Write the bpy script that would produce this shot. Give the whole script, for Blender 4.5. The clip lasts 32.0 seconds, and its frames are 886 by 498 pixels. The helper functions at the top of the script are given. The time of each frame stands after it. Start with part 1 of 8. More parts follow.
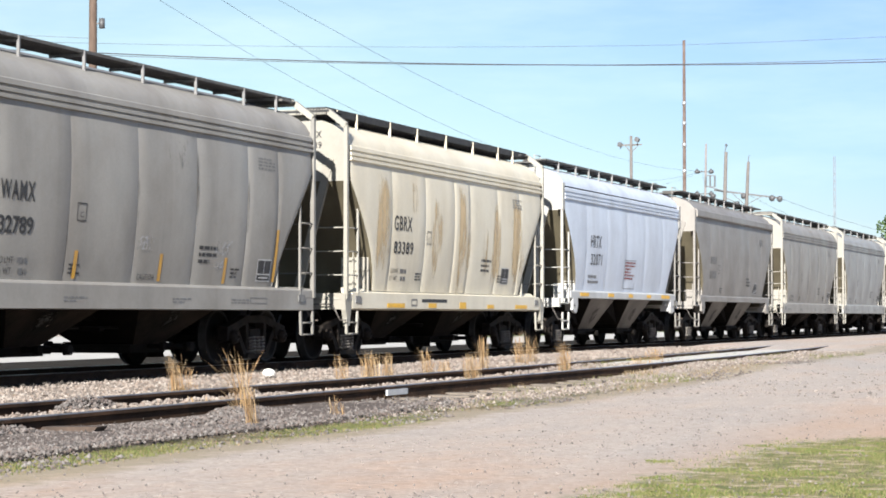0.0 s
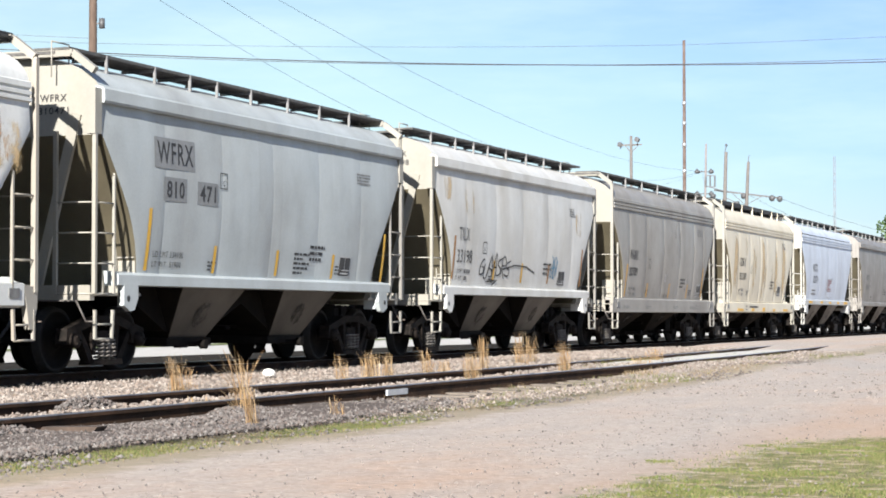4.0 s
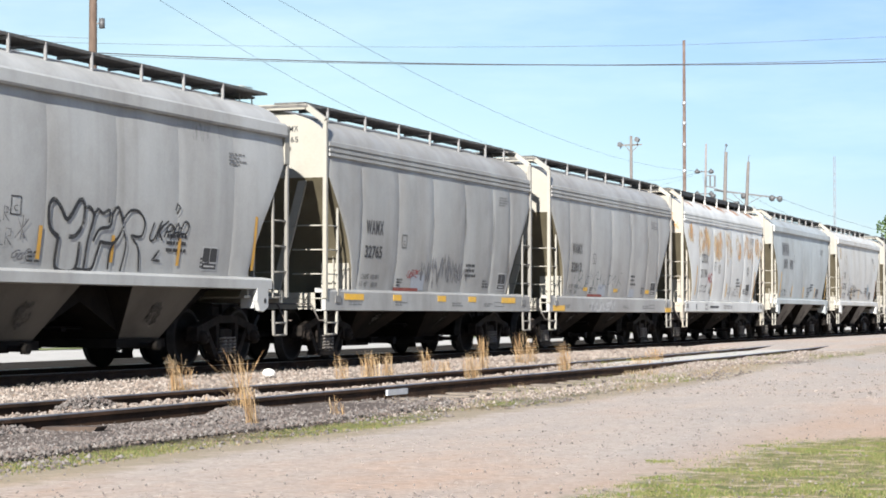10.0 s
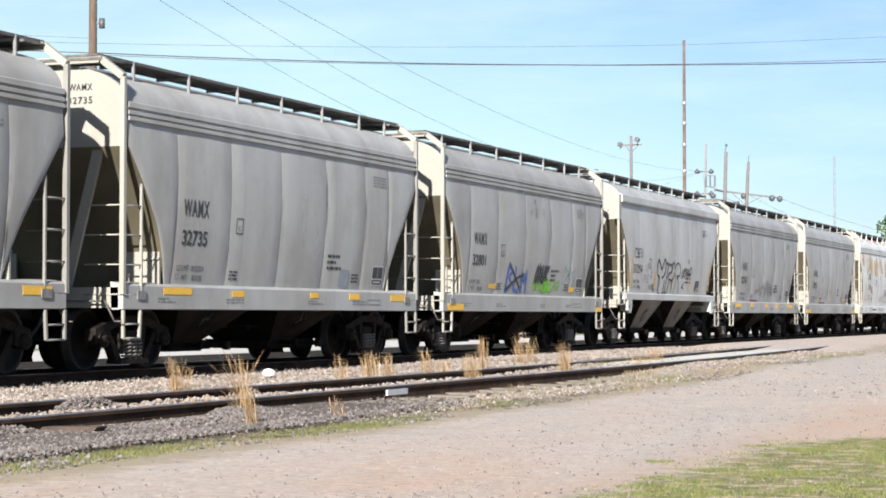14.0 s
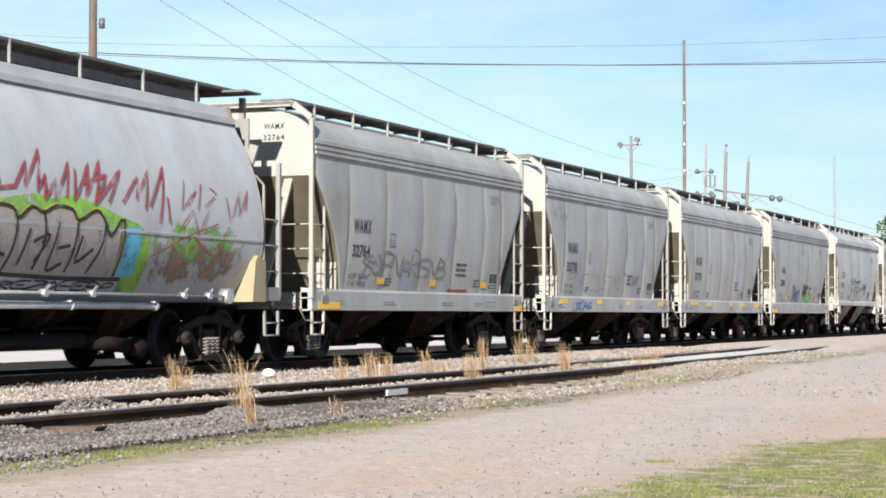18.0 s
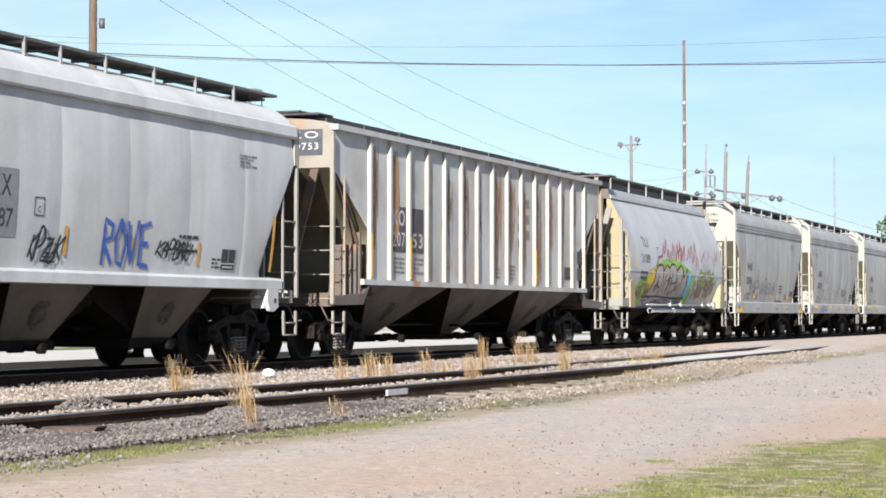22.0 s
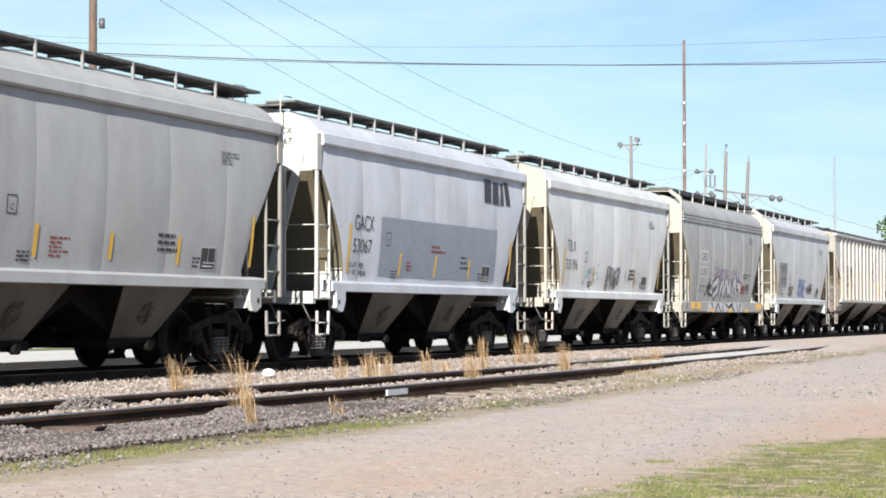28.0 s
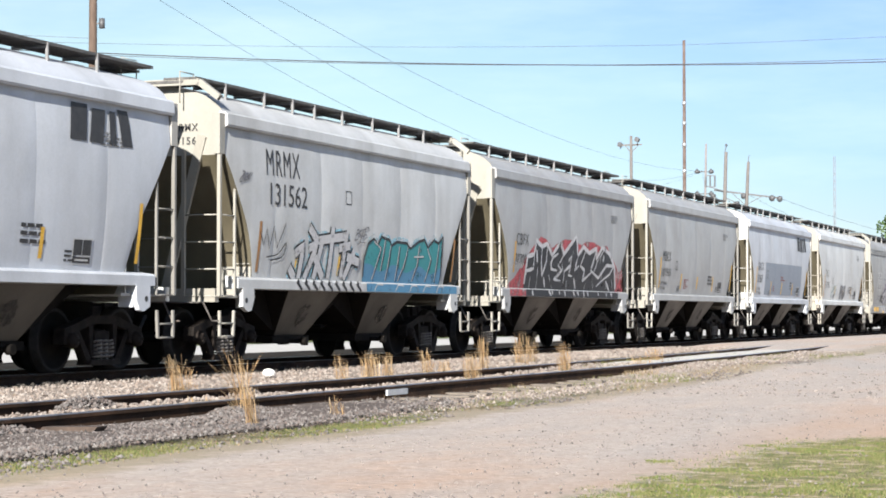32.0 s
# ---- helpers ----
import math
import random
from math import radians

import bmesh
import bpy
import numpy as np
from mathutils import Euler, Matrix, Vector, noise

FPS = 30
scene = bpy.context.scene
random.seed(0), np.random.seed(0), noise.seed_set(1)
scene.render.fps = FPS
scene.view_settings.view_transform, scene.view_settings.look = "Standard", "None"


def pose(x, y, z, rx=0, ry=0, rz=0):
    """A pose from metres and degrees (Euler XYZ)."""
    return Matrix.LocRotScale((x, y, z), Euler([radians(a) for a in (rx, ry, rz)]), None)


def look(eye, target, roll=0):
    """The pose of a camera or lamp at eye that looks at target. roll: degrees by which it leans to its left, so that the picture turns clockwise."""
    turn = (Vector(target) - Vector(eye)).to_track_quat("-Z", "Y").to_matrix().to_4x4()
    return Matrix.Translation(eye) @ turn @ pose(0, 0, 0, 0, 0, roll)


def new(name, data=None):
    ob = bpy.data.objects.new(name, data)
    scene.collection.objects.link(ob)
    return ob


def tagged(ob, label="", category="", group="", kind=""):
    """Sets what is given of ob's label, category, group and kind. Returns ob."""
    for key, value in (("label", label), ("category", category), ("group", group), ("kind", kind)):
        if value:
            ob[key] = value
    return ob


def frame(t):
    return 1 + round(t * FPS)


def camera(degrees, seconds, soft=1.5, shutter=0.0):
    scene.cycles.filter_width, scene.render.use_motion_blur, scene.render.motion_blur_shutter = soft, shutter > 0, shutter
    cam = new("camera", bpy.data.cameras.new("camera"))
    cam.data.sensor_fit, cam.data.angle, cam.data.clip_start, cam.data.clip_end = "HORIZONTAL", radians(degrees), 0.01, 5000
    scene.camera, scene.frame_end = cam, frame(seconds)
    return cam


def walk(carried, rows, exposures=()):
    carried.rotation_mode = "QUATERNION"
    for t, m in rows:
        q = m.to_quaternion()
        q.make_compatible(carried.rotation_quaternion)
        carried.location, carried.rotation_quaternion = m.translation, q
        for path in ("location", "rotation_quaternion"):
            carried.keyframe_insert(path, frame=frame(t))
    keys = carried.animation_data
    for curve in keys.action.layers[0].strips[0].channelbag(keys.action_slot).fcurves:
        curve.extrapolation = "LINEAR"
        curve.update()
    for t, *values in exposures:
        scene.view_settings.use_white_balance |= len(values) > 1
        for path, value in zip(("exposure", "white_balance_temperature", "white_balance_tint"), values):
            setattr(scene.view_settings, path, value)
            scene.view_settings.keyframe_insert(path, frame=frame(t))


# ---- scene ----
# World: x across the railway, y along it (the train runs towards +y), z up; lot level z = 0, rail top z = RAIL.
RAIL = 0.18
MAIN_X = -15.88
cam = camera(24.88, 32.0, soft=1.8)
EYE = pose(0, 0, 0.98, 91.9, 0, 21)
walk(cam, [(0.0, EYE), (32.0, EYE)])

# ---------------------------------------------------------------- light
SUN_DIR = Vector((0.42, -2.1, 1.0)).normalized()
world = bpy.data.worlds.new("sky")
scene.world = world
world.use_nodes = True
wn, wl = world.node_tree.nodes, world.node_tree.links
sky = wn.new("ShaderNodeTexSky")
sky.sky_type, sky.sun_disc = "NISHITA", False
sky.sun_elevation = math.asin(SUN_DIR.z)
sky.sun_rotation = math.atan2(SUN_DIR.x, SUN_DIR.y)
sky.air_density, sky.dust_density, sky.ozone_density = 1.0, 0.4, 2.5
# thin high cloud over the whole sky
tc = wn.new("ShaderNodeTexCoord")
mp = wn.new("ShaderNodeMapping")
mp.inputs["Scale"].default_value = (1.0, 1.0, 5.0)
wl.new(tc.outputs["Generated"], mp.inputs["Vector"])
cl = wn.new("ShaderNodeTexNoise")
cl.inputs["Scale"].default_value, cl.inputs["Detail"].default_value, cl.inputs["Roughness"].default_value = 3.0, 7.0, 0.6
wl.new(mp.outputs[0], cl.inputs["Vector"])
cr = wn.new("ShaderNodeValToRGB")
cr.color_ramp.elements[0].position, cr.color_ramp.elements[1].position = 0.45, 0.75
cr.color_ramp.elements[1].color = (0.32, 0.32, 0.32, 1)
wl.new(cl.outputs[0], cr.inputs[0])
tint = wn.new("ShaderNodeMix")
tint.data_type, tint.blend_type = "RGBA", "MULTIPLY"
tint.inputs[0].default_value = 1.0
tint.inputs[7].default_value = (0.88, 0.98, 1.03, 1)
# the blue deepens towards the hazy horizon
low = wn.new("ShaderNodeSeparateXYZ")
wl.new(tc.outputs["Generated"], low.inputs[0])
hz = wn.new("ShaderNodeValToRGB")
hz.color_ramp.elements[0].position, hz.color_ramp.elements[1].position = 0.0, 0.16
hz.color_ramp.elements[0].color, hz.color_ramp.elements[1].color = (0.86, 0.91, 1.0, 1), (1.0, 1.0, 1.0, 1)
wl.new(low.outputs[2], hz.inputs[0])
# a milky veil over the west, clearer and bluer towards the north
half = wn.new("ShaderNodeMath")
half.operation = "MULTIPLY_ADD"
half.inputs[1].default_value, half.inputs[2].default_value = 0.5, 0.5
wl.new(low.outputs[0], half.inputs[0])
west = wn.new("ShaderNodeValToRGB")
west.color_ramp.elements[0].position, west.color_ramp.elements[1].position = 0.29, 0.43
west.color_ramp.elements[0].color, west.color_ramp.elements[1].color = (1.02, 0.97, 0.88, 1), (0.70, 0.76, 0.92, 1)
wl.new(half.outputs[0], west.inputs[0])
both_tints = wn.new("ShaderNodeMix")
both_tints.data_type, both_tints.blend_type = "RGBA", "MULTIPLY"
both_tints.inputs[0].default_value = 1.0
wl.new(hz.outputs[0], both_tints.inputs[6])
wl.new(west.outputs[0], both_tints.inputs[7])
wl.new(both_tints.outputs[2], tint.inputs[7])
wl.new(sky.outputs[0], tint.inputs[6])
veil = wn.new("ShaderNodeMix")
veil.data_type = "RGBA"
veil.inputs[7].default_value = (9.0, 10.0, 10.5, 1)
wl.new(cr.outputs[0], veil.inputs[0])
wl.new(tint.outputs[2], veil.inputs[6])
wl.new(veil.outputs[2], wn["Background"].inputs[0])
wn["Background"].inputs[1].default_value = 0.053
sun = new("sun", bpy.data.lights.new("sun", "SUN"))
sun.data.energy, sun.data.angle, sun.data.color = 5.0, radians(0.6), (1.0, 0.96, 0.89)
sun.matrix_world = look((0, 0, 60), Vector((0, 0, 60)) - SUN_DIR)
scene.view_settings.exposure = 1.45


# ---------------------------------------------------------------- materials
def mat(name):
    m = bpy.data.materials.new(name)
    m.use_nodes = True
    return m, m.node_tree.nodes, m.node_tree.links, m.node_tree.nodes["Principled BSDF"]


def noise_node(n, l, coord, scale, detail=4.0, rough=0.6, stretch=(1, 1, 1)):
    mp = n.new("ShaderNodeMapping")
    mp.inputs["Scale"].default_value = stretch
    l.new(coord, mp.inputs["Vector"])
    t = n.new("ShaderNodeTexNoise")
    t.inputs["Scale"].default_value, t.inputs["Detail"].default_value, t.inputs["Roughness"].default_value = scale, detail, rough
    l.new(mp.outputs[0], t.inputs["Vector"])
    return t.outputs[0]


def ramp(n, l, fac, stops):
    r = n.new("ShaderNodeValToRGB")
    e = r.color_ramp.elements
    while len(e) < len(stops):
        e.new(0.5)
    for el, (p, c) in zip(e, stops):
        el.position, el.color = p, (*c, 1) if len(c) == 3 else c
    l.new(fac, r.inputs[0])
    return r.outputs[0]


def mix(n, l, fac, a, b, mode="MIX"):
    m = n.new("ShaderNodeMix")
    m.data_type, m.blend_type = "RGBA", mode
    for sock, v in ((m.inputs[0], fac), (m.inputs[6], a), (m.inputs[7], b)):
        if isinstance(v, (int, float)):
            sock.default_value = v
        elif isinstance(v, tuple):
            sock.default_value = (*v, 1)
        else:
            l.new(v, sock)
    return m.outputs[2]


def bump(n, l, b, height, strength, dist):
    bp = n.new("ShaderNodeBump")
    bp.inputs["Strength"].default_value, bp.inputs["Distance"].default_value = strength, dist
    l.new(height, bp.inputs["Height"])
    l.new(bp.outputs[0], b.inputs["Normal"])


def g(v):
    return (v, v, v)


def paint(name, base, dirt=0.35, dirt_col=(0.16, 0.13, 0.10), rust=0.0, rough=0.5, seed=0.0):
    """Weathered car paint: downward streaks, blotches, fine grain and, where asked, rust blooms."""
    m, n, l, b = mat(name)
    co = n.new("ShaderNodeTexCoord").outputs["Object"]
    off = n.new("ShaderNodeVectorMath")
    off.operation = "ADD"
    off.inputs[1].default_value = (seed * 7.3, seed * 3.1, seed * 1.7)
    l.new(co, off.inputs[0])
    co = off.outputs[0]
    streak = noise_node(n, l, co, 1.0, 3, 0.5, (0.8, 0.9, 0.13))
    blotch = noise_node(n, l, co, 0.8, 6, 0.65)
    grain = noise_node(n, l, co, 26, 3, 0.6)
    c = mix(n, l, ramp(n, l, streak, [(0.42, g(0)), (0.75, g(dirt))]), base, dirt_col)
    c = mix(n, l, ramp(n, l, blotch, [(0.45, g(0)), (0.8, g(dirt * 0.7))]), c, tuple(0.6 * v for v in dirt_col))
    wash = noise_node(n, l, co, 1.0, 3, 0.55, (1, 2.0, 0.13))
    c = mix(n, l, 0.24, c, ramp(n, l, wash, [(0.3, g(0.72)), (0.5, g(1.0)), (0.7, g(1.13))]), "MULTIPLY")
    smudge = noise_node(n, l, co, 1.6, 6, 0.62, (1, 1, 0.5))
    c = mix(n, l, 0.26, c, ramp(n, l, smudge, [(0.32, g(0.66)), (0.52, g(1.0)), (0.7, g(1.12))]), "MULTIPLY")
    c = mix(n, l, 0.12, c, ramp(n, l, grain, [(0.3, g(0.35)), (0.7, g(1.05))]), "MULTIPLY")
    # every welded sheet has weathered a little differently
    sheet = n.new("ShaderNodeObjectInfo").outputs["Random"]
    c = mix(n, l, 1.0, c, ramp(n, l, sheet, [(0.0, g(0.93)), (1.0, g(1.0))]), "MULTIPLY")
    # narrow runs that hang down from the eave
    runs = noise_node(n, l, co, 1.0, 2, 0.4, (0.3, 4.2, 0.14))
    c = mix(n, l, ramp(n, l, runs, [(0.64, g(0)), (0.82, g(0.5 * dirt))]), c, tuple(0.5 * v for v in dirt_col))
    c = mix(n, l, ramp(n, l, runs, [(0.20, g(0.35 * dirt)), (0.36, g(0))]), c, tuple(min(0.8, 1.35 * v) for v in base))
    if rust:
        patch = noise_node(n, l, co, 1.1, 7, 0.7, (1, 1, 0.55))
        c = mix(n, l, ramp(n, l, patch, [(0.66 - 0.3 * rust, g(0)), (0.8 - 0.25 * rust, g(0.95))]), c,
                ramp(n, l, grain, [(0.3, (0.22, 0.07, 0.02)), (0.7, (0.45, 0.19, 0.06))]))
    l.new(c, b.inputs["Base Color"])
    l.new(ramp(n, l, blotch, [(0.3, g(rough - 0.1)), (0.7, g(rough + 0.15))]), b.inputs["Roughness"])
    bump(n, l, b, noise_node(n, l, co, 1.3, 2, 0.4), 0.25, 0.05)
    return m


def plain(name, a, bcol, rough=0.6, metal=0.0, scale=8.0, bump_s=0.2, stretch=(1, 1, 1)):
    """Two-tone grained surface."""
    m, n, l, b = mat(name)
    co = n.new("ShaderNodeTexCoord").outputs["Object"]
    big = noise_node(n, l, co, scale, 6, 0.65, stretch)
    fine = noise_node(n, l, co, scale * 9, 3, 0.6, stretch)
    c = mix(n, l, ramp(n, l, big, [(0.35, g(0)), (0.68, g(1))]), a, bcol)
    c = mix(n, l, 0.35, c, ramp(n, l, fine, [(0.3, g(0.45)), (0.7, g(1))]), "MULTIPLY")
    l.new(c, b.inputs["Base Color"])
    b.inputs["Roughness"].default_value, b.inputs["Metallic"].default_value = rough, metal
    bump(n, l, b, fine, bump_s, 0.01)
    return m


# truck, wheel and underframe tones hold the shade under the cars
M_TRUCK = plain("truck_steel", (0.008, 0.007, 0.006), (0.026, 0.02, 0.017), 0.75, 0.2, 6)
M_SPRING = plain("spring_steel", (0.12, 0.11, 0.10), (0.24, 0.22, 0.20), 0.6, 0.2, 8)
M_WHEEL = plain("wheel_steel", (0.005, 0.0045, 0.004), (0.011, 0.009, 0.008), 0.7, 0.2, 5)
M_TREAD = plain("tread_steel", (0.016, 0.015, 0.014), (0.032, 0.03, 0.028), 0.6, 0.2, 8)
M_RAILS = plain("rail_steel", (0.026, 0.017, 0.012), (0.075, 0.043, 0.027), 0.85, 0.0, 3)
M_RAILTOP = plain("rail_head_steel", (0.3, 0.29, 0.28), (0.4, 0.38, 0.36), 0.35, 0.8, 6)
M_GRATE = plain("grating_steel", (0.07, 0.07, 0.07), (0.15, 0.14, 0.13), 0.7, 0.3, 6)
M_POST = plain("grey_bracket_steel", (0.15, 0.15, 0.155), (0.22, 0.22, 0.22), 0.6, 0.2, 5)
M_UNDER = plain("grimy_shaded_underframe", (0.005, 0.0045, 0.004), (0.013, 0.010, 0.008), 0.85, 0.0, 3)
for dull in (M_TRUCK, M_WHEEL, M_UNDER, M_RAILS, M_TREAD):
    # greasy dust: hardly any gloss; also keeps the shaded running gear near black
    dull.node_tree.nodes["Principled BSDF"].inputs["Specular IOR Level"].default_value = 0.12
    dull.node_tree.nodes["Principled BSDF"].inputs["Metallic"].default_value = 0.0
M_BLACK = plain("black_stencil_paint", (0.02, 0.02, 0.022), (0.04, 0.04, 0.04), 0.6, 0, 8)
M_WHITE = plain("white_marking_paint", (0.5, 0.5, 0.5), (0.42, 0.42, 0.41), 0.6, 0, 8)
M_YELLOW = plain("yellow_reflective_tape", (0.75, 0.42, 0.02), (0.6, 0.36, 0.06), 0.5, 0, 5)
M_TIE = plain("weathered_timber", (0.10, 0.085, 0.07), (0.20, 0.17, 0.14), 0.9, 0, 4, 0.5, (1, 6, 6))
M_POLE = plain("pole_timber", (0.075, 0.05, 0.037), (0.115, 0.08, 0.06), 0.9, 0, 3, 0.4, (4, 4, 0.5))
M_POLE_GREY = plain("grey_pole_timber", (0.10, 0.09, 0.085), (0.16, 0.145, 0.135), 0.9, 0, 3, 0.4, (4, 4, 0.5))
M_WIRE = plain("cable_black", (0.03, 0.03, 0.035), (0.06, 0.06, 0.06), 0.6)


# ---------------------------------------------------------------- mesh helpers
def quad_box(bm, x0, x1, y0, y1, z0, z1):
    v = [bm.verts.new((x, y, z)) for x in (x0, x1) for y in (y0, y1) for z in (z0, z1)]
    for f in ((0, 1, 3, 2), (4, 6, 7, 5), (0, 4, 5, 1), (2, 3, 7, 6), (0, 2, 6, 4), (1, 5, 7, 3)):
        bm.faces.new([v[i] for i in f])


def bar(bm, p, q, w, h=None):
    """A square bar between two points."""
    p, q = Vector(p), Vector(q)
    h = h or w
    d = (q - p).normalized()
    up = Vector((0, 0, 1)) if abs(d.z) < 0.9 else Vector((0, 1, 0))
    a = d.cross(up).normalized() * w / 2
    b = a.cross(d).normalized() * h / 2
    r = [[bm.verts.new(o + s * a + t * b) for s, t in ((-1, -1), (1, -1), (1, 1), (-1, 1))] for o in (p, q)]
    bm.faces.new(r[0][::-1])
    bm.faces.new(r[1])
    for i in range(4):
        j = (i + 1) % 4
        bm.faces.new((r[0][i], r[0][j], r[1][j], r[1][i]))


def tube(bm, p, q, r, n=8, r2=None):
    p, q = Vector(p), Vector(q)
    r2 = r if r2 is None else r2
    d = (q - p).normalized()
    up = Vector((0, 0, 1)) if abs(d.z) < 0.9 else Vector((0, 1, 0))
    a = d.cross(up).normalized()
    b = a.cross(d)
    ang = [2 * math.pi * i / n for i in range(n)]
    v0 = [bm.verts.new(p + r * (math.cos(t) * a + math.sin(t) * b)) for t in ang]
    v1 = [bm.verts.new(q + r2 * (math.cos(t) * a + math.sin(t) * b)) for t in ang]
    for i in range(n):
        f = bm.faces.new((v0[i], v0[(i + 1) % n], v1[(i + 1) % n], v1[i]))
        f.smooth = True
    bm.faces.new(v0[::-1])
    bm.faces.new(v1)


def prism(bm, pts, axis, a0, a1):
    """Extrudes a polygon along an axis; pts are the two other coordinates in order."""
    def at(p, a):
        c = list(p)
        c.insert(axis, a)
        return bm.verts.new(c)
    u = [at(p, a0) for p in pts]
    v = [at(p, a1) for p in pts]
    bm.faces.new(u)
    bm.faces.new(v[::-1])
    for i in range(len(pts)):
        j = (i + 1) % len(pts)
        bm.faces.new((u[j], u[i], v[i], v[j]))


def grid(bm, fn, us, vs, smooth=True):
    """A sheet of points fn(u, v)."""
    rows = [[bm.verts.new(fn(u, v)) for v in vs] for u in us]
    for i in range(len(us) - 1):
        for j in range(len(vs) - 1):
            f = bm.faces.new((rows[i][j], rows[i + 1][j], rows[i + 1][j + 1], rows[i][j + 1]))
            f.smooth = smooth
    return rows


def lathe(bm, prof, n=24, axis=0):
    """Turns a profile (along, radius) about the x axis."""
    rings = []
    for a, r in prof:
        rings.append([bm.verts.new((a, r * math.cos(2 * math.pi * i / n), r * math.sin(2 * math.pi * i / n))) for i in range(n)])
    for p, q in zip(rings, rings[1:]):
        for i in range(n):
            f = bm.faces.new((p[i], p[(i + 1) % n], q[(i + 1) % n], q[i]))
            f.smooth = True
    bm.faces.new(rings[0][::-1])
    bm.faces.new(rings[-1])


def lin(a, b, n):
    return [a + (b - a) * i / (n - 1) for i in range(n)]


MESHES = {}


def part(name, make, material, parent=None, label="", key=None, at=None):
    """ONE mesh object; parts made under the same key share their mesh."""
    me = MESHES.get(key) if key else None
    if me is None:
        bm = bmesh.new()
        make(bm)
        bmesh.ops.recalc_face_normals(bm, faces=bm.faces)
        me = bpy.data.meshes.new(name)
        bm.to_mesh(me)
        bm.free()
        me.materials.append(material)
        if key:
            MESHES[key] = me
    ob = new(name, me)
    if key:
        ob.material_slots[0].link = "OBJECT"
        ob.material_slots[0].material = material
    if parent is not None:
        ob.parent = parent
    if at is not None:
        ob.location = at
    if label:
        ob["label"] = label
    return ob


def box(name, x0, x1, y0, y1, z0, z1, material, parent, label="", key=None, at=None):
    return part(name, lambda bm: quad_box(bm, x0, x1, y0, y1, z0, z1), material, parent, label, key, at)


# ---------------------------------------------------------------- ground and track
def ground_mat():
    m, n, l, b = mat("gravel_lot")
    co = n.new("ShaderNodeTexCoord").outputs["Object"]
    big = noise_node(n, l, co, 0.5, 6, 0.65, (1.0, 0.3, 1.0))
    mid = noise_node(n, l, co, 2.2, 7, 0.75)
    fine = noise_node(n, l, co, 38, 4, 0.7)
    c = ramp(n, l, big, [(0.38, (0.36, 0.322, 0.296)), (0.52, (0.40, 0.342, 0.302)), (0.68, (0.41, 0.30, 0.235))])
    c = mix(n, l, ramp(n, l, mid, [(0.4, g(0)), (0.7, g(0.55))]), c, (0.31, 0.278, 0.258))
    chips = n.new("ShaderNodeTexVoronoi")
    chips.inputs["Scale"].default_value = 22.0
    l.new(co, chips.inputs["Vector"])
    tone = n.new("ShaderNodeSeparateColor")
    l.new(chips.outputs["Color"], tone.inputs[0])
    c = mix(n, l, 0.5, c, ramp(n, l, tone.outputs[0], [(0.0, g(0.62)), (0.25, g(0.92)), (0.75, g(1.02)), (1.0, g(1.3))]), "MULTIPLY")
    c = mix(n, l, 0.5, c, ramp(n, l, fine, [(0.28, g(0.5)), (0.5, g(0.95)), (0.75, g(1.25))]), "MULTIPLY")
    # dead grass and dirt along the foot of the ballast, and the soil under the grassy corner
    sep = n.new("ShaderNodeSeparateXYZ")
    l.new(co, sep.inputs[0])

    def line(ax, ay, const, wob, k):
        u = n.new("ShaderNodeMath")
        u.operation = "MULTIPLY_ADD"
        u.inputs[1].default_value, u.inputs[2].default_value = ax, const
        l.new(sep.outputs[0], u.inputs[0])
        v = n.new("ShaderNodeMath")
        v.operation = "MULTIPLY_ADD"
        v.inputs[1].default_value = ay
        l.new(sep.outputs[1], v.inputs[0])
        l.new(u.outputs[0], v.inputs[2])
        w = n.new("ShaderNodeMath")
        w.operation = "MULTIPLY_ADD"
        w.inputs[1].default_value = k
        l.new(wob, w.inputs[0])
        l.new(v.outputs[0], w.inputs[2])
        return w.outputs[0]

    def both(a, b2, op):
        m2 = n.new("ShaderNodeMath")
        m2.operation = op
        l.new(a, m2.inputs[0])
        l.new(b2, m2.inputs[1])
        return m2.outputs[0]
    inner = line(-1, -0.022, -6.35 + 0.2 - 0.5, mid, 1.1)
    outer = line(1, 0.010, 8.05 - 0.2 - 0.5, mid, 1.1)
    strip = ramp(n, l, both(inner, outer, "MINIMUM"), [(0.0, g(0)), (0.35, g(0.6))])
    c = mix(n, l, strip, c, ramp(n, l, big, [(0.35, (0.21, 0.165, 0.105)), (0.65, (0.22, 0.19, 0.10))]))
    corner = both(line(1, -0.03, 3.30 + 0.33 - 0.75, mid, 1.5), line(0.9, -1, 16.2 + 2.61 - 0.75, mid, 1.5), "MINIMUM")
    turf = ramp(n, l, corner, [(0.0, g(0)), (0.3, g(0.85))])
    clump = noise_node(n, l, co, 5.0, 6, 0.7)
    c = mix(n, l, turf, c, ramp(n, l, clump, [(0.38, (0.07, 0.09, 0.02)), (0.47, (0.12, 0.125, 0.038)), (0.54, (0.24, 0.195, 0.105)), (0.61, (0.36, 0.295, 0.22))]))
    drive = ramp(n, l, both(line(0, 0.04, -1.15 - 0.2, big, 0.4), line(0.1, 0.0, 0.95, mid, 0.1), "MINIMUM"), [(0.0, g(0)), (0.8, g(0.75))])
    c = mix(n, l, drive, c, (0.27, 0.262, 0.255))
    rust_soil = ramp(n, l, both(line(1, 0, 3.9, big, 0.8), line(0, -1, 22.0, mid, 2.0), "MINIMUM"), [(0.3, g(0)), (1.2, g(0.45))])
    c = mix(n, l, both(rust_soil, turf, "SUBTRACT"), c, (0.36, 0.25, 0.185))
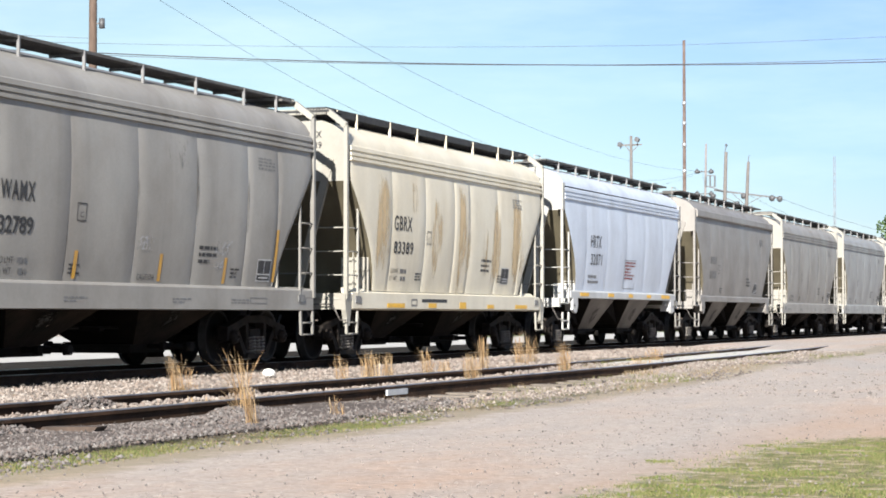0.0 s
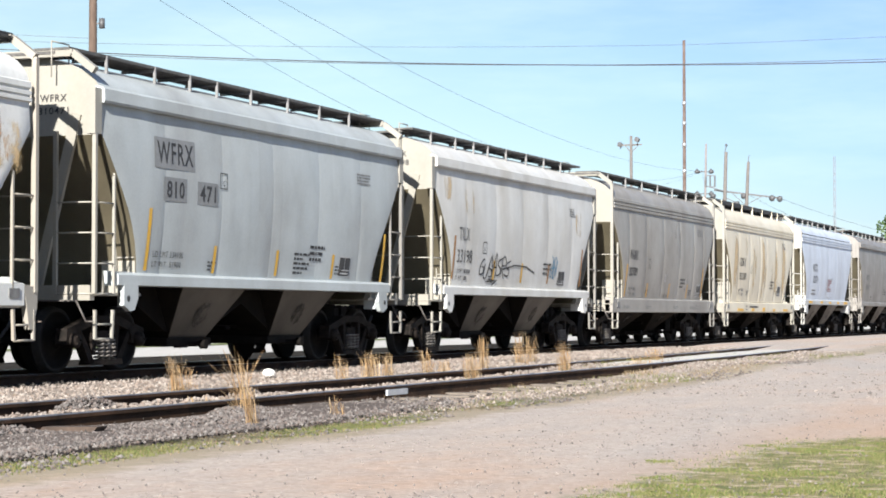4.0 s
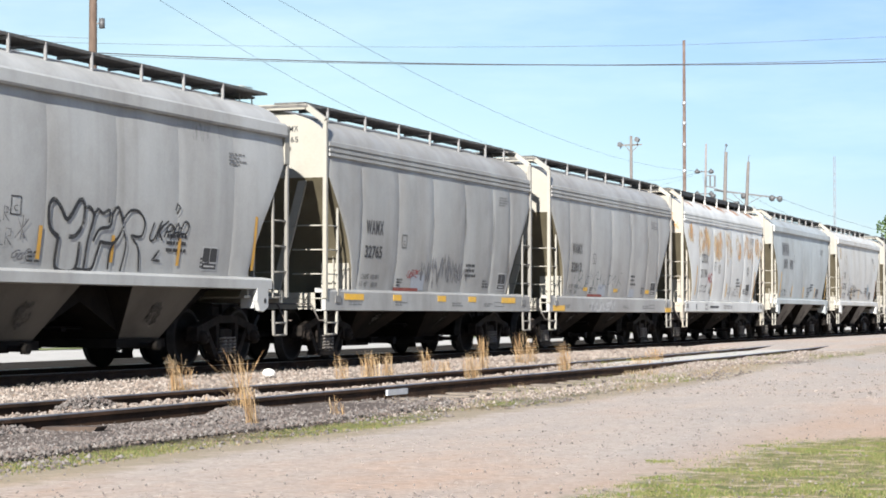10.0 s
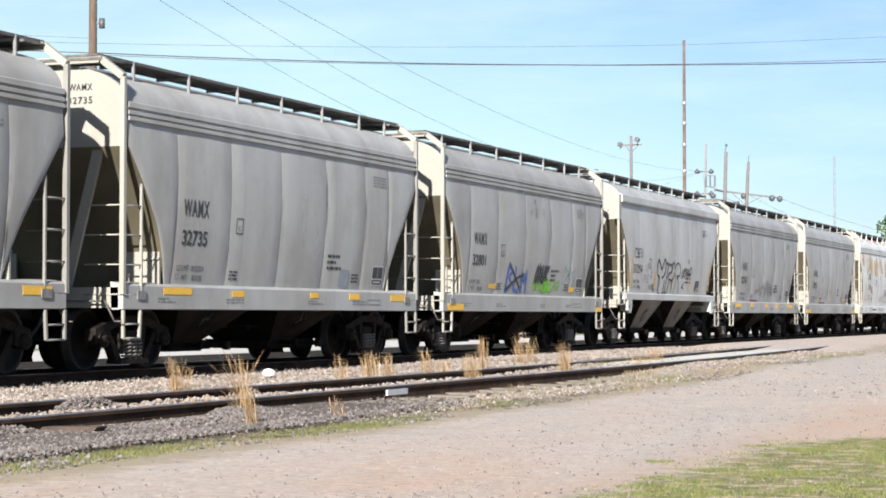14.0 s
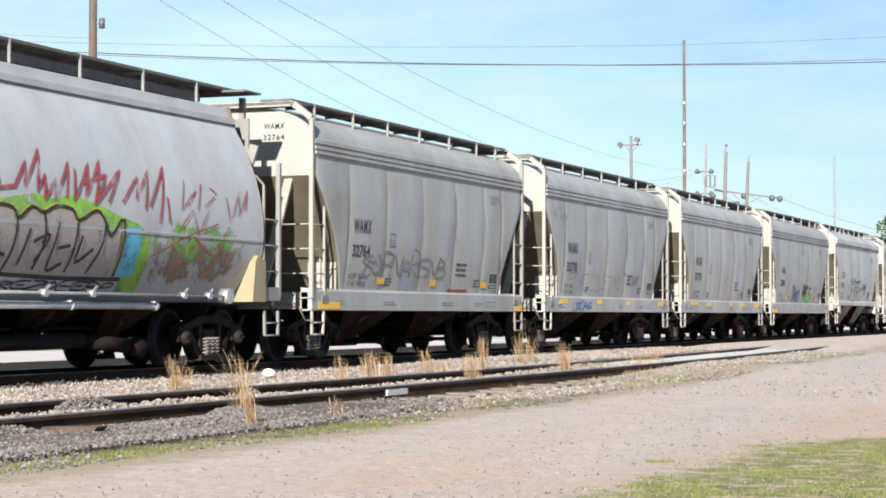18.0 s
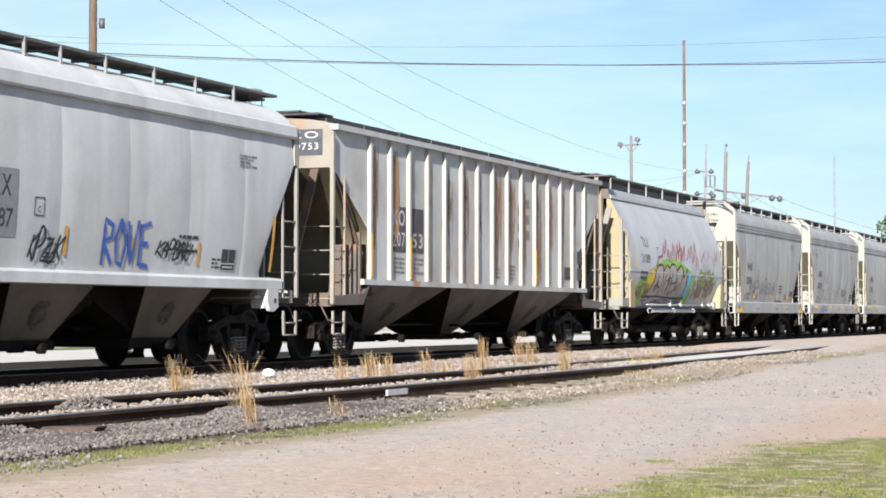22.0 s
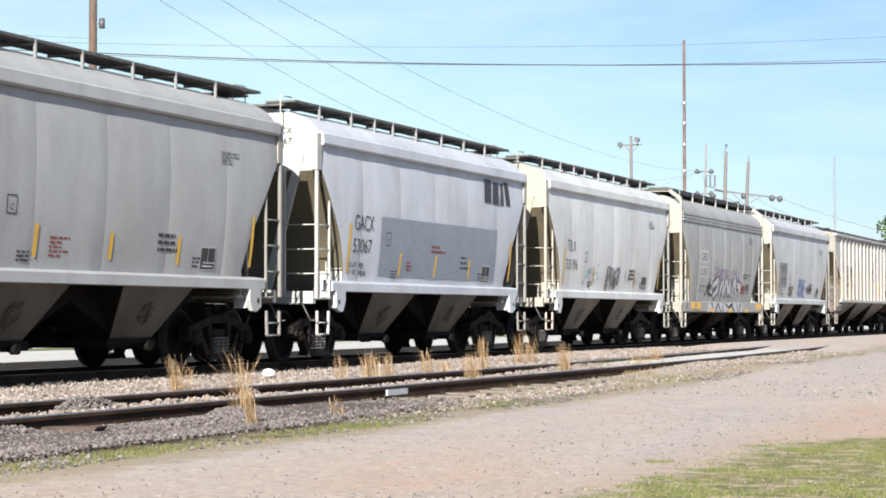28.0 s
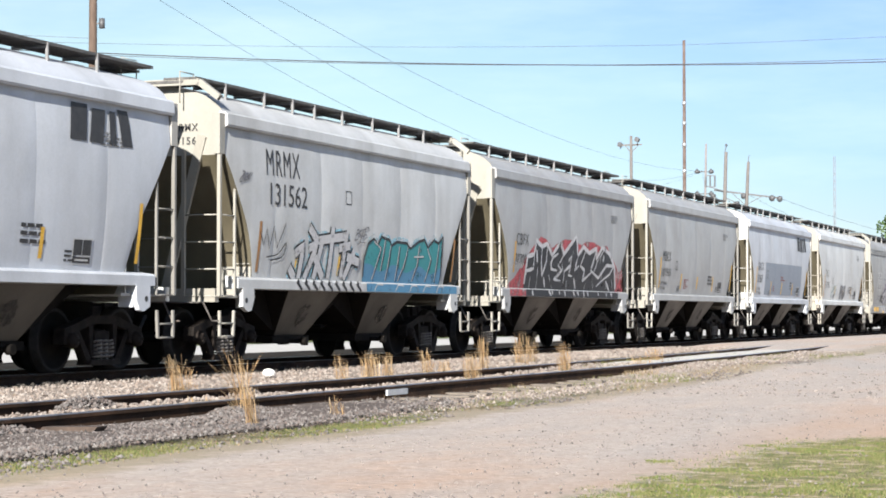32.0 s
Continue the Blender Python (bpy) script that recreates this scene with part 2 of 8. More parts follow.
    l.new(c, b.inputs["Base Color"])
    b.inputs["Roughness"].default_value = 0.95
    bump(n, l, b, fine, 0.5, 0.02)
    return m


def ramp01(v):
    v = min(1.0, max(0.0, v))
    return v * v * (3 - 2 * v)


def ground_z(x, y):
    """Gently uneven; the lot rises to the rail tops where vehicles cross the siding."""
    rise = (0.115 * ramp01((y - 27) / 9) + 0.08 * ramp01((y - 49) / 6)) * ramp01((-5.5 - x) / 2) * ramp01((x + 13.9) / 0.8)
    return 0.02 * noise.noise((x * 0.35, y * 0.35, 0)) + rise


M_GROUND = ground_mat()


def make_ground(bm):
    xs = [-2500, -900, -300, -100, -60, -40] + lin(-30, 14, 111) + [25, 60, 200, 600, 1500]
    ys = [-600, -200, -60, -20, 0] + lin(6, 60, 109) + [70, 85, 110, 150, 250, 600, 1500, 3500]
    grid(bm, lambda x, y: (x, y, ground_z(x, y)), xs, ys)


tagged(part("ground", make_ground, M_GROUND, label="pale pinkish gravel lot and dirt ground"), category="ground", kind="structure")


def side_x_of_siding(y):
    """Centre line of the siding, which swings over towards the main track."""
    return -9.55 - 0.0011 * max(0.0, y - 27) ** 2


RAIL_PROFILE = [(-0.07, 0), (0.07, 0), (0.07, 0.012), (0.012, 0.035), (0.012, 0.13), (0.036, 0.14), (0.036, 0.17), (0.028, 0.178), (-0.028, 0.178),
                (-0.036, 0.17), (-0.036, 0.14), (-0.012, 0.13), (-0.012, 0.035), (-0.07, 0.012)]


def rail(name, xf, ys, z, parent, label):
    def make(bm):
        rings = [[bm.verts.new((xf(y) + a, y, z + b)) for a, b in RAIL_PROFILE] for y in ys]
        n = len(RAIL_PROFILE)
        for p, q in zip(rings, rings[1:]):
            for i in range(n):
                f = bm.faces.new((p[i], p[(i + 1) % n], q[(i + 1) % n], q[i]))
                f.material_index = 1 if i in (6, 7, 8) else 0
    ob = part(name, make, M_RAILS, parent, label)
    ob.data.materials.append(M_RAILTOP)
    return ob


main_track = tagged(new("main_track"), "railway track with steel rails on timber ties in dark ballast", "railway track", kind="structure")
siding = tagged(new("siding_track"), "rusty half-buried siding track in gravel", "railway track", kind="structure")
for sx in (-0.7525, 0.7525):
    rail("rail", lambda y, s=sx: MAIN_X + s, [-300, 400], RAIL - 0.178, main_track, "worn steel rail with a polished head")
    rail("rail", lambda y, s=sx: side_x_of_siding(y) + s, lin(4, 27, 6) + lin(30, 60, 16), RAIL - 0.178, siding, "rusty brown steel rail")


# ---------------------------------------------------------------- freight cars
# dirty end paint, darkened for the shade between the cars
M_SLOPE = paint("grimy_shaded_slope_paint", (0.125, 0.108, 0.072), 0.5, (0.05, 0.042, 0.028), seed=6)
P_END = 5.55      # outer end post, from the car's middle


def side_x(z):
    """Half width of the tank-like car side at a height over the rail."""
    if z < 2.9:
        return 1.60 - 0.14 * ((2.9 - z) / 1.65) ** 2
    return 1.60 - 0.05 * ((z - 2.9) / 0.9) ** 2


class Shape:
    """Measures of one kind of car body (metres, over the rail top). ends: (height, half length) from the floor up."""
    def __init__(self, ends, eave=3.8, crown=4.43, side=side_x, wide=1.56, groove=0.0035, pillow=0.004):
        self.ends, self.eave, self.crown, self.side, self.wide = ends, eave, crown, side, wide
        self.groove, self.pillow = groove, pillow
        self.floor, self.top = ends[0][0], ends[-1][1]
        self.kink = [z for z, y in ends if y == self.top][0]

    def end_y(self, z):
        e = self.ends
        if z <= e[0][0]:
            return e[0][1] - (e[0][0] - z) * 0.6
        for (za, ya), (zb, yb) in zip(e, e[1:]):
            if z <= zb:
                return ya + (yb - ya) * (z - za) / (zb - za)
        return e[-1][1]

    def roof_z(self, x):
        u = min(1.0, abs(x) / self.wide)
        return self.eave + (self.crown - self.eave) * math.sqrt(max(0.0, 1 - u * u * 0.999)) ** 0.9


SHAPE_A = Shape([(1.25, 4.18), (1.7, 4.34), (2.1, 4.56), (2.6, 4.95), (3.2, 5.45), (3.8, 5.45)])
SHAPE_R = Shape([(1.25, 4.12), (1.7, 4.26), (2.1, 4.50), (2.6, 4.90), (3.2, 5.40), (3.8, 5.40)], groove=0.004, pillow=0.003)
SHAPE_B = Shape([(1.4, 4.25), (1.8, 4.38), (2.2, 4.58), (2.7, 4.95), (3.3, 5.40), (3.85, 5.40)], eave=3.85, crown=4.44, groove=0.0012, pillow=0.007)


def body(car, sh, material, seams, tag, end_mat=None):
    """Side panels, far side, roof, end sheets and slope sheets."""
    zs = lin(sh.floor, sh.kink, 10) + lin(sh.kink, sh.eave, 4)[1:]
    edges = [-99] + seams + [99]
    for k, (a, b) in enumerate(zip(edges, edges[1:])):
        def make(bm, a=a, b=b):
            us = [0, 0.012, 0.2, 0.4, 0.6, 0.8, 0.988, 1]

            def fn(u, z):
                e = sh.end_y(z)
                y0, y1 = max(a, -e), min(b, e)
                if y1 < y0:
                    y0 = y1 = min(max(a, -e), e)
                x = sh.side(z) + sh.pillow * math.sin(math.pi * u) - (sh.groove if u in (0, 1) else 0)
                return (x, y0 + (y1 - y0) * u, z)
            grid(bm, fn, us, zs)
        part("side_panel", make, material, car, key=("panel", tag, k))

    def far(bm):
        grid(bm, lambda u, z: (-sh.side(z), (2 * u - 1) * sh.end_y(z), z), lin(0, 1, 9), zs)
    part("side_wall", far, material, car, key=("far", tag))

    def roof(bm):
        xs = [-sh.wide * math.cos(math.pi * i / 20) for i in range(21)]
        grid(bm, lambda x, y: (x, y, sh.roof_z(x)), xs, lin(-sh.top, sh.top, 9))
    part("roof", roof, material, car, key=("roof", tag))
    for s in (-1, 1):
        def end(bm, s=s):
            xs = [-sh.wide * math.cos(math.pi * i / 20) for i in range(21)]
            grid(bm, lambda x, v: (x, s * sh.top, sh.kink + (sh.roof_z(x) - sh.kink) * v), xs, (0, 0.5, 1), False)
        part("end_sheet", end, end_mat or material, car, key=("end", tag, s))

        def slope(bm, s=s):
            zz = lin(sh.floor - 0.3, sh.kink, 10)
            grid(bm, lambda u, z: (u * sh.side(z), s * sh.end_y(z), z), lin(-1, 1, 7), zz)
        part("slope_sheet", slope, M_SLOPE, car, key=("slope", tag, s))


def hopper_bay(car, yc, top, bottom, z0, z1, w0, w1, material, tag):
    """A bay: painted side sheets, grimy cross slopes darkened for shade, and an outlet gate below."""
    def corner(sx, sy, low):
        w, h, z = (w0, bottom, z0) if low else (w1, top, z1)
        return (sx * w, yc + sy * h, z)

    def cross(bm):
        r = [[bm.verts.new(corner(sx, sy, low)) for sx, sy in ((-1, -1), (1, -1), (1, 1), (-1, 1))] for low in (True, False)]
        bm.faces.new(r[0])
        for i in range(4):
            j = (i + 1) % 4
            bm.faces.new((r[0][i], r[0][j], r[1][j], r[1][i]))
    bay = part("hopper_bay", cross, M_UNDER, car, "sloping hopper bay, grimy and darkened for shade", key=("bay", tag, yc))
    for sx in (-1, 1):
        def sheet(bm, sx=sx):
            o = 0.012 * sx
            a = [corner(sx, -1, False), corner(sx, 1, False), corner(sx, 1, True), corner(sx, -1, True)]
            f0 = [bm.verts.new(v) for v in a]
            f1 = [bm.verts.new((v[0] + o, v[1], v[2])) for v in a]
            bm.faces.new(f0)
            bm.faces.new(f1)
            for i in range(4):
                k = (i + 1) % 4
                bm.faces.new((f0[i], f0[k], f1[k], f1[i]))
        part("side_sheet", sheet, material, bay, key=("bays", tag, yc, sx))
    zc, wc = (z0 + z1) / 2, (w0 + w1) / 2
    hatch_tilt = (w1 - w0) / (z1 - z0)

    def port(bm):
        grid(bm, lambda y, z: (wc + (z - zc) * hatch_tilt + 0.028, yc + y, z), lin(-0.26, 0.26, 3), lin(zc - 0.26, zc + 0.2, 3), False)
    part("grease_smudge", port, C_GREASE, bay, "dark greasy smudge round the port", key=("port", tag, yc))
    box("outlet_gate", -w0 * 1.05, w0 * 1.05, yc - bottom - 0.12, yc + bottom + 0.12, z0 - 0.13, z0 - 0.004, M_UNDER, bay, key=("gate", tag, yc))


def gate_shaft(car, y, z, tag):
    """The operating shaft of an outlet gate, with a capstan at each side."""
    def shaft(bm):
        tube(bm, (-1.25, y, z), (1.25, y, z), 0.04, 8)
        for x in (-1, 1):
            tube(bm, (x * 1.2, y, z), (x * 1.3, y, z), 0.075, 10)
            bar(bm, (x * 0.85, y - 0.16, z), (x * 0.85, y + 0.16, z), 0.07, 0.12)
    part("gate_shaft", shaft, M_UNDER, car, key=("shaft", tag, y, z))


def make_truck(car, y):
    """A two-axle truck with cast side frames, coil springs and wheelsets."""
    def bolster(bm):
        prism(bm, [(-1.05, 0.42), (1.05, 0.42), (1.05, 0.58), (0.4, 0.72), (-0.4, 0.72), (-1.05, 0.58)], 1, -0.2, 0.2)
    truck = part("truck", bolster, M_TRUCK, car, "dark cast-steel two-axle truck", key="bolster", at=(0, y, 0))
    for s in (-1, 1):
        def frame_side(bm):
            # cast side frame: top chord, two struts to the spring seat, jaws over the bearings
            for ya in (-1, 1):
                prism(bm, [(ya * 1.08, 0.40), (ya * 0.72, 0.40), (ya * 0.66, 0.62), (ya * 0.80, 0.68), (ya * 1.06, 0.62)], 0, -0.09, 0.09)
                prism(bm, [(ya * 0.80, 0.66), (ya * 0.62, 0.56), (ya * 0.28, 0.14), (ya * 0.42, 0.12)], 0, -0.07, 0.07)
                prism(bm, [(ya * 0.40, 0.74), (ya * 0.28, 0.74), (ya * 0.26, 0.24), (ya * 0.34, 0.24)], 0, -0.07, 0.07)
            prism(bm, [(-0.82, 0.67), (-0.35, 0.80), (0.35, 0.80), (0.82, 0.67), (0.70, 0.58), (0.3, 0.68), (-0.3, 0.68), (-0.70, 0.58)], 0, -0.08, 0.08)
            prism(bm, [(-0.42, 0.10), (0.42, 0.10), (0.38, 0.18), (-0.38, 0.18)], 0, -0.12, 0.12)
        part("side_frame", frame_side, M_TRUCK, truck, key="sideframe", at=(s * 1.0, 0, 0))

        for ys in (-0.16, 0.0, 0.16):
            def coil(bm):
                ring, n = [], 60
                for i in range(n + 1):
                    a = 2 * math.pi * 5 * i / n
                    c = Vector((0.066 * math.cos(a), 0.066 * math.sin(a), 0.27 * i / n))
                    o = Vector((math.cos(a), math.sin(a), 0))
                    ring.append([bm.verts.new(c + 0.017 * (math.cos(q) * o + math.sin(q) * Vector((0, 0, 1)))) for q in (0.8, 2.4, 3.9, 5.5)])
                for p, q in zip(ring, ring[1:]):
                    for k in range(4):
                        bm.faces.new((p[k], p[(k + 1) % 4], q[(k + 1) % 4], q[k])).smooth = True
            part("coil_spring", coil, M_SPRING, truck, key="coil", at=(s * 1.0 + s * 0.06, ys, 0.18))
        for ya in (-0.889, 0.889):
            def cap(bm):
                lathe(bm, [(-0.06, 0.09), (0.10, 0.115), (0.16, 0.10), (0.17, 0.05)], 14)
                for i in range(3):
                    a = i * 2.094
                    tube(bm, (0.16, 0.06 * math.cos(a), 0.06 * math.sin(a)), (0.19, 0.06 * math.cos(a), 0.06 * math.sin(a)), 0.018, 6)
            ob = part("bearing_cap", cap, M_TRUCK, truck, key="bearing", at=(s * 1.0, ya, 0.457))
            if s < 0:
                ob.rotation_euler = (0, 0, math.pi)
    for ya in (-0.889, 0.889):
        def wheels(bm):
            tube(bm, (-1.0, 0, 0), (1.0, 0, 0), 0.08, 12)
            for s in (-1, 1):
                prof = [(0.68, 0.10), (0.685, 0.36), (0.675, 0.41), (0.685, 0.485), (0.715, 0.487), (0.725, 0.459), (0.815, 0.455), (0.815, 0.40), (0.77, 0.36), (0.75, 0.16), (0.80, 0.12)]
                lathe(bm, [(s * a, r) for a, r in prof], 28)
            for f in bm.faces:
                c = f.calc_center_median()
                if 0.70 < abs(c.x) < 0.82 and math.hypot(c.y, c.z) > 0.42:
                    f.material_index = 1
        w = part("wheelset", wheels, M_WHEEL, truck, "steel wheelset with a polished tread", key="wheelset", at=(0, ya, 0.457))
        if len(w.data.materials) < 2:
            w.data.materials.append(M_TREAD)
        WHEELS.append((w, ya))
    return truck


WHEELS = []


def ladder(car, material, side, end, z0, z1, z_in, tag, sill=0.88, foot=0.48, width=0.52, post=0.07, half=P_END, lx=1.57):
    """Corner ladder: outer post, inner post, rungs on the side and across the end, and a foot stirrup below the sill."""
    x, y, yi = side * lx, end * half, end * (half - width)
    def posts(bm):
        bar(bm, (x, y, z0), (x, y, z1), post, post)
    part("ladder_post", posts, material, car, key=("lp", tag, side, end, z0, z1, post, half))

    def inner(bm):
        bar(bm, (x, yi, z0), (x, yi, z_in), 0.036)
        bar(bm, (x, yi, z_in), (x - side * 0.1, yi - end * 0.12, z_in + 0.16), 0.028)
    part("ladder_rail", inner, material, car, key=("lr", tag, side, end, z0, z_in, half))
    for k in range(4):
        z = 1.1 + 0.42 * k
        if z > z_in:
            break
        def rung(bm):
            tube(bm, (x, y, 0), (x, yi, 0), 0.013, 6)
            tube(bm, (x, y, 0.0), (side * 0.95, y, 0.0), 0.013, 6)
        part("rung", rung, material, car, key=("rung", side, end, width, half, lx), at=(0, 0, z))

    def stirrup(bm):
        bar(bm, (x, y - end * 0.02, foot), (x, y - end * 0.02, sill), 0.04)
        bar(bm, (x, yi + end * 0.05, foot), (x, yi + end * 0.02, sill), 0.04)
        for z in (foot, (foot + sill) / 2):
            tube(bm, (x, y - end * 0.02, z), (x, yi + end * 0.05, z), 0.016, 6)
    part("foot_stirrup", stirrup, material, car, key=("st", side, end, sill, foot, width, half, lx))


def top_frame(car, material, end, tag, z_post=4.17, z_top=4.43):
    """The bent pipe frame over the car's end that carries the roof walk."""
    def make(bm):
        y = end * P_END
        pts = [(-1.57, z_post), (-1.22, z_top), (1.22, z_top), (1.57, z_post)]
        for (xa, za), (xb, zb) in zip(pts, pts[1:]):
            bar(bm, (xa, y, za), (xb, y, zb), 0.09, 0.10)
    part("end_frame", make, material, car, key=("tf", tag, end))


def roof_walk(car, material, posts, tag, z=4.51, xo=1.18, xi=0.62, half=5.6, post_mat=None, deep=0.045, xe=1.25):
    """Two open-grating running boards on brackets, with cross boards at the ends."""
    for s in (-1, 1):
        def board(bm, s=s):
            for x in lin(xi, xo, 11):
                quad_box(bm, s * x - 0.006, s * x + 0.006, -half, half, z - deep, z)
            n = int(half * 2 / 0.05)
            for i in range(n + 1):
                y = -half + i * 2 * half / n
                quad_box(bm, min(s * xi, s * xo), max(s * xi, s * xo), y - 0.006, y + 0.006, z - 0.035, z - 0.006)
        part("running_board", board, material, car, "open steel grating running board", key=("rb", tag, s, z, half))
        for y in posts:
            def bracket(bm, s=s):
                bar(bm, (s * xo, 0, -0.5), (s * xo, 0, 0.0), 0.042, 0.03)
                bar(bm, (s * xo, -0.07, -0.36), (s * xo, 0.07, -0.36), 0.05, 0.025)
                bar(bm, (s * xo, 0, -0.06), (s * xi, 0, -0.06), 0.04, 0.04)
            part("bracket", bracket, post_mat or material, car, key=("bk", s, xo, xi), at=(0, y, z - 0.01))

    for s in (-1, 1):
        def cross(bm, s=s):
            for i in range(9):
                y = s * (half - 0.6 + 0.075 * i)
                quad_box(bm, -xe, xe, y - 0.008, y + 0.008, z - 0.09, z - 0.053)
            for x in lin(-xe, xe, 19):
                quad_box(bm, x - 0.008, x + 0.008, min(s * half, s * (half - 0.6)), max(s * half, s * (half - 0.6)), z - 0.08, z - 0.062)
        part("end_walk", cross, material, car, key=("ew", tag, s, z, half, xe))

    def hatch(bm):
        prism(bm, [(-0.5, 4.28), (0.5, 4.28), (0.5, 4.42), (0.42, 4.47), (-0.42, 4.47), (-0.5, 4.42)], 1, -half + 0.7, half - 0.7)
    part("hatch_cover", hatch, post_mat or material, car, "long trough roof hatch", key=("hatch", half))


def underframe(car, material, tag, z0=0.85, z1=1.2, half=P_END, pitch=6.25, inner=4.2, trucks=4.4):
    """Centre sill, end platforms, end sills, couplers and bracing below the slope sheets."""
    def sill(bm):
        quad_box(bm, -0.2, 0.2, -half, half, 0.72, 1.02)
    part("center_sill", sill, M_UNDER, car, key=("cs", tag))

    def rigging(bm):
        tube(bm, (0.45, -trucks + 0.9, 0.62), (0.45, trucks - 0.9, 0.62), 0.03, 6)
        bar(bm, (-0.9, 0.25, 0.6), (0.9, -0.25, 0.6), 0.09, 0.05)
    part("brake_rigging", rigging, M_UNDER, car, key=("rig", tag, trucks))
    for s in (-1, 1):
        def plat(bm, s=s):
            quad_box(bm, -1.5, 1.5, min(s * (half - 0.12), s * half), max(s * (half - 0.12), s * half), z0 + 0.06, z1)
            quad_box(bm, -1.5, 1.5, min(s * inner, s * (half - 0.13)), max(s * inner, s * (half - 0.13)), z1 - 0.14, z1 - 0.10)
        part("end_sill", plat, material, car, key=("es", tag, s))

        def coupler(bm, s=s):
            quad_box(bm, -0.09, 0.09, min(s * half, s * (pitch - 0.14)), max(s * half, s * (pitch - 0.14)), 0.77, 0.95)
            prism(bm, [(-0.14, s * (pitch - 0.24)), (0.14, s * (pitch - 0.24)), (0.16, s * (pitch - 0.03)), (0.02, s * (pitch + 0.05)), (-0.02, s * (pitch - 0.08)), (-0.15, s * (pitch - 0.06))], 2, 0.70, 1.0)
        part("coupler", coupler, M_TRUCK, car, "cast-steel knuckle coupler", key=("cp", tag, s))

        def hose(bm, s=s):
            pts = [Vector((0.32, s * (half + 0.05), 0.80)), Vector((0.34, s * (half + 0.25), 0.62)), Vector((0.30, s * (half + 0.45), 0.45)), Vector((0.2, s * (pitch - 0.02), 0.40))]
            for a, b in zip(pts, pts[1:]):
                tube(bm, a, b, 0.028, 6)
        part("air_hose", hose, M_BLACK, car, "black rubber air hose", key=("hose", tag, s))

        def lever(bm, s=s):
            tube(bm, (0.1, s * (half + 0.12), 1.02), (1.35, s * (half + 0.1), 1.0), 0.014, 6)
            tube(bm, (1.35, s * (half + 0.1), 1.0), (1.5, s * (half + 0.1), 0.72), 0.014, 6)
            tube(bm, (1.5, s * (half + 0.1), 0.72), (1.62, s * (half + 0.1), 0.72), 0.014, 6)
        part("cut_lever", lever, P_RUSTY, car, "bent uncoupling lever", key=("lever", tag, s))

        for sx in (-1, 1):
            def strut(bm, s=s, sx=sx):
                bar(bm, (sx * 0.45, s * (half - 0.3), z1 - 0.1), (sx * 1.2, s * (half - 0.14), 3.6), 0.15, 0.06)
            part("end_strut", strut, material, car, key=("sr", tag, s, sx))
        for sx in (-1, 1):
            def web(bm, s=s, sx=sx):
                ya, yb = s * (inner + 0.12), s * (inner + 0.16)
                quad_box(bm, min(sx * 0.95, sx * 1.49), max(sx * 0.95, sx * 1.49), min(ya, yb), max(ya, yb), z1 - 0.12, 2.08)
                quad_box(bm, min(sx * 1.20, sx * 1.22), max(sx * 1.20, sx * 1.22), min(ya, yb + s * 0.06), max(ya, yb + s * 0.06), z1, 2.05)
                for zz in (1.62,):
                    quad_box(bm, min(sx * 1.22, sx * 1.49), max(sx * 1.22, sx * 1.49), min(ya, yb + s * 0.04), max(ya, yb + s * 0.04), zz, zz + 0.02)
            part("bolster_web", web, material, car, key=("bw", tag, s, sx))
        make_truck(car, s * trucks)

    def tanks(bm):
        tube(bm, (-0.5, half - 0.75, 1.32), (0.5, half - 0.75, 1.32), 0.19, 14)
    part("air_reservoir", tanks, M_UNDER, car, key=("ar", tag, half))


def side_sill(car, material, z0, z1, half, tag, x=1.58, depth=0.09):
    for s in (-1, 1):
        def make(bm, s=s):
            prism(bm, [(s * (x - depth), z0), (s * x, z0 + 0.01), (s * x, z1 - 0.03), (s * (x - 0.03), z1), (s * (x - depth - 0.12), z1 + 0.03), (s * (x - depth - 0.1), z0)], 1, -half, half)
        part("side_sill", make, material, car, key=("ss", tag, s))


def eave_band(car, material, tag, half=5.45):
    """Pressed corrugations along the eave."""
    for s in (-1, 1):
        def make(bm, s=s):
            prof = [(1.565, 3.84), (1.60, 3.82), (1.605, 3.75), (1.575, 3.735), (1.575, 3.715), (1.61, 3.70), (1.61, 3.655), (1.58, 3.645), (1.58, 3.63), (1.615, 3.615), (1.615, 3.57), (1.56, 3.55), (1.50, 3.7)]
            prism(bm, [(s * a, b) for a, b in prof], 1, -half, half)
        part("eave_band", make, material, car, key=("eb", tag, s, half))




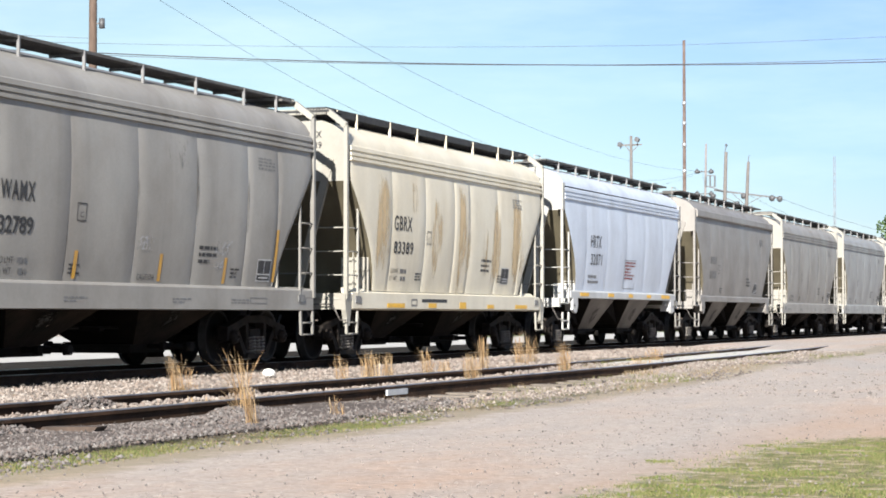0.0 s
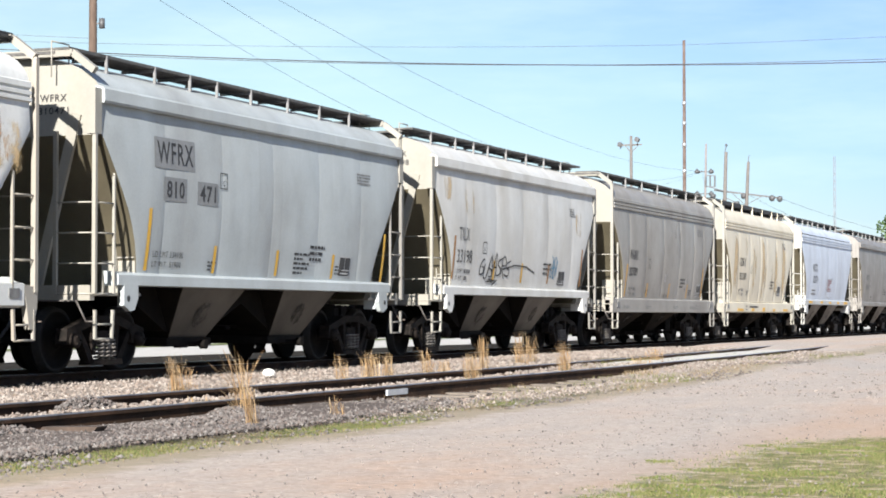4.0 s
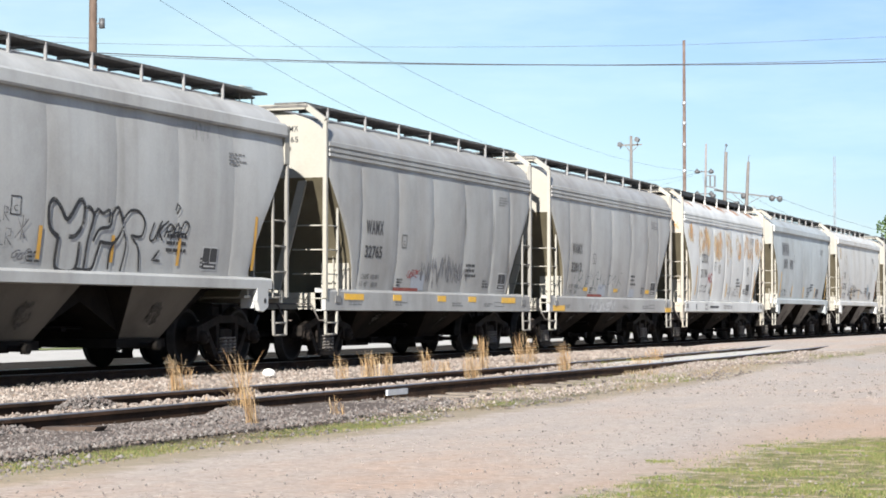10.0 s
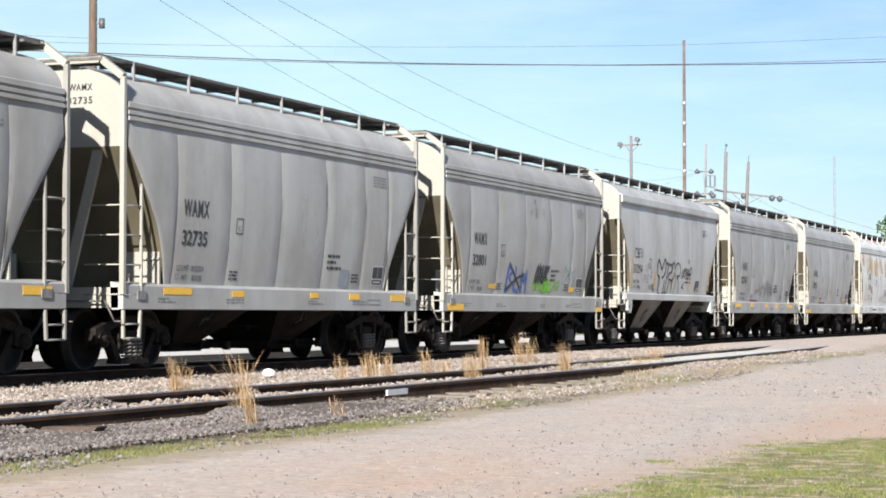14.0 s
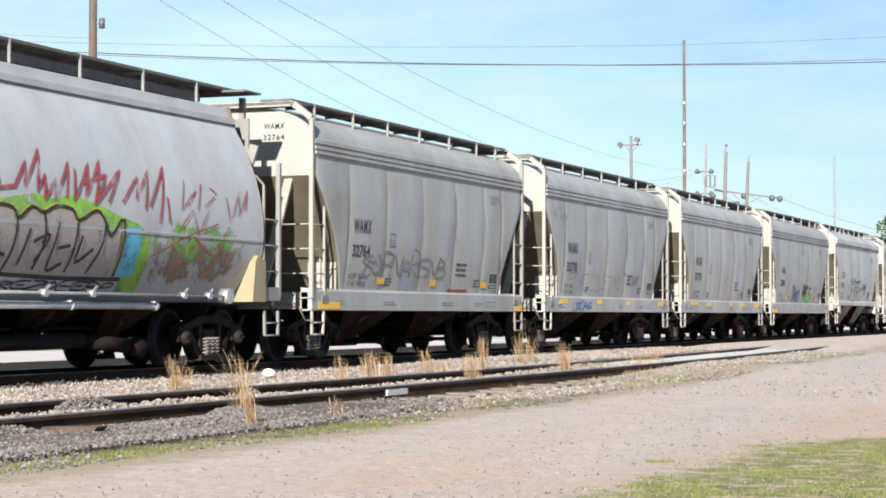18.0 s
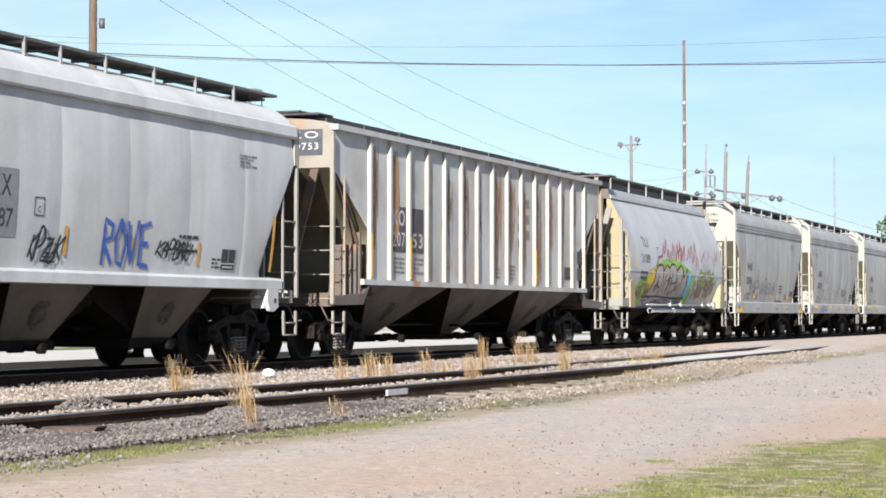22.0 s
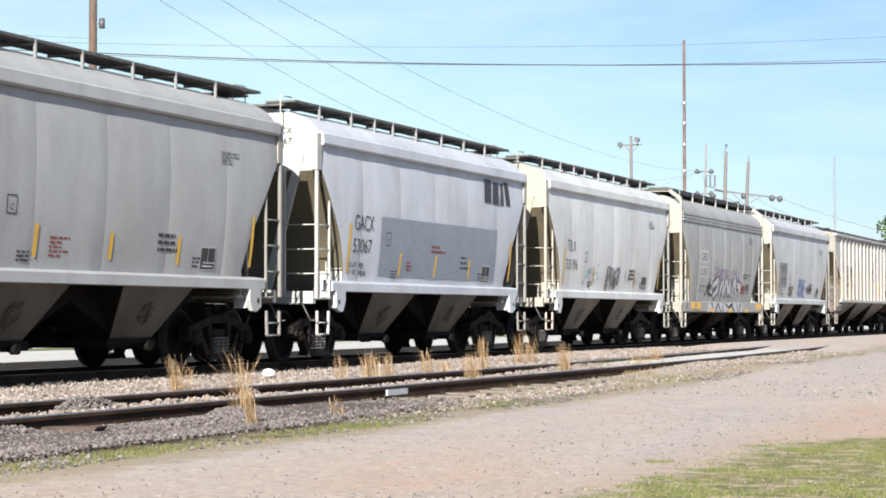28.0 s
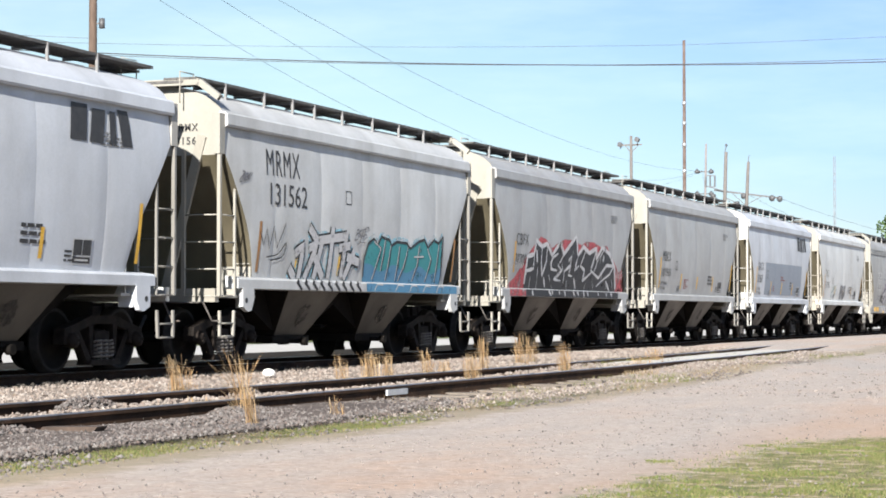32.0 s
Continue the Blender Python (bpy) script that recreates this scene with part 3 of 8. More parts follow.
# ---------------------------------------------------------------- lettering, tape and spray paint on the car sides
def spray(name, col, solid=0.75, fade=0.0, scale=3.0, streak=1.0, col2=None, axes=(1, 2)):
    """Paint or rust that lies on the car's own paint; worn through by grain, and fading to the patch's rim where asked."""
    m, n, l, b = mat(name)
    tc = n.new("ShaderNodeTexCoord")
    big = noise_node(n, l, tc.outputs["Object"], scale, 8, 0.75, (1, 1, streak))
    fine = noise_node(n, l, tc.outputs["Object"], scale * 9, 3, 0.6, (1, 1, streak))
    c = mix(n, l, ramp(n, l, fine, [(0.3, g(0)), (0.7, g(1))]), col, col2 or tuple(0.7 * v for v in col))
    l.new(c, b.inputs["Base Color"])
    b.inputs["Roughness"].default_value = 0.6
    k = n.new("ShaderNodeMath")
    k.operation = "ADD"
    l.new(big, k.inputs[0])
    if fade:
        # ragged: the grain bites deep into the patch
        rag = n.new("ShaderNodeMath")
        rag.operation = "MULTIPLY_ADD"
        rag.inputs[1].default_value, rag.inputs[2].default_value = 2.4, -0.7
        l.new(big, rag.inputs[0])
        l.new(rag.outputs[0], k.inputs[0])
        sep = n.new("ShaderNodeSeparateXYZ")
        l.new(tc.outputs["Generated"], sep.inputs[0])

        def rim(out):
            a = n.new("ShaderNodeMath")
            a.operation = "MULTIPLY_ADD"
            a.inputs[1].default_value, a.inputs[2].default_value = -1.0, 1.0
            l.new(out, a.inputs[0])
            p = n.new("ShaderNodeMath")
            p.operation = "MULTIPLY"
            l.new(out, p.inputs[0])
            l.new(a.outputs[0], p.inputs[1])
            return p.outputs[0]
        q = n.new("ShaderNodeMath")
        q.operation = "MULTIPLY"
        l.new(rim(sep.outputs[axes[0]]), q.inputs[0])
        l.new(rim(sep.outputs[axes[1]]), q.inputs[1])
        t = n.new("ShaderNodeMath")
        t.operation, t.use_clamp = "MULTIPLY", True
        t.inputs[1].default_value = 24.0
        l.new(q.outputs[0], t.inputs[0])
        w = n.new("ShaderNodeMath")
        w.operation = "MULTIPLY_ADD"
        w.inputs[1].default_value, w.inputs[2].default_value = fade, -fade
        l.new(t.outputs[0], w.inputs[0])
        l.new(w.outputs[0], k.inputs[1])
    else:
        k.inputs[1].default_value = 0.0
    edge = 0.62 - 0.35 * solid
    alpha = ramp(n, l, k.outputs[0], [(edge, g(0)), (min(0.99, edge + (0.30 if fade else 0.16)), g(min(1.0, 0.35 + solid)))])
    l.new(alpha, b.inputs["Alpha"])
    return m


S_BLACK = spray("black_spray", (0.015, 0.015, 0.017), 0.9)
S_WHITE = spray("white_spray", (0.5, 0.5, 0.51), 0.9)
S_BLUE = spray("blue_spray", (0.03, 0.10, 0.42), 0.9)
S_RED = spray("red_spray", (0.35, 0.03, 0.04), 0.85)
S_REDFILL = spray("red_fill_spray", (0.36, 0.06, 0.07), 0.72, col2=(0.30, 0.045, 0.055))
S_TEALFILL = spray("teal_fill_spray", (0.03, 0.24, 0.24), 0.98, col2=(0.025, 0.19, 0.22))
S_BLUEFILL = spray("blue_fill_spray", (0.05, 0.16, 0.29), 0.9, col2=(0.07, 0.21, 0.32))
S_BLACKFILL = spray("black_fill_spray", (0.016, 0.016, 0.019), 0.99)
S_PALEFILL_WARM = spray("warm_grey_fill_spray", (0.33, 0.30, 0.285), 0.99)
S_LIME = spray("lime_fill_spray", (0.16, 0.36, 0.035), 0.78, 0, 1.6, 1.0, (0.22, 0.42, 0.06))
C_YELLOWLINE = spray("yellow_line_spray", (0.55, 0.45, 0.08), 0.7)
S_PALEFILL = spray("silver_fill_spray", (0.40, 0.41, 0.43), 0.99)
S_SKY = spray("light_blue_spray", (0.10, 0.42, 0.62), 0.8)
S_LILAC = spray("lilac_spray", (0.36, 0.27, 0.40), 0.55)
S_FADED = spray("faded_dark_spray", (0.12, 0.12, 0.13), 0.45)
S_FADED_TEAL = spray("faded_teal_spray", (0.25, 0.42, 0.42), 0.45)
S_OLDTEAL = spray("old_teal_spray", (0.13, 0.19, 0.19), 0.5)
S_GREYTAG = spray("grey_spray", (0.15, 0.15, 0.165), 0.72)
S_CHALK = spray("chalk_spray", (0.46, 0.46, 0.47), 0.55)
S_PINK = spray("pale_grey_spray", (0.46, 0.44, 0.43), 0.9)
C_BLUEGLOW = spray("pale_blue_mist", (0.20, 0.48, 0.60), 0.5, col2=(0.3, 0.52, 0.62))
C_GREEN = spray("lime_overspray", (0.16, 0.46, 0.02), 0.95, 0.42, 2.0)
C_MOSS = spray("dull_lime_overspray", (0.17, 0.38, 0.06), 0.98, 0.45, 1.6)
S_OLDRED = spray("worn_red_spray", (0.30, 0.05, 0.055), 0.8)
C_LILAC = spray("lilac_overspray", (0.32, 0.24, 0.34), 0.5, 0.45, 2.5)
C_BROWN = spray("brown_overspray", (0.24, 0.15, 0.10), 0.7, 0.5, 2.5)
C_YELLOW = spray("yellow_overspray", (0.60, 0.42, 0.03), 0.8, 0.45, 2.0)
C_RUST = spray("rust_bloom", (0.56, 0.34, 0.14), 0.56, 0.36, 3.2, 0.3, (0.46, 0.22, 0.06))
C_RUSTWASH = spray("rust_wash", (0.62, 0.46, 0.26), 0.52, 0.42, 1.6, 0.5, (0.60, 0.42, 0.20))
C_STAIN = spray("tan_stain", (0.52, 0.40, 0.24), 0.55, 0.42, 1.3, 0.16, (0.50, 0.37, 0.21))
C_OLDRUN = spray("orange_rust_run", (0.36, 0.19, 0.08), 0.8, 0.36, 2.4, 0.1, (0.26, 0.11, 0.04))
C_RUN = spray("brown_rust_run", (0.26, 0.15, 0.085), 0.62, 0.36, 2.2, 0.10, (0.17, 0.085, 0.045))
C_ROOFRUST = spray("roof_rust", (0.42, 0.22, 0.09), 0.66, 0.36, 2.2, 1.0, (0.34, 0.14, 0.05), (0, 1))
C_ENDRUST = spray("end_rust", (0.52, 0.27, 0.09), 0.5, 0.36, 3.0, 0.6, (0.5, 0.22, 0.05), (0, 2))
C_SOOT = spray("grey_smear", (0.14, 0.13, 0.13), 0.25, 0.35, 2.5, 0.3)
C_PALE = spray("pale_runs", (0.55, 0.55, 0.55), 0.25, 0.35, 2.5, 0.25)
M_PATCH = plain("grey_repaint", (0.19, 0.20, 0.205), (0.23, 0.235, 0.24), 0.6, 0, 2)
M_PATCH_BLUE = plain("blue_grey_repaint", (0.21, 0.24, 0.285), (0.245, 0.275, 0.315), 0.6, 0, 2)
M_PATCH_ICE = plain("icy_repaint", (0.33, 0.355, 0.40), (0.30, 0.325, 0.36), 0.6, 0, 3)
M_PATCH_DARK = plain("dark_repaint", (0.03, 0.035, 0.05), (0.07, 0.07, 0.08), 0.7, 0, 3)
M_RED_PLATE = plain("dark_red_board", (0.20, 0.04, 0.03), (0.28, 0.07, 0.05), 0.8, 0, 3)
M_AMBER = plain("amber_reflective_tape", (0.62, 0.33, 0.03), (0.48, 0.27, 0.07), 0.5, 0, 5)
M_BROWNTAPE = plain("worn_brown_tape", (0.36, 0.17, 0.05), (0.28, 0.15, 0.06), 0.6, 0, 5)


def on_side(sh, y, z, off):
    return (sh.side(z) + sh.pillow + off, y, z)


def rect(car, sh, name, y0, y1, z0, z1, material, off=0.004, label="", lean=0.0):
    """A painted or taped rectangle that follows the side."""
    n = max(2, int((z1 - z0) / 0.12) + 1)

    def make(bm):
        grid(bm, lambda y, z: on_side(sh, y + lean * (z - z0), z, off), lin(y0, y1, 3), lin(z0, z1, n))
    return part(name, make, material, car, label)


def bars(car, sh, y0, y1, z0, z1, n, material, off=0.004, seed=1):
    """Small writing, as bars."""
    r = random.Random(seed)

    def make(bm):
        h = (z1 - z0) / (2 * n - 1)
        for i in range(n):
            za = z0 + 2 * h * i
            y = y0
            end = y1 - (y1 - y0) * r.choice((0, 0, 0.15, 0.4))
            while y < end - 0.02:
                w = min(r.uniform(0.05, 0.2), end - y)
                grid(bm, lambda a, b: on_side(sh, a, b, off), (y, y + w), (za, za + h), False)
                y += w + 0.035
    return tagged(part("small_print", make, material, car), kind="stuff")


def outline(car, sh, y0, y1, z0, z1, w, material, off=0.004):
    def make(bm):
        for a, b, c, d in ((y0, y1, z0, z0 + w), (y0, y1, z1 - w, z1), (y0, y0 + w, z0 + w, z1 - w), (y1 - w, y1, z0 + w, z1 - w)):
            grid(bm, lambda y, z: on_side(sh, y, z, off), (a, b), (c, d), False)
    return part("stencil_frame", make, material, car)


def letter_mesh(text, y0, y1, z0, z1, place, bold=0.0, gap=1.0):
    cu = bpy.data.curves.new("letters", "FONT")
    cu.body, cu.offset, cu.space_character, cu.resolution_u = text, bold, gap, 3
    ob = new("letters", cu)
    me = bpy.data.meshes.new_from_object(ob)
    bpy.data.objects.remove(ob)
    bpy.data.curves.remove(cu)
    co = np.empty(len(me.vertices) * 3)
    me.vertices.foreach_get("co", co)
    co = co.reshape(-1, 3)
    lo, hi = co.min(0), co.max(0)
    for v in me.vertices:
        v.co = place(y0 + (v.co.x - lo[0]) / (hi[0] - lo[0]) * (y1 - y0), z0 + (v.co.y - lo[1]) / (hi[1] - lo[1]) * (z1 - z0))
    me.materials.clear()
    return me


def lettering(car, sh, text, y0, y1, z0, z1, material=None, off=0.006, bold=0.012, gap=1.15, label=""):
    me = letter_mesh(text, y0, y1, z0, z1, lambda y, z: on_side(sh, y, z, off), bold, gap)
    me.materials.append(material or M_BLACK)
    ob = new("lettering", me)
    ob.parent = car
    return tagged(ob, label or "black stencilled lettering", kind="stuff")


def end_lettering(car, text, y, x0, x1, z0, z1, bold=0.012):
    """On the end sheet that faces back along the train; reads towards +x."""
    me = letter_mesh(text, x0, x1, z0, z1, lambda a, z: (a, y, z), bold, 1.15)
    me.materials.append(M_BLACK)
    ob = new("end_lettering", me)
    ob.parent = car
    ob["label"] = "black stencilled lettering on the car end"


def strokes(car, sh, name, lines, w, material, off=0.008, label="", taper=False):
    """Sprayed lines: ribbons along polylines of (y, z)."""
    def make(bm):
        for k, pts in enumerate(lines):
            o = off + 0.0005 * (k % 6)
            fine = []
            for (ya, za), (yb, zb) in zip(pts, pts[1:]):
                n = max(1, int(math.hypot(yb - ya, zb - za) / 0.12))
                fine += [(ya + (yb - ya) * i / n, za + (zb - za) * i / n) for i in range(n)]
            fine.append(pts[-1])
            prev = None
            for i, (y, z) in enumerate(fine):
                a, b = fine[max(0, i - 1)], fine[min(len(fine) - 1, i + 1)]
                d = Vector((b[0] - a[0], b[1] - a[1]))
                d = d.normalized() if d.length > 1e-6 else Vector((1, 0))
                h = w / 2 * (1 - 0.6 * abs(2 * i / max(1, len(fine) - 1) - 1) if taper else 1)
                nrm = Vector((-d.y, d.x)) * h
                v = [bm.verts.new(on_side(sh, y + s * nrm.x, max(sh.floor - 0.35, z + s * nrm.y), o)) for s in (-1, 1)]
                if prev:
                    bm.faces.new((prev[0], v[0], v[1], prev[1]))
                prev = v
    ob = part(name, make, material, car, label)
    return tagged(ob, label, kind="stuff") if len(lines) > 1 else ob


GLYPH = {
    "A": [[(0, 0), (0.45, 1), (1, 0)], [(0.2, 0.4), (0.85, 0.4)]], "B": [[(0.05, 0), (0.1, 1)], [(0.1, 1), (0.8, 0.85), (0.75, 0.6), (0.1, 0.52), (0.95, 0.4), (0.9, 0.1), (0.05, 0)]],
    "E": [[(1, 0.98), (0.1, 0.9), (0.05, 0.08), (1, 0)], [(0.1, 0.5), (0.8, 0.52)]], "G": [[(0.95, 0.9), (0.4, 1), (0.02, 0.5), (0.35, 0), (0.95, 0.15), (0.95, 0.5), (0.55, 0.5)]],
    "H": [[(0.05, 0), (0.2, 1)], [(0.85, 0), (0.8, 1)], [(0.1, 0.5), (0.85, 0.55)]], "K": [[(0.1, 0), (0.15, 1)], [(1, 1), (0.15, 0.45), (1, 0)]], "L": [[(0.1, 1), (0.05, 0.02), (0.9, 0)]],
    "M": [[(0, 0), (0.2, 1), (0.5, 0.35), (0.8, 1), (1, 0)]], "N": [[(0, 0), (0.15, 1), (0.8, 0), (1, 1)]], "O": [[(0.5, 1), (0.05, 0.6), (0.2, 0.05), (0.75, 0.02), (0.98, 0.5), (0.5, 1)]],
    "R": [[(0.05, 0), (0.1, 1), (0.85, 0.88), (0.8, 0.6), (0.1, 0.5), (1, 0)]], "S": [[(0.95, 0.95), (0.1, 0.8), (0.2, 0.55), (0.9, 0.4), (0.8, 0.05), (0, 0)]], "T": [[(0, 0.95), (1, 1)], [(0.5, 0.98), (0.45, 0)]],
    "V": [[(0, 1), (0.4, 0), (1, 1)]], "X": [[(0, 0), (1, 1)], [(0, 1), (1, 0)]], "I": [[(0.5, 0), (0.5, 1)]], "Z": [[(0, 1), (1, 0.95), (0, 0.05), (1, 0)]],
    "U": [[(0.05, 1), (0.1, 0.1), (0.8, 0), (0.95, 1)]], "P": [[(0.05, 0), (0.1, 1), (0.9, 0.85), (0.85, 0.5), (0.1, 0.42)]], "D": [[(0.05, 0), (0.05, 1), (0.8, 0.8), (0.9, 0.3), (0.05, 0)]],
}


def word(text, y0, y1, z0, z1, jag=0.0, seed=1, slant=0.0):
    """Polylines of a sprayed word in a box; jag roughens it."""
    r = random.Random(seed)
    out, w = [], (y1 - y0) / len(text)
    for i, ch in enumerate(text):
        for line in GLYPH.get(ch, []):
            out.append([(y0 + w * (i + 0.06 + 0.86 * a) + slant * b + r.uniform(-jag, jag) * w, z0 + (z1 - z0) * min(1.08, max(0, b + r.uniform(-jag, jag)))) for a, b in line])
    return out


def smooth(pts, n=4):
    """Rounds a polyline (Catmull-Rom)."""
    if len(pts) < 3:
        return pts
    q = [pts[0]] + list(pts) + [pts[-1]]
    out = []
    for a, b, c, d in zip(q, q[1:], q[2:], q[3:]):
        for i in range(n):
            t = i / n
            out.append(tuple(0.5 * (2 * b[k] + (c[k] - a[k]) * t + (2 * a[k] - 5 * b[k] + 4 * c[k] - d[k]) * t * t + (3 * b[k] - a[k] - 3 * c[k] + d[k]) * t ** 3) for k in (0, 1)))
    return out + [pts[-1]]


def scribble(y0, y1, z0, z1, n, seed, loops=True):
    """Polylines of a quick tag: joined looping strokes, or tall jags."""
    r = random.Random(seed)
    out = []
    if loops:
        w = (y1 - y0) / n
        for k in range(n):
            h = (z1 - z0) * r.uniform(0.55, 1.0)
            base = z0 + (z1 - z0 - h) * r.uniform(0, 0.6)
            for line in GLYPH[r.choice("AEGKNORSUPBZ")]:
                pts = [(y0 + w * (k + 0.02 + 0.98 * a) + 0.12 * (b - 0.5) + r.uniform(-0.1, 0.1) * w, base + h * b + r.uniform(-0.08, 0.08) * h) for a, b in line]
                out.append(smooth(pts))
        return out
    for k in range(n):
        a = y0 + (y1 - y0) * (k + r.uniform(-0.1, 0.2)) / n
        w = (y1 - y0) / n * r.uniform(0.9, 1.5)
        h0, h1 = z0 + (z1 - z0) * r.uniform(0, 0.3), z0 + (z1 - z0) * r.uniform(0.65, 1.0)
        m = r.randint(4, 7)
        out.append([(min(y1, a + w * i / (m - 1) + r.uniform(-0.2, 0.2) * w), (h1 if i % 2 else h0) + r.uniform(-0.15, 0.15) * (h1 - h0)) for i in range(m)])
    return out


def band(car, sh, name, tops, z0, material, off, label="", step=0.05):
    """A sprayed area with a flat foot and a drawn upper edge of (y, z)."""
    ya, yb = tops[0][0], tops[-1][0]
    n = max(2, int((yb - ya) / step))

    def top(y):
        for (a, za), (b, zb) in zip(tops, tops[1:]):
            if y <= b:
                return za + (zb - za) * (y - a) / max(1e-6, b - a)
        return tops[-1][1]

    def make(bm):
        grid(bm, lambda y, u: on_side(sh, y, z0 + (max(top(y), z0 + 0.01) - z0) * u, off), lin(ya, yb, n), lin(0, 1, 8))
    return part(name, make, material, car, label)


def tapes(car, sh, rows, material):
    for y, z0, z1 in rows:
        rect(car, sh, "reflector_tape", y, y + 0.09, z0, z1, material, 0.005, lean=0.03)


def sill_tapes(car, x, rows, material):
    for y0, y1, z0, z1 in rows:
        box("reflector_tape", x, x + 0.004, y0, y1, z0, z1, material, car)


def load_lines(car, sh, y, z, seed):
    """The load limit and light weight lines; their figures as bars."""
    lettering(car, sh, "LD LMT", y, y + 0.36, z + 0.14, z + 0.225, M_BLACK, bold=0.0, gap=1.0)
    lettering(car, sh, "LT  WT", y - 0.02, y + 0.34, z, z + 0.085, M_BLACK, bold=0.0, gap=1.0)
    bars(car, sh, y + 0.45, y + 0.82, z + 0.14, z + 0.22, 1, M_GREYINK, seed=seed)
    bars(car, sh, y + 0.5, y + 0.8, z, z + 0.08, 1, M_GREYINK, seed=seed + 1)


def common_marks(car, sh, seed, plate_z=2.08, plate_y=-2.06, sten_y=3.2, load_z=1.44, dark_plate=True):
    """Clearance plate, service stencil and small print."""
    outline(car, sh, plate_y, plate_y + 0.24, plate_z, plate_z + 0.25, 0.016, M_BLACK)
    lettering(car, sh, "C", plate_y + 0.08, plate_y + 0.16, plate_z + 0.05, plate_z + 0.13, bold=0.0)
    rect(car, sh, "service_stencil", sten_y, sten_y + 0.50, load_z - 0.09, load_z + 0.27, M_WHITE, 0.004)
    for a in (0.025, 0.26):
        rect(car, sh, "service_stencil", sten_y + a, sten_y + a + 0.215, load_z + 0.04, load_z + 0.25, M_BLACK, 0.007)
    rect(car, sh, "service_stencil", sten_y + 0.025, sten_y + 0.475, load_z - 0.07, load_z + 0.015, M_BLACK, 0.007)
    rect(car, sh, "service_stencil", sten_y + 0.08, sten_y + 0.42, load_z - 0.04, load_z - 0.015, M_WHITE, 0.009)
    bars(car, sh, 1.5, 2.1, load_z + 0.16, load_z + 0.42, 3, M_BLACK, seed=seed)
    bars(car, sh, 2.6, 2.95, load_z - 0.05, load_z + 0.10, 3, M_BLACK, seed=seed + 1)
    bars(car, sh, 3.4, 4.0, 3.15, 3.34, 4, M_GREYINK, seed=seed + 2)
    bars(car, sh, -2.15, -1.85, load_z - 0.08, load_z + 0.06, 3, M_BLACK, seed=seed + 3)


M_GREYINK = plain("faded_stencil_paint", (0.12, 0.12, 0.12), (0.2, 0.2, 0.2), 0.7, 0, 8)


C_SEAM = spray("seam_grime", (0.10, 0.085, 0.072), 0.42, 0.30, 2.5, 0.12)
C_GREASE = spray("grease_smudge", (0.014, 0.012, 0.010), 0.75, 0.5, 5.0, 1.0)


# ---------------------------------------------------------------- the kinds of car
def car_a(material, em, label):
    """Two-bay car with a ribbed eave band and a deep side sill."""
    car = tagged(new("hopper_car"), label, "hopper car", "freight train")
    body(car, SHAPE_A, material, [-3.98, -2.24, -0.43, 1.35, 3.05, 4.15], "a", em)
    eave_band(car, material, "a")
    side_sill(car, material, 0.885, 1.25, P_END, "a")
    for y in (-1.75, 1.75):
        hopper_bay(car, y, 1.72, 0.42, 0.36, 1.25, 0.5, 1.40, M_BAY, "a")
        gate_shaft(car, y, 0.33, "a")
    for side in (-1, 1):
        for end in (-1, 1):
            # leading-end ladders take the darker coat in place of shade
            ladder(car, LADDER_GREY if end > 0 else em, side, end, 1.1, 4.17, 2.65, "a")
    for end in (-1, 1):
        top_frame(car, em, end, "a")
    roof_walk(car, M_GRATE, [-4.6, -2.9, -1.25, 0.4, 2.05, 3.7, 4.9], "a", post_mat=M_POST)
    underframe(car, em, "a")
    placard(car, em)
    return car


def car_r(material, em, label, low=False):
    """Two-bay car with rounded ends to its sides, a wide eave band and corner gussets."""
    car = tagged(new("hopper_car"), label, "hopper car", "freight train")
    body(car, SHAPE_R, material, [-3.45, -1.75, -0.15, 0.75, 2.45, 3.9], "r", em)
    eave_band(car, material, "r", 5.4)
    for s in (-1, 1):
        def ledge(bm, s=s):
            prism(bm, [(s * 1.45, 1.24), (s * 1.585, 1.21), (s * 1.585, 0.93), (s * 1.50, 0.90), (s * 1.4, 0.90), (s * 1.36, 1.3)], 1, -5.3, 5.3)
        part("side_sill", ledge, material, car, key=("rsill", s))
        for end in (-1, 1):
            ladder(car, em, s, end, 1.1, 4.17, 2.65, "r")

            def gusset(bm, s=s, end=end):
                prism(bm, [(end * 5.3, 1.18), (end * 5.62, 1.18), (end * 5.6, 0.9), (end * 5.5, 0.62), (end * 5.42, 0.62)], 0, s * 1.5, s * 1.585)
            part("corner_gusset", gusset, em, car, key=("gus", s, end))
    for y in (-1.75, 1.75):
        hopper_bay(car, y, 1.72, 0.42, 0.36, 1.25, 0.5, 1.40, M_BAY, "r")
        gate_shaft(car, y, 0.33, "r")
    for end in (-1, 1):
        top_frame(car, em, end, "r")
    roof_walk(car, M_BOARD, [-5.1, -4.2, -2.6, -1.2, 0.4, 2.0, 3.6, 4.6], "r", post_mat=material, deep=0.13)
    underframe(car, em, "r")
    placard(car, em)
    return car


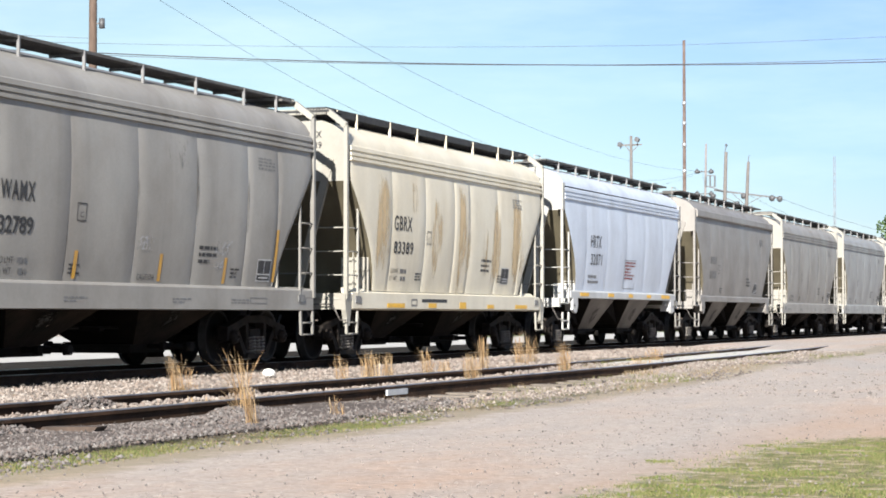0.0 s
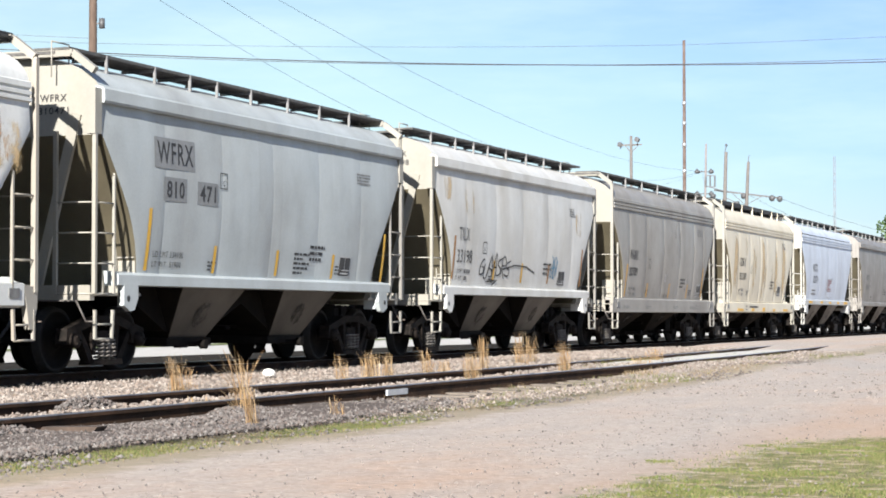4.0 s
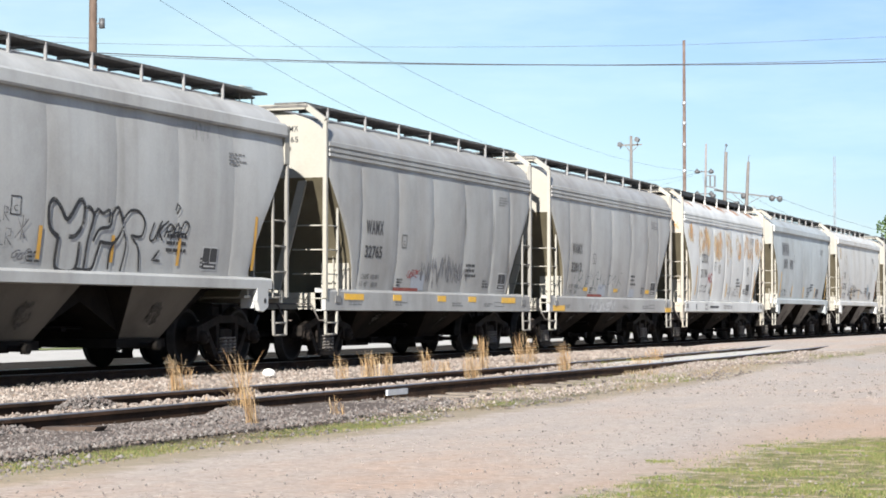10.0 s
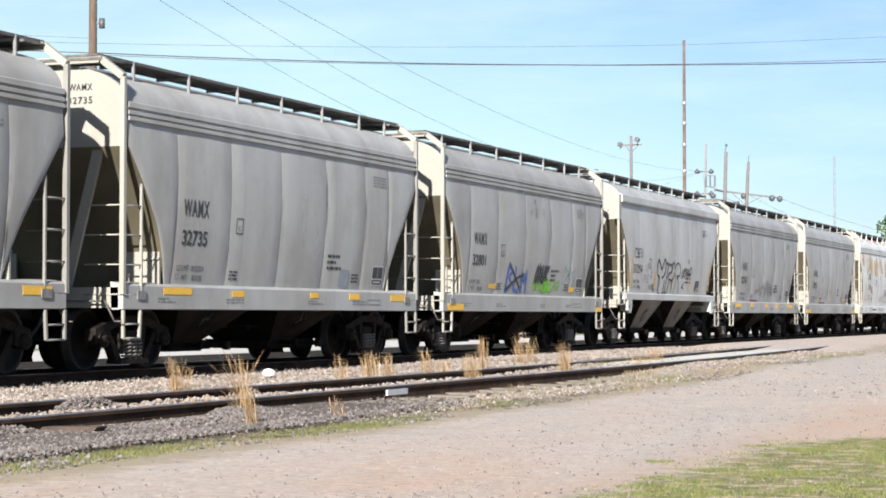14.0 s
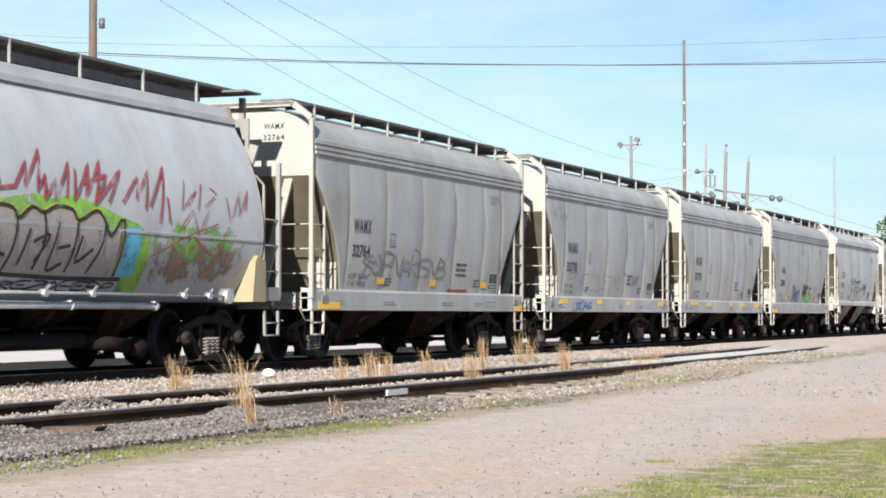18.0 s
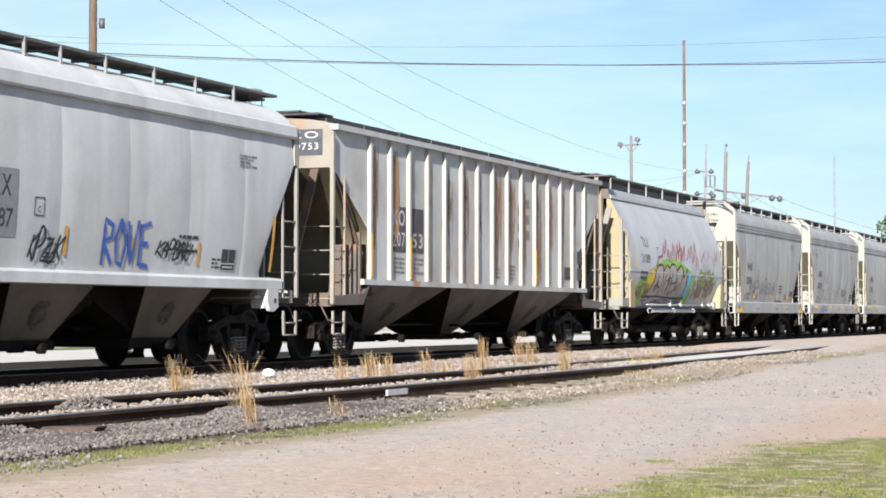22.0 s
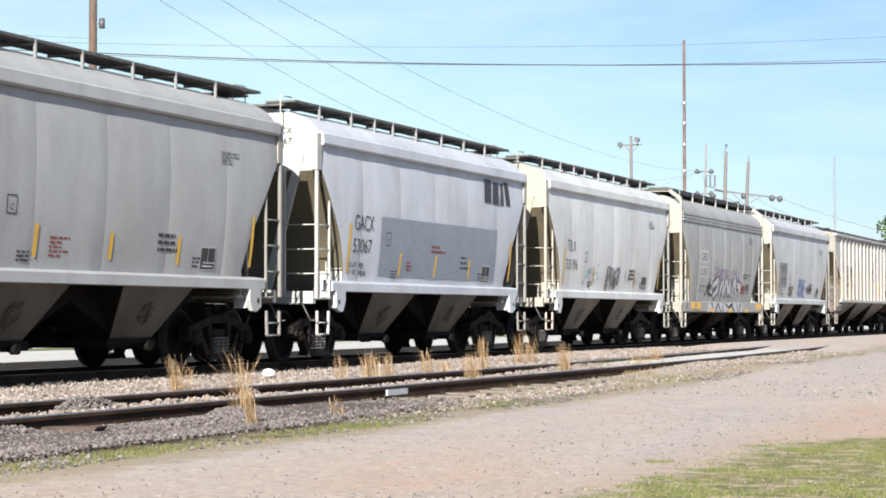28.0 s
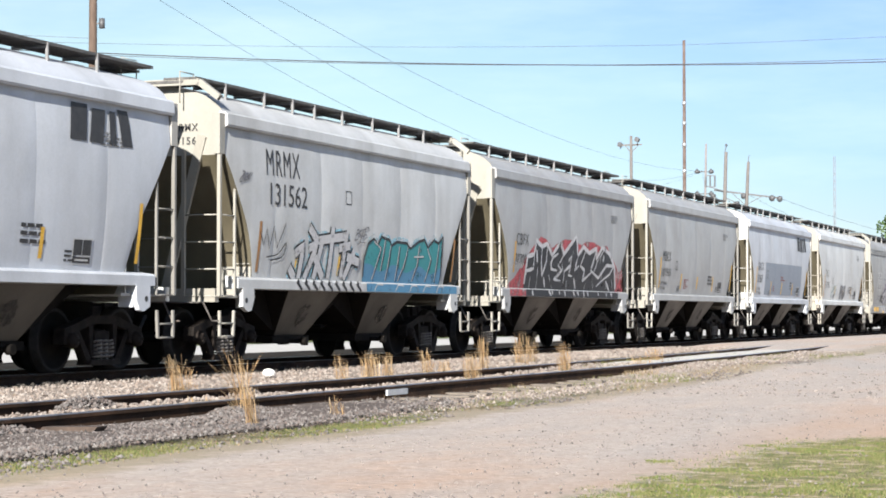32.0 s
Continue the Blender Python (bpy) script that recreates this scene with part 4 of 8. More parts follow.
def car_b(material, em, label, frame_top=False, band=False, sill_mat=None):
    """Two-bay smooth-sided car with a rolled eave, slim sill and hoppers hanging below it."""
    car = tagged(new("hopper_car"), label, "hopper car", "freight train")
    body(car, SHAPE_B, material, [-3.6, -1.8, 0.0, 1.8, 3.6], "b", em)
    if band:
        eave_band(car, material, "bb", 5.4)
    for s in (-1, 1):
        if not band:
            def lip(bm, s=s):
                prof = [(1.50, 3.98), (1.60, 3.965), (1.64, 3.93), (1.648, 3.77), (1.63, 3.735), (1.575, 3.74), (1.5, 3.8)]
                prism(bm, [(s * a, b) for a, b in prof], 1, -5.42, 5.42)
            part("eave_rail", lip, material, car, key=("lip", s))
        for end in (-1, 1):
            # darker coat at the leading end stands for shade there
            ladder(car, LADDER_GREY if end > 0 else em, s, end, 1.1, 3.7, 2.75, "b", post=0.055)

            def pad(bm, s=s, end=end):
                prism(bm, [(end * 4.40, 1.24), (end * 4.80, 1.24), (end * 4.80, 0.94), (end * 4.62, 0.86), (end * 4.50, 0.88), (end * 4.40, 1.05)], 0, s * 1.53, s * 1.605)
                quad_box(bm, min(s * 1.3, s * 1.53), max(s * 1.3, s * 1.53), min(end * 4.42, end * 4.46), max(end * 4.42, end * 4.46), 0.92, 1.24)
            pad_plate = part("jacking_pad", pad, sill_mat or material, car, key=("jp", s, end))

            def eye(bm, s=s, end=end):
                tube(bm, (s * 1.606, end * 4.68, 1.04), (s * 1.609, end * 4.68, 1.04), 0.045, 10)
            part("eye", eye, M_BLACK, pad_plate, "dark hole in the plate", key=("eye", s, end))

            def corner(bm, s=s, end=end):
                quad_box(bm, min(s * 1.46, s * 1.60), max(s * 1.46, s * 1.60), min(end * 5.42, end * 5.6), max(end * 5.42, end * 5.6), 3.3, 3.93)
            part("corner_plate", corner, em, car, key=("cpn", s, end))

            def inner_post(bm, s=s, end=end):
                bar(bm, (s * 0.95, end * 5.55, 1.1), (s * 0.95, end * 5.55, 3.35), 0.055)
            part("end_ladder_post", inner_post, em, car, key=("elp", s, end))

            def grab(bm, s=s, end=end):
                tube(bm, (s * 0.9, end * 5.15, 4.2), (s * 0.9, end * 5.15, 4.60), 0.011, 6)
                tube(bm, (s * 0.9, end * 5.6, 4.1), (s * 0.9, end * 5.6, 4.60), 0.011, 6)
                tube(bm, (s * 0.9, end * 5.15, 4.60), (s * 0.9, end * 5.6, 4.60), 0.011, 6)
            part("grab_rail", grab, em, car, key=("grab", s, end))
    side_sill(car, sill_mat or material, 1.22, 1.40, 4.95, "b", 1.60, 0.12)
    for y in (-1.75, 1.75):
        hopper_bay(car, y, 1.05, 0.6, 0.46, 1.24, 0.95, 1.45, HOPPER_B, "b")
        gate_shaft(car, y, 0.36, "b")
    # near-black mass between the bays, its shade put into the colour
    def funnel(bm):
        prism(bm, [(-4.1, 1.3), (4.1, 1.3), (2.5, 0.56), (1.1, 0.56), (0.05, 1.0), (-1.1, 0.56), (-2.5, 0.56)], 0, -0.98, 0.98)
    part("hopper_floor", funnel, M_UNDER, car, "grimy hopper undersides, darkened as in shade", key="funnel")
    if frame_top:
        for end in (-1, 1):
            top_frame(car, em, end, "b")
    roof_walk(car, M_GRATE, [-4.6, -3.2, -2.1, -1.2, 0.0, 1.4, 2.7, 4.0], "b", post_mat=M_POST, xe=0.95)
    underframe(car, em, "b", 0.95, 1.22, inner=4.15)
    return car


def placard(car, em):
    """Route-card board and roping staple at the corner."""
    for end in (-1, 1):
        box("card_board", 1.585, 1.60, end * 5.05 - 0.12, end * 5.05 + 0.12, 1.03, 1.15, M_GREYINK, car, key=("card", end))


def tank_side(z):
    """Half width of the round-sided car: nearly upright low down, leaning in towards the roof."""
    if z < 2.1:
        return 1.61 - 0.36 * (2.1 - z) ** 2
    return 1.61 - 0.60 * ((z - 2.1) / 1.85) ** 2


TANK = 5.28
SHAPE_C = Shape([(1.12, TANK), (2.3, TANK), (2.31, TANK), (3.95, TANK)], eave=3.95, crown=4.2, side=tank_side, wide=1.0, groove=0.0, pillow=0.0)


def car_c(material, em, label):
    """Round-sided pressure hopper with pale yellow end rings, a discharge pipe and valves."""
    car = tagged(new("hopper_car"), label, "hopper car", "freight train")
    sh = SHAPE_C

    def tank(bm, s):
        grid(bm, lambda y, z: (s * tank_side(z), y, z), lin(-TANK, TANK, 13), lin(1.0, 3.95, 22))
    part("tank_side", lambda bm: tank(bm, 1), material, car)
    part("tank_side", lambda bm: tank(bm, -1), material, car)

    def roof(bm):
        prism(bm, [(-1.0, 3.94), (1.0, 3.94), (0.95, 4.16), (0.4, 4.24), (-0.4, 4.24), (-0.95, 4.16)], 1, -5.26, 5.26)
    part("roof", roof, material, car)
    for s in (-1, 1):
        def gutter(bm, s=s):
            prism(bm, [(s * 0.96, 3.88), (s * 1.10, 3.89), (s * 1.10, 3.98), (s * 0.96, 4.0)], 1, -5.27, 5.27)
        part("gutter", gutter, material, car, "grey gutter rail along the roof")

        # added dark plate, so the sunlit roof end doesn't glare white
        def roof_end(bm, s=s):
            prism(bm, [(-1.08, 3.88), (1.08, 3.88), (1.0, 4.18), (-1.0, 4.18)], 1, s * 5.265, s * 5.29)
        part("roof_end", roof_end, P_RUSTY, car, "dark plate added over the roof's end")

        def belt(bm, s=s):
            prism(bm, [(s * 1.56, 1.96), (s * 1.616, 1.97), (s * 1.622, 2.01), (s * 1.56, 2.03)], 1, -5.26, 5.26)
        part("belt_seam", belt, material, car)

        # the dark coat stands for shade in the recess of the tank end
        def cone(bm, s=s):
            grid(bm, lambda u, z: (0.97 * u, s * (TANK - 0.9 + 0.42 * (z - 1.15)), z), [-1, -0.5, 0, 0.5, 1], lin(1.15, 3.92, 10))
        part("slope_sheet", cone, M_SLOPE, car, "dusty sloping tank end, darkened as in shade")
        for side in (-1, 1):
            def ring(bm, s=s, side=side):
                grid(bm, lambda u, z: (side * (0.98 + (tank_side(z) * 1.003 - 0.98) * u), s * TANK, z), [0, 0.5, 1.0], lin(1.05, 3.92, 24))
                grid(bm, lambda u, z: (side * 0.98, s * (TANK - 0.9 * u), z), [0, 1], lin(1.05, 3.92, 4))
            part("end_ring", ring, M_CREAM, car, "pale yellow rim of the tank end")

        def cap(bm, s=s):
            quad_box(bm, -1.05, 1.05, min(s * 5.86, s * 5.9), max(s * 5.86, s * 5.9), 3.2, 4.05)
        part("end_sheet", cap, M_CREAM if s < 0 else LADDER_GREY, car, "weathered end plate")
        for end in (-1, 1):
            ladder(car, LADDER_GREY, s, end, 1.1, 3.3, 2.9, "c", half=5.93, width=0.55)

            def box_end(bm, s=s, end=end):
                prism(bm, [(end * 4.85, 1.02), (end * 5.32, 1.02), (end * 5.32, 1.68), (end * 5.05, 1.76), (end * 4.95, 1.66)], 0, s * 1.30, s * 1.64)
            part("bolster_box", box_end, M_CREAM, car)

            def plat(bm, s=s, end=end):
                quad_box(bm, min(s * 1.2, s * 1.6), max(s * 1.2, s * 1.6), min(end * 5.33, end * 5.95), max(end * 5.33, end * 5.95), 1.04, 1.26)
            part("end_beam", plat, LADDER_GREY, car)

            def tall(bm, s=s, end=end):
                bar(bm, (s * 0.9, end * 5.93, 1.1), (s * 0.9, end * 5.93, 4.4), 0.09)
            part("end_post", tall, LADDER_GREY, car)
    roof_walk(car, M_GRATE, [-4.5, -2.7, -0.9, 0.9, 2.7, 4.4], "c", z=4.52, half=5.9, post_mat=M_POST, xo=0.86, xi=0.36)
    underframe(car, LADDER_GREY, "c", 0.9, 1.2, half=5.93, pitch=6.72, inner=5.0, trucks=4.5)

    def pipe(bm):
        tube(bm, (1.5, -2.9, 0.94), (1.5, 2.0, 0.94), 0.055, 10)
        for y in (-2.9, -0.4, 1.9):
            tube(bm, (1.5, y, 0.94), (1.5, y + 0.06, 0.94), 0.075, 10)
    part("air_pipe", pipe, M_GALV, car, "bare metal air pipe")

    def discharge(bm):
        tube(bm, (0.9, -3.0, 0.42), (0.9, 0.9, 0.45), 0.11, 12)
        tube(bm, (0.9, 0.9, 0.45), (1.2, 1.7, 0.36), 0.11, 12)
        tube(bm, (1.2, 1.7, 0.36), (1.3, 1.95, 0.33), 0.13, 12)
    part("discharge_pipe", discharge, M_UNDER, car, "grimy discharge pipe, darkened for shade")

    def rod(bm):
        tube(bm, (1.6, -3.6, 1.1), (1.6, 4.0, 1.1), 0.022, 8)
        for y in (-1.2, 0.0, 2.6, 3.4):
            tube(bm, (1.56, y, 1.1), (1.66, y, 1.1), 0.055, 10)
            bar(bm, (1.6, y, 1.1), (1.6, y + 0.16, 1.2), 0.03)
        tube(bm, (1.5, 4.05, 1.1), (1.66, 4.05, 1.1), 0.12, 12)
    part("valve_rod", rod, M_GALV, car)
    for y in (-2.0, 0.2, 2.4):
        hopper_bay(car, y, 1.0, 0.3, 0.5, 1.1, 0.4, 1.1, M_BAY, "c")

    def bottom(bm):
        grid(bm, lambda y, x: (x, y, 1.0), (-TANK, TANK), (-1.3, 1.3))
    part("tank_floor", bottom, M_UNDER, car)
    return car


SHAPE_D = Shape([(1.45, 6.45), (2.3, 6.45), (3.4, 8.1), (4.12, 8.1)], eave=4.12, crown=4.3, side=lambda z: 1.5, wide=1.5, groove=0.0, pillow=0.0)


def car_d(material, em, label):
    """Long three-bay car with upright ribs."""
    car = tagged(new("hopper_car"), label, "hopper car", "freight train")
    sh = SHAPE_D
    body(car, sh, material, [-6.5 + 0.95 * k for k in range(15)], "d", em)
    for s in (-1, 1):
        for k in range(15):
            def rib(bm, s=s):
                prism(bm, [(s * 1.495, -0.07), (s * 1.565, -0.045), (s * 1.565, 0.045), (s * 1.495, 0.07)], 2, 1.42, 4.06)
            part("rib", rib, RIB_WHITE, car, key=("rib", s), at=(0, -6.5 + 0.95 * k, 0))

        def eave(bm, s=s):
            quad_box(bm, min(s * 1.45, s * 1.61), max(s * 1.45, s * 1.61), -8.12, 8.12, 4.06, 4.16)
        part("eave_rail", eave, material, car)

        def sill(bm, s=s):
            quad_box(bm, min(s * 1.42, s * 1.58), max(s * 1.42, s * 1.58), -6.9, 6.9, 1.36, 1.46)
        part("side_sill", sill, material, car)
        for end in (-1, 1):
            ladder(car, FLAKY, s, end, 1.0, 4.0, 3.2, "d", half=8.2, lx=1.54)

            def foot(bm, s=s, end=end):
                prism(bm, [(end * 6.6, 1.36), (end * 6.9, 1.2), (end * 8.2, 1.14), (end * 8.2, 0.98), (end * 6.9, 1.0)], 0, s * 1.46, s * 1.57)
            part("end_beam", foot, P_RUSTY, car)

            def brace(bm, s=s, end=end):
                bar(bm, (s * 1.46, end * 8.1, 3.4), (s * 1.46, end * 6.75, 1.9), 0.06, 0.05)
                bar(bm, (s * 1.46, end * 6.9, 1.1), (s * 1.46, end * 6.9, 2.3), 0.10, 0.06)
            part("brace", brace, P_RUSTY, car)
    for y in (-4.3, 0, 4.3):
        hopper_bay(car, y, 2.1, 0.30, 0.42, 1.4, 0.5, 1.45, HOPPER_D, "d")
        gate_shaft(car, y, 0.36, "d")
    roof_walk(car, M_BOARD, [-7 + 1.75 * k for k in range(9)], "d", z=4.42, half=8.15, post_mat=P_RUSTY, deep=0.08, xo=0.86, xi=0.36)
    underframe(car, P_RUSTY, "d", 0.9, 1.2, half=8.2, pitch=8.85, inner=6.9, trucks=6.9)
    return car


# ---------------------------------------------------------------- paints
M_CREAM = paint("cream_yellow_paint", (0.24, 0.198, 0.115), 0.2, (0.3, 0.22, 0.1), seed=5)
FLAKY = paint("flaking_cream_paint", (0.23, 0.215, 0.185), 0.7, (0.12, 0.07, 0.045), 0.4, seed=17)
# dusty grey; doubles as the shade tone of leading-end ladders
LADDER_GREY = paint("dusty_dimmed_ladder_paint", (0.21, 0.205, 0.19), 0.5, (0.1, 0.085, 0.07), seed=18)
RIB_WHITE = paint("worn_rib_white", (0.31, 0.30, 0.275), 0.5, (0.34, 0.2, 0.1), 0.24, seed=15)
M_GALV = plain("galvanised_steel", (0.42, 0.43, 0.44), (0.55, 0.55, 0.55), 0.4, 0.7, 6)
M_BOARD = plain("black_running_board", (0.02, 0.02, 0.022), (0.05, 0.05, 0.05), 0.7, 0.2, 6)
# bay paint: grime, with the shade under the body mixed into the tone
M_BAY = plain("grimy_shaded_hopper_paint", (0.009, 0.007, 0.006), (0.035, 0.026, 0.02), 0.85, 0, 1.6)
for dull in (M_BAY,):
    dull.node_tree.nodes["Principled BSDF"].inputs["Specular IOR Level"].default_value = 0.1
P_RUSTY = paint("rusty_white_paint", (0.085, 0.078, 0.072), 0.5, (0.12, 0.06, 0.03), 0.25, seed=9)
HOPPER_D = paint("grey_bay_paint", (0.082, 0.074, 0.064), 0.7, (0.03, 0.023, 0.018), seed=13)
# dusty, and darkened to stand for shade beneath the sill
HOPPER_B = paint("dusty_shaded_hopper_paint", (0.066, 0.059, 0.048), 0.6, (0.03, 0.026, 0.02), seed=12)
PAINTS = {}


def coat(key, base, dirt=0.3, dc=(0.16, 0.14, 0.12), rust=0.0):
    if key not in PAINTS:
        PAINTS[key] = paint(key + "_car_paint", base, dirt, dc, rust, seed=len(PAINTS) + 1.0)
    return PAINTS[key]


GREY = [coat("mid_grey", (0.295, 0.293, 0.285), 0.42), coat("cool_grey", (0.305, 0.307, 0.302), 0.42), coat("brown_grey", (0.28, 0.268, 0.248), 0.48), coat("soft_grey", (0.33, 0.33, 0.323), 0.42)]
ENDS = coat("pale_end", (0.275, 0.265, 0.235), 0.3, (0.2, 0.16, 0.1))
WHITE = coat("dull_white", (0.48, 0.493, 0.5), 0.3)
WARM_WHITE = coat("warm_white", (0.550, 0.553, 0.54), 0.3, (0.3, 0.24, 0.15))
END_WHITE = coat("white_end", (0.37, 0.37, 0.355), 0.3, (0.25, 0.2, 0.13))
COOL_WHITE = coat("cool_white", (0.49, 0.515, 0.555), 0.25)
BEIGE = coat("stained_beige", (0.62, 0.575, 0.47), 0.2, (0.45, 0.33, 0.17))
PALE_BLUE = coat("pale_blue", (0.52, 0.575, 0.665), 0.2)
TAUPE = coat("taupe", (0.235, 0.222, 0.208), 0.4)


# ---------------------------------------------------------------- the train, front to rear
CARS = []


def add(car, s0):
    CARS.append((car, s0))
    return car


def grey_car(s0, shade, mark, number, seed, label):
    car = add(car_a(GREY[shade], ENDS, label), s0)
    if mark:
        back = 0.12 if number == "32789" else 0.0
        lettering(car, SHAPE_A, mark, -3.8 - back, -3.0 - back, 2.28, 2.54)
        lettering(car, SHAPE_A, number, -3.8 - back, -3.0 - back, 1.85, 2.08, bold=0.02, gap=1.0)
        end_lettering(car, mark, -5.462, 0.62, 1.01, 4.01, 4.11)
        end_lettering(car, number, -5.462, 0.61, 1.01, 3.82, 3.92)
    load_lines(car, SHAPE_A, -3.86, 1.33, seed)
    common_marks(car, SHAPE_A, seed, sten_y=3.52)
    seam_grime(car, SHAPE_A, (-3.98, -2.24, -0.43, 1.35, 3.05, 4.15), 3.52)
    for y in (-4.55, -2.4, 0.6, 2.5):
        bars(car, SILL_A, y, y + 0.6, 0.99, 1.06, 2, M_GREYINK, 0.003, seed + int(y))
    outline(car, SILL_A, 3.15, 3.75, 0.99, 1.09, 0.015, M_GREYINK, 0.003)
    if number in ("32765", "32813", "32764"):
        rect(car, SHAPE_A, "repaint_patch", -1.43, -0.75, 1.29, 1.58, M_PATCH_BLUE if number == "32764" else M_PATCH_ICE, 0.0035)
    if number == "32813":
        rect(car, SHAPE_A, "repaint_patch", 1.45, 1.95, 1.29, 1.5, M_PATCH_ICE, 0.0035)
    return car


def seam_grime(car, sh, seams, top):
    """Dirt that has gathered along the welded seams and run down from the eave."""
    for k, y in enumerate(seams):
        rect(car, sh, "seam_stain", y - 0.045, y + 0.045, sh.floor + 0.05, top - 0.25 * (k % 3), C_SEAM, 0.003)


class Flat:
    """A flat face, for marks on the sill."""
    pillow, floor = 0.0, 0.0

    def __init__(self, x):
        self.x = x

    def side(self, z):
        return self.x


SILL_A, SILL_B, FLAT_D = Flat(1.582), Flat(1.604), Flat(1.503)
W = "weathered grey hopper car, "
add(car_a(GREY[0], ENDS, W + "travelling ahead"), 101.5)
grey_car(89.0, 1, "", "", 11, W + "faded stencils")
grey_car(76.4, 2, "", "", 12, W + "brownish film of dust")

# taupe smooth-sided car
c = add(car_b(TAUPE, TAUPE, "dusty taupe covered hopper car with hanging bays"), 63.55)
bars(c, SHAPE_B, -3.6, -2.8, 1.95, 2.6, 2, M_GREYINK, seed=3)
common_marks(c, SHAPE_B, 20, 2.1, -2.6, 2.65, 1.6)

# pale blue car
c = add(car_b(PALE_BLUE, END_WHITE, "pale blue covered hopper car with ribbed eave", band=True, sill_mat=WHITE), 50.65)
lettering(c, SHAPE_B, "HRTX", -3.3, -2.4, 2.48, 2.78)
lettering(c, SHAPE_B, "32071", -3.25, -2.3, 2.05, 2.33)
end_lettering(c, "HRTX", -5.412, 0.65, 1.03, 3.98, 4.09)
end_lettering(c, "32071", -5.412, 0.65, 1.03, 3.8, 3.91)
bars(c, SHAPE_B, -0.14, 0.8, 1.75, 2.2, 6, M_RED_PLATE, seed=5)
outline(c, SHAPE_B, -0.2, 0.86, 1.5, 2.25, 0.015, M_GREYINK)
bars(c, SHAPE_B, -3.35, -2.5, 1.6, 1.8, 2, M_GREYINK, seed=6)
sill_tapes(c, 1.602, [(-4.2, -3.5, 1.27, 1.36), (-1.8, -1.3, 1.27, 1.36), (0.1, 0.5, 1.27, 1.36), (1.9, 2.3, 1.27, 1.36), (3.4, 4.3, 1.27, 1.36)], M_YELLOW)

# beige car
c = add(car_r(BEIGE, ENDS, "beige covered hopper car streaked with tan stains"), 38.05)
lettering(c, SHAPE_R, "GBRX", -3.37, -2.48, 2.4, 2.68)
lettering(c, SHAPE_R, "83389", -3.34, -2.37, 1.96, 2.2, bold=0.02)
end_lettering(c, "GBRX", -5.412, 0.60, 1.03, 3.98, 4.1)
end_lettering(c, "83389", -5.412, 0.60, 1.03, 3.79, 3.91)
load_lines(c, SHAPE_R, -3.38, 1.46, 7)
common_marks(c, SHAPE_R, 30, 2.19, -1.69, 2.8, 1.56)
for y, w, z0, z1 in ((0.05, 0.5, 0.95, 3.6), (0.4, 0.5, 1.3, 3.3), (-1.5, 0.7, 1.3, 3.5), (1.5, 0.4, 1.3, 3.0), (2.1, 0.7, 1.3, 3.4), (3.2, 1.1, 1.35, 3.5), (-4.2, 0.9, 1.4, 3.5), (-2.6, 0.5, 2.6, 3.5)):
    rect(c, SHAPE_R, "stain", y, y + w, z0, z1, C_STAIN, 0.003)
sill_tapes(c, 1.587, [(-3.7, -2.83, 0.95, 1.03), (-1.6, -1.18, 0.95, 1.04), (0.13, 0.5, 0.94, 1.07), (1.8, 2.2, 0.95, 1.03), (3.6, 4.4, 0.95, 1.03)], M_YELLOW)
SILL_R = Flat(1.586)
outline(c, SILL_R, -2.5, -2.2, 0.98, 1.12, 0.03, M_GREYINK)
rect(c, SILL_R, "maker_mark", -1.95, -0.6, 1.06, 1.12, M_BLACK)

c = grey_car(25.55, 2, "WAMX", "32789", 40, W + "orange tape strips and white scrawls")
tapes(c, SHAPE_A, [(-4.2, 1.3, 2.15), (-2.05, 1.3, 1.68), (0.3, 1.3, 1.7), (2.35, 1.3, 1.7), (4.1, 1.35, 2.2)], M_AMBER)
strokes(c, SHAPE_A, "graffiti", scribble(-0.35, 0.1, 1.75, 2.0, 5, 41), 0.016, S_CHALK, label="white chalk scrawl")
lettering(c, SHAPE_A, "CAUTION", -0.3, 0.2, 1.31, 1.4, bold=0.0)
strokes(c, SHAPE_A, "graffiti", scribble(2.05, 2.5, 1.75, 1.98, 4, 42) + scribble(2.05, 2.3, 1.5, 1.65, 3, 43), 0.016, S_CHALK, label="white chalk scrawl")
rect(c, SHAPE_A, "stain", 0.2, 1.3, 2.9, 3.5, C_SOOT, 0.003)

c = add(car_b(WARM_WHITE, ENDS, "off-white covered hopper car with tan stains and scrawled tag"), 12.9)
lettering(c, SHAPE_B, "TILX", -4.06, -3.46, 2.34, 2.6, bold=0.0)
lettering(c, SHAPE_B, "33198", -4.12, -3.26, 1.88, 2.15, bold=0.0, gap=1.05)
end_lettering(c, "TILX", -5.412, 0.65, 0.98, 3.95, 4.06)
end_lettering(c, "33198", -5.412, 0.60, 1.03, 3.78, 3.89)
for y, w, z0, z1 in ((-5.1, 0.7, 3.0, 3.72), (-3.8, 0.7, 2.6, 3.7), (3.8, 0.7, 2.5, 3.5)):
    rect(c, SHAPE_B, "stain", y, y + w, z0, z1, C_STAIN, 0.003)
strokes(c, SHAPE_B, "graffiti", scribble(-2.75, -0.85, 1.6, 2.1, 7, 51) + [[(-1.3, 1.8), (-0.5, 1.9), (0.3, 1.88), (0.88, 1.76)], [(-2.3, 1.52), (-1.6, 1.56), (-1.9, 1.45)]], 0.035, S_BLACK, label="black scrawled tag")
strokes(c, SHAPE_B, "graffiti", scribble(2.05, 2.5, 1.68, 2.15, 4, 52), 0.03, S_BLUEFILL, label="dark blue tag")
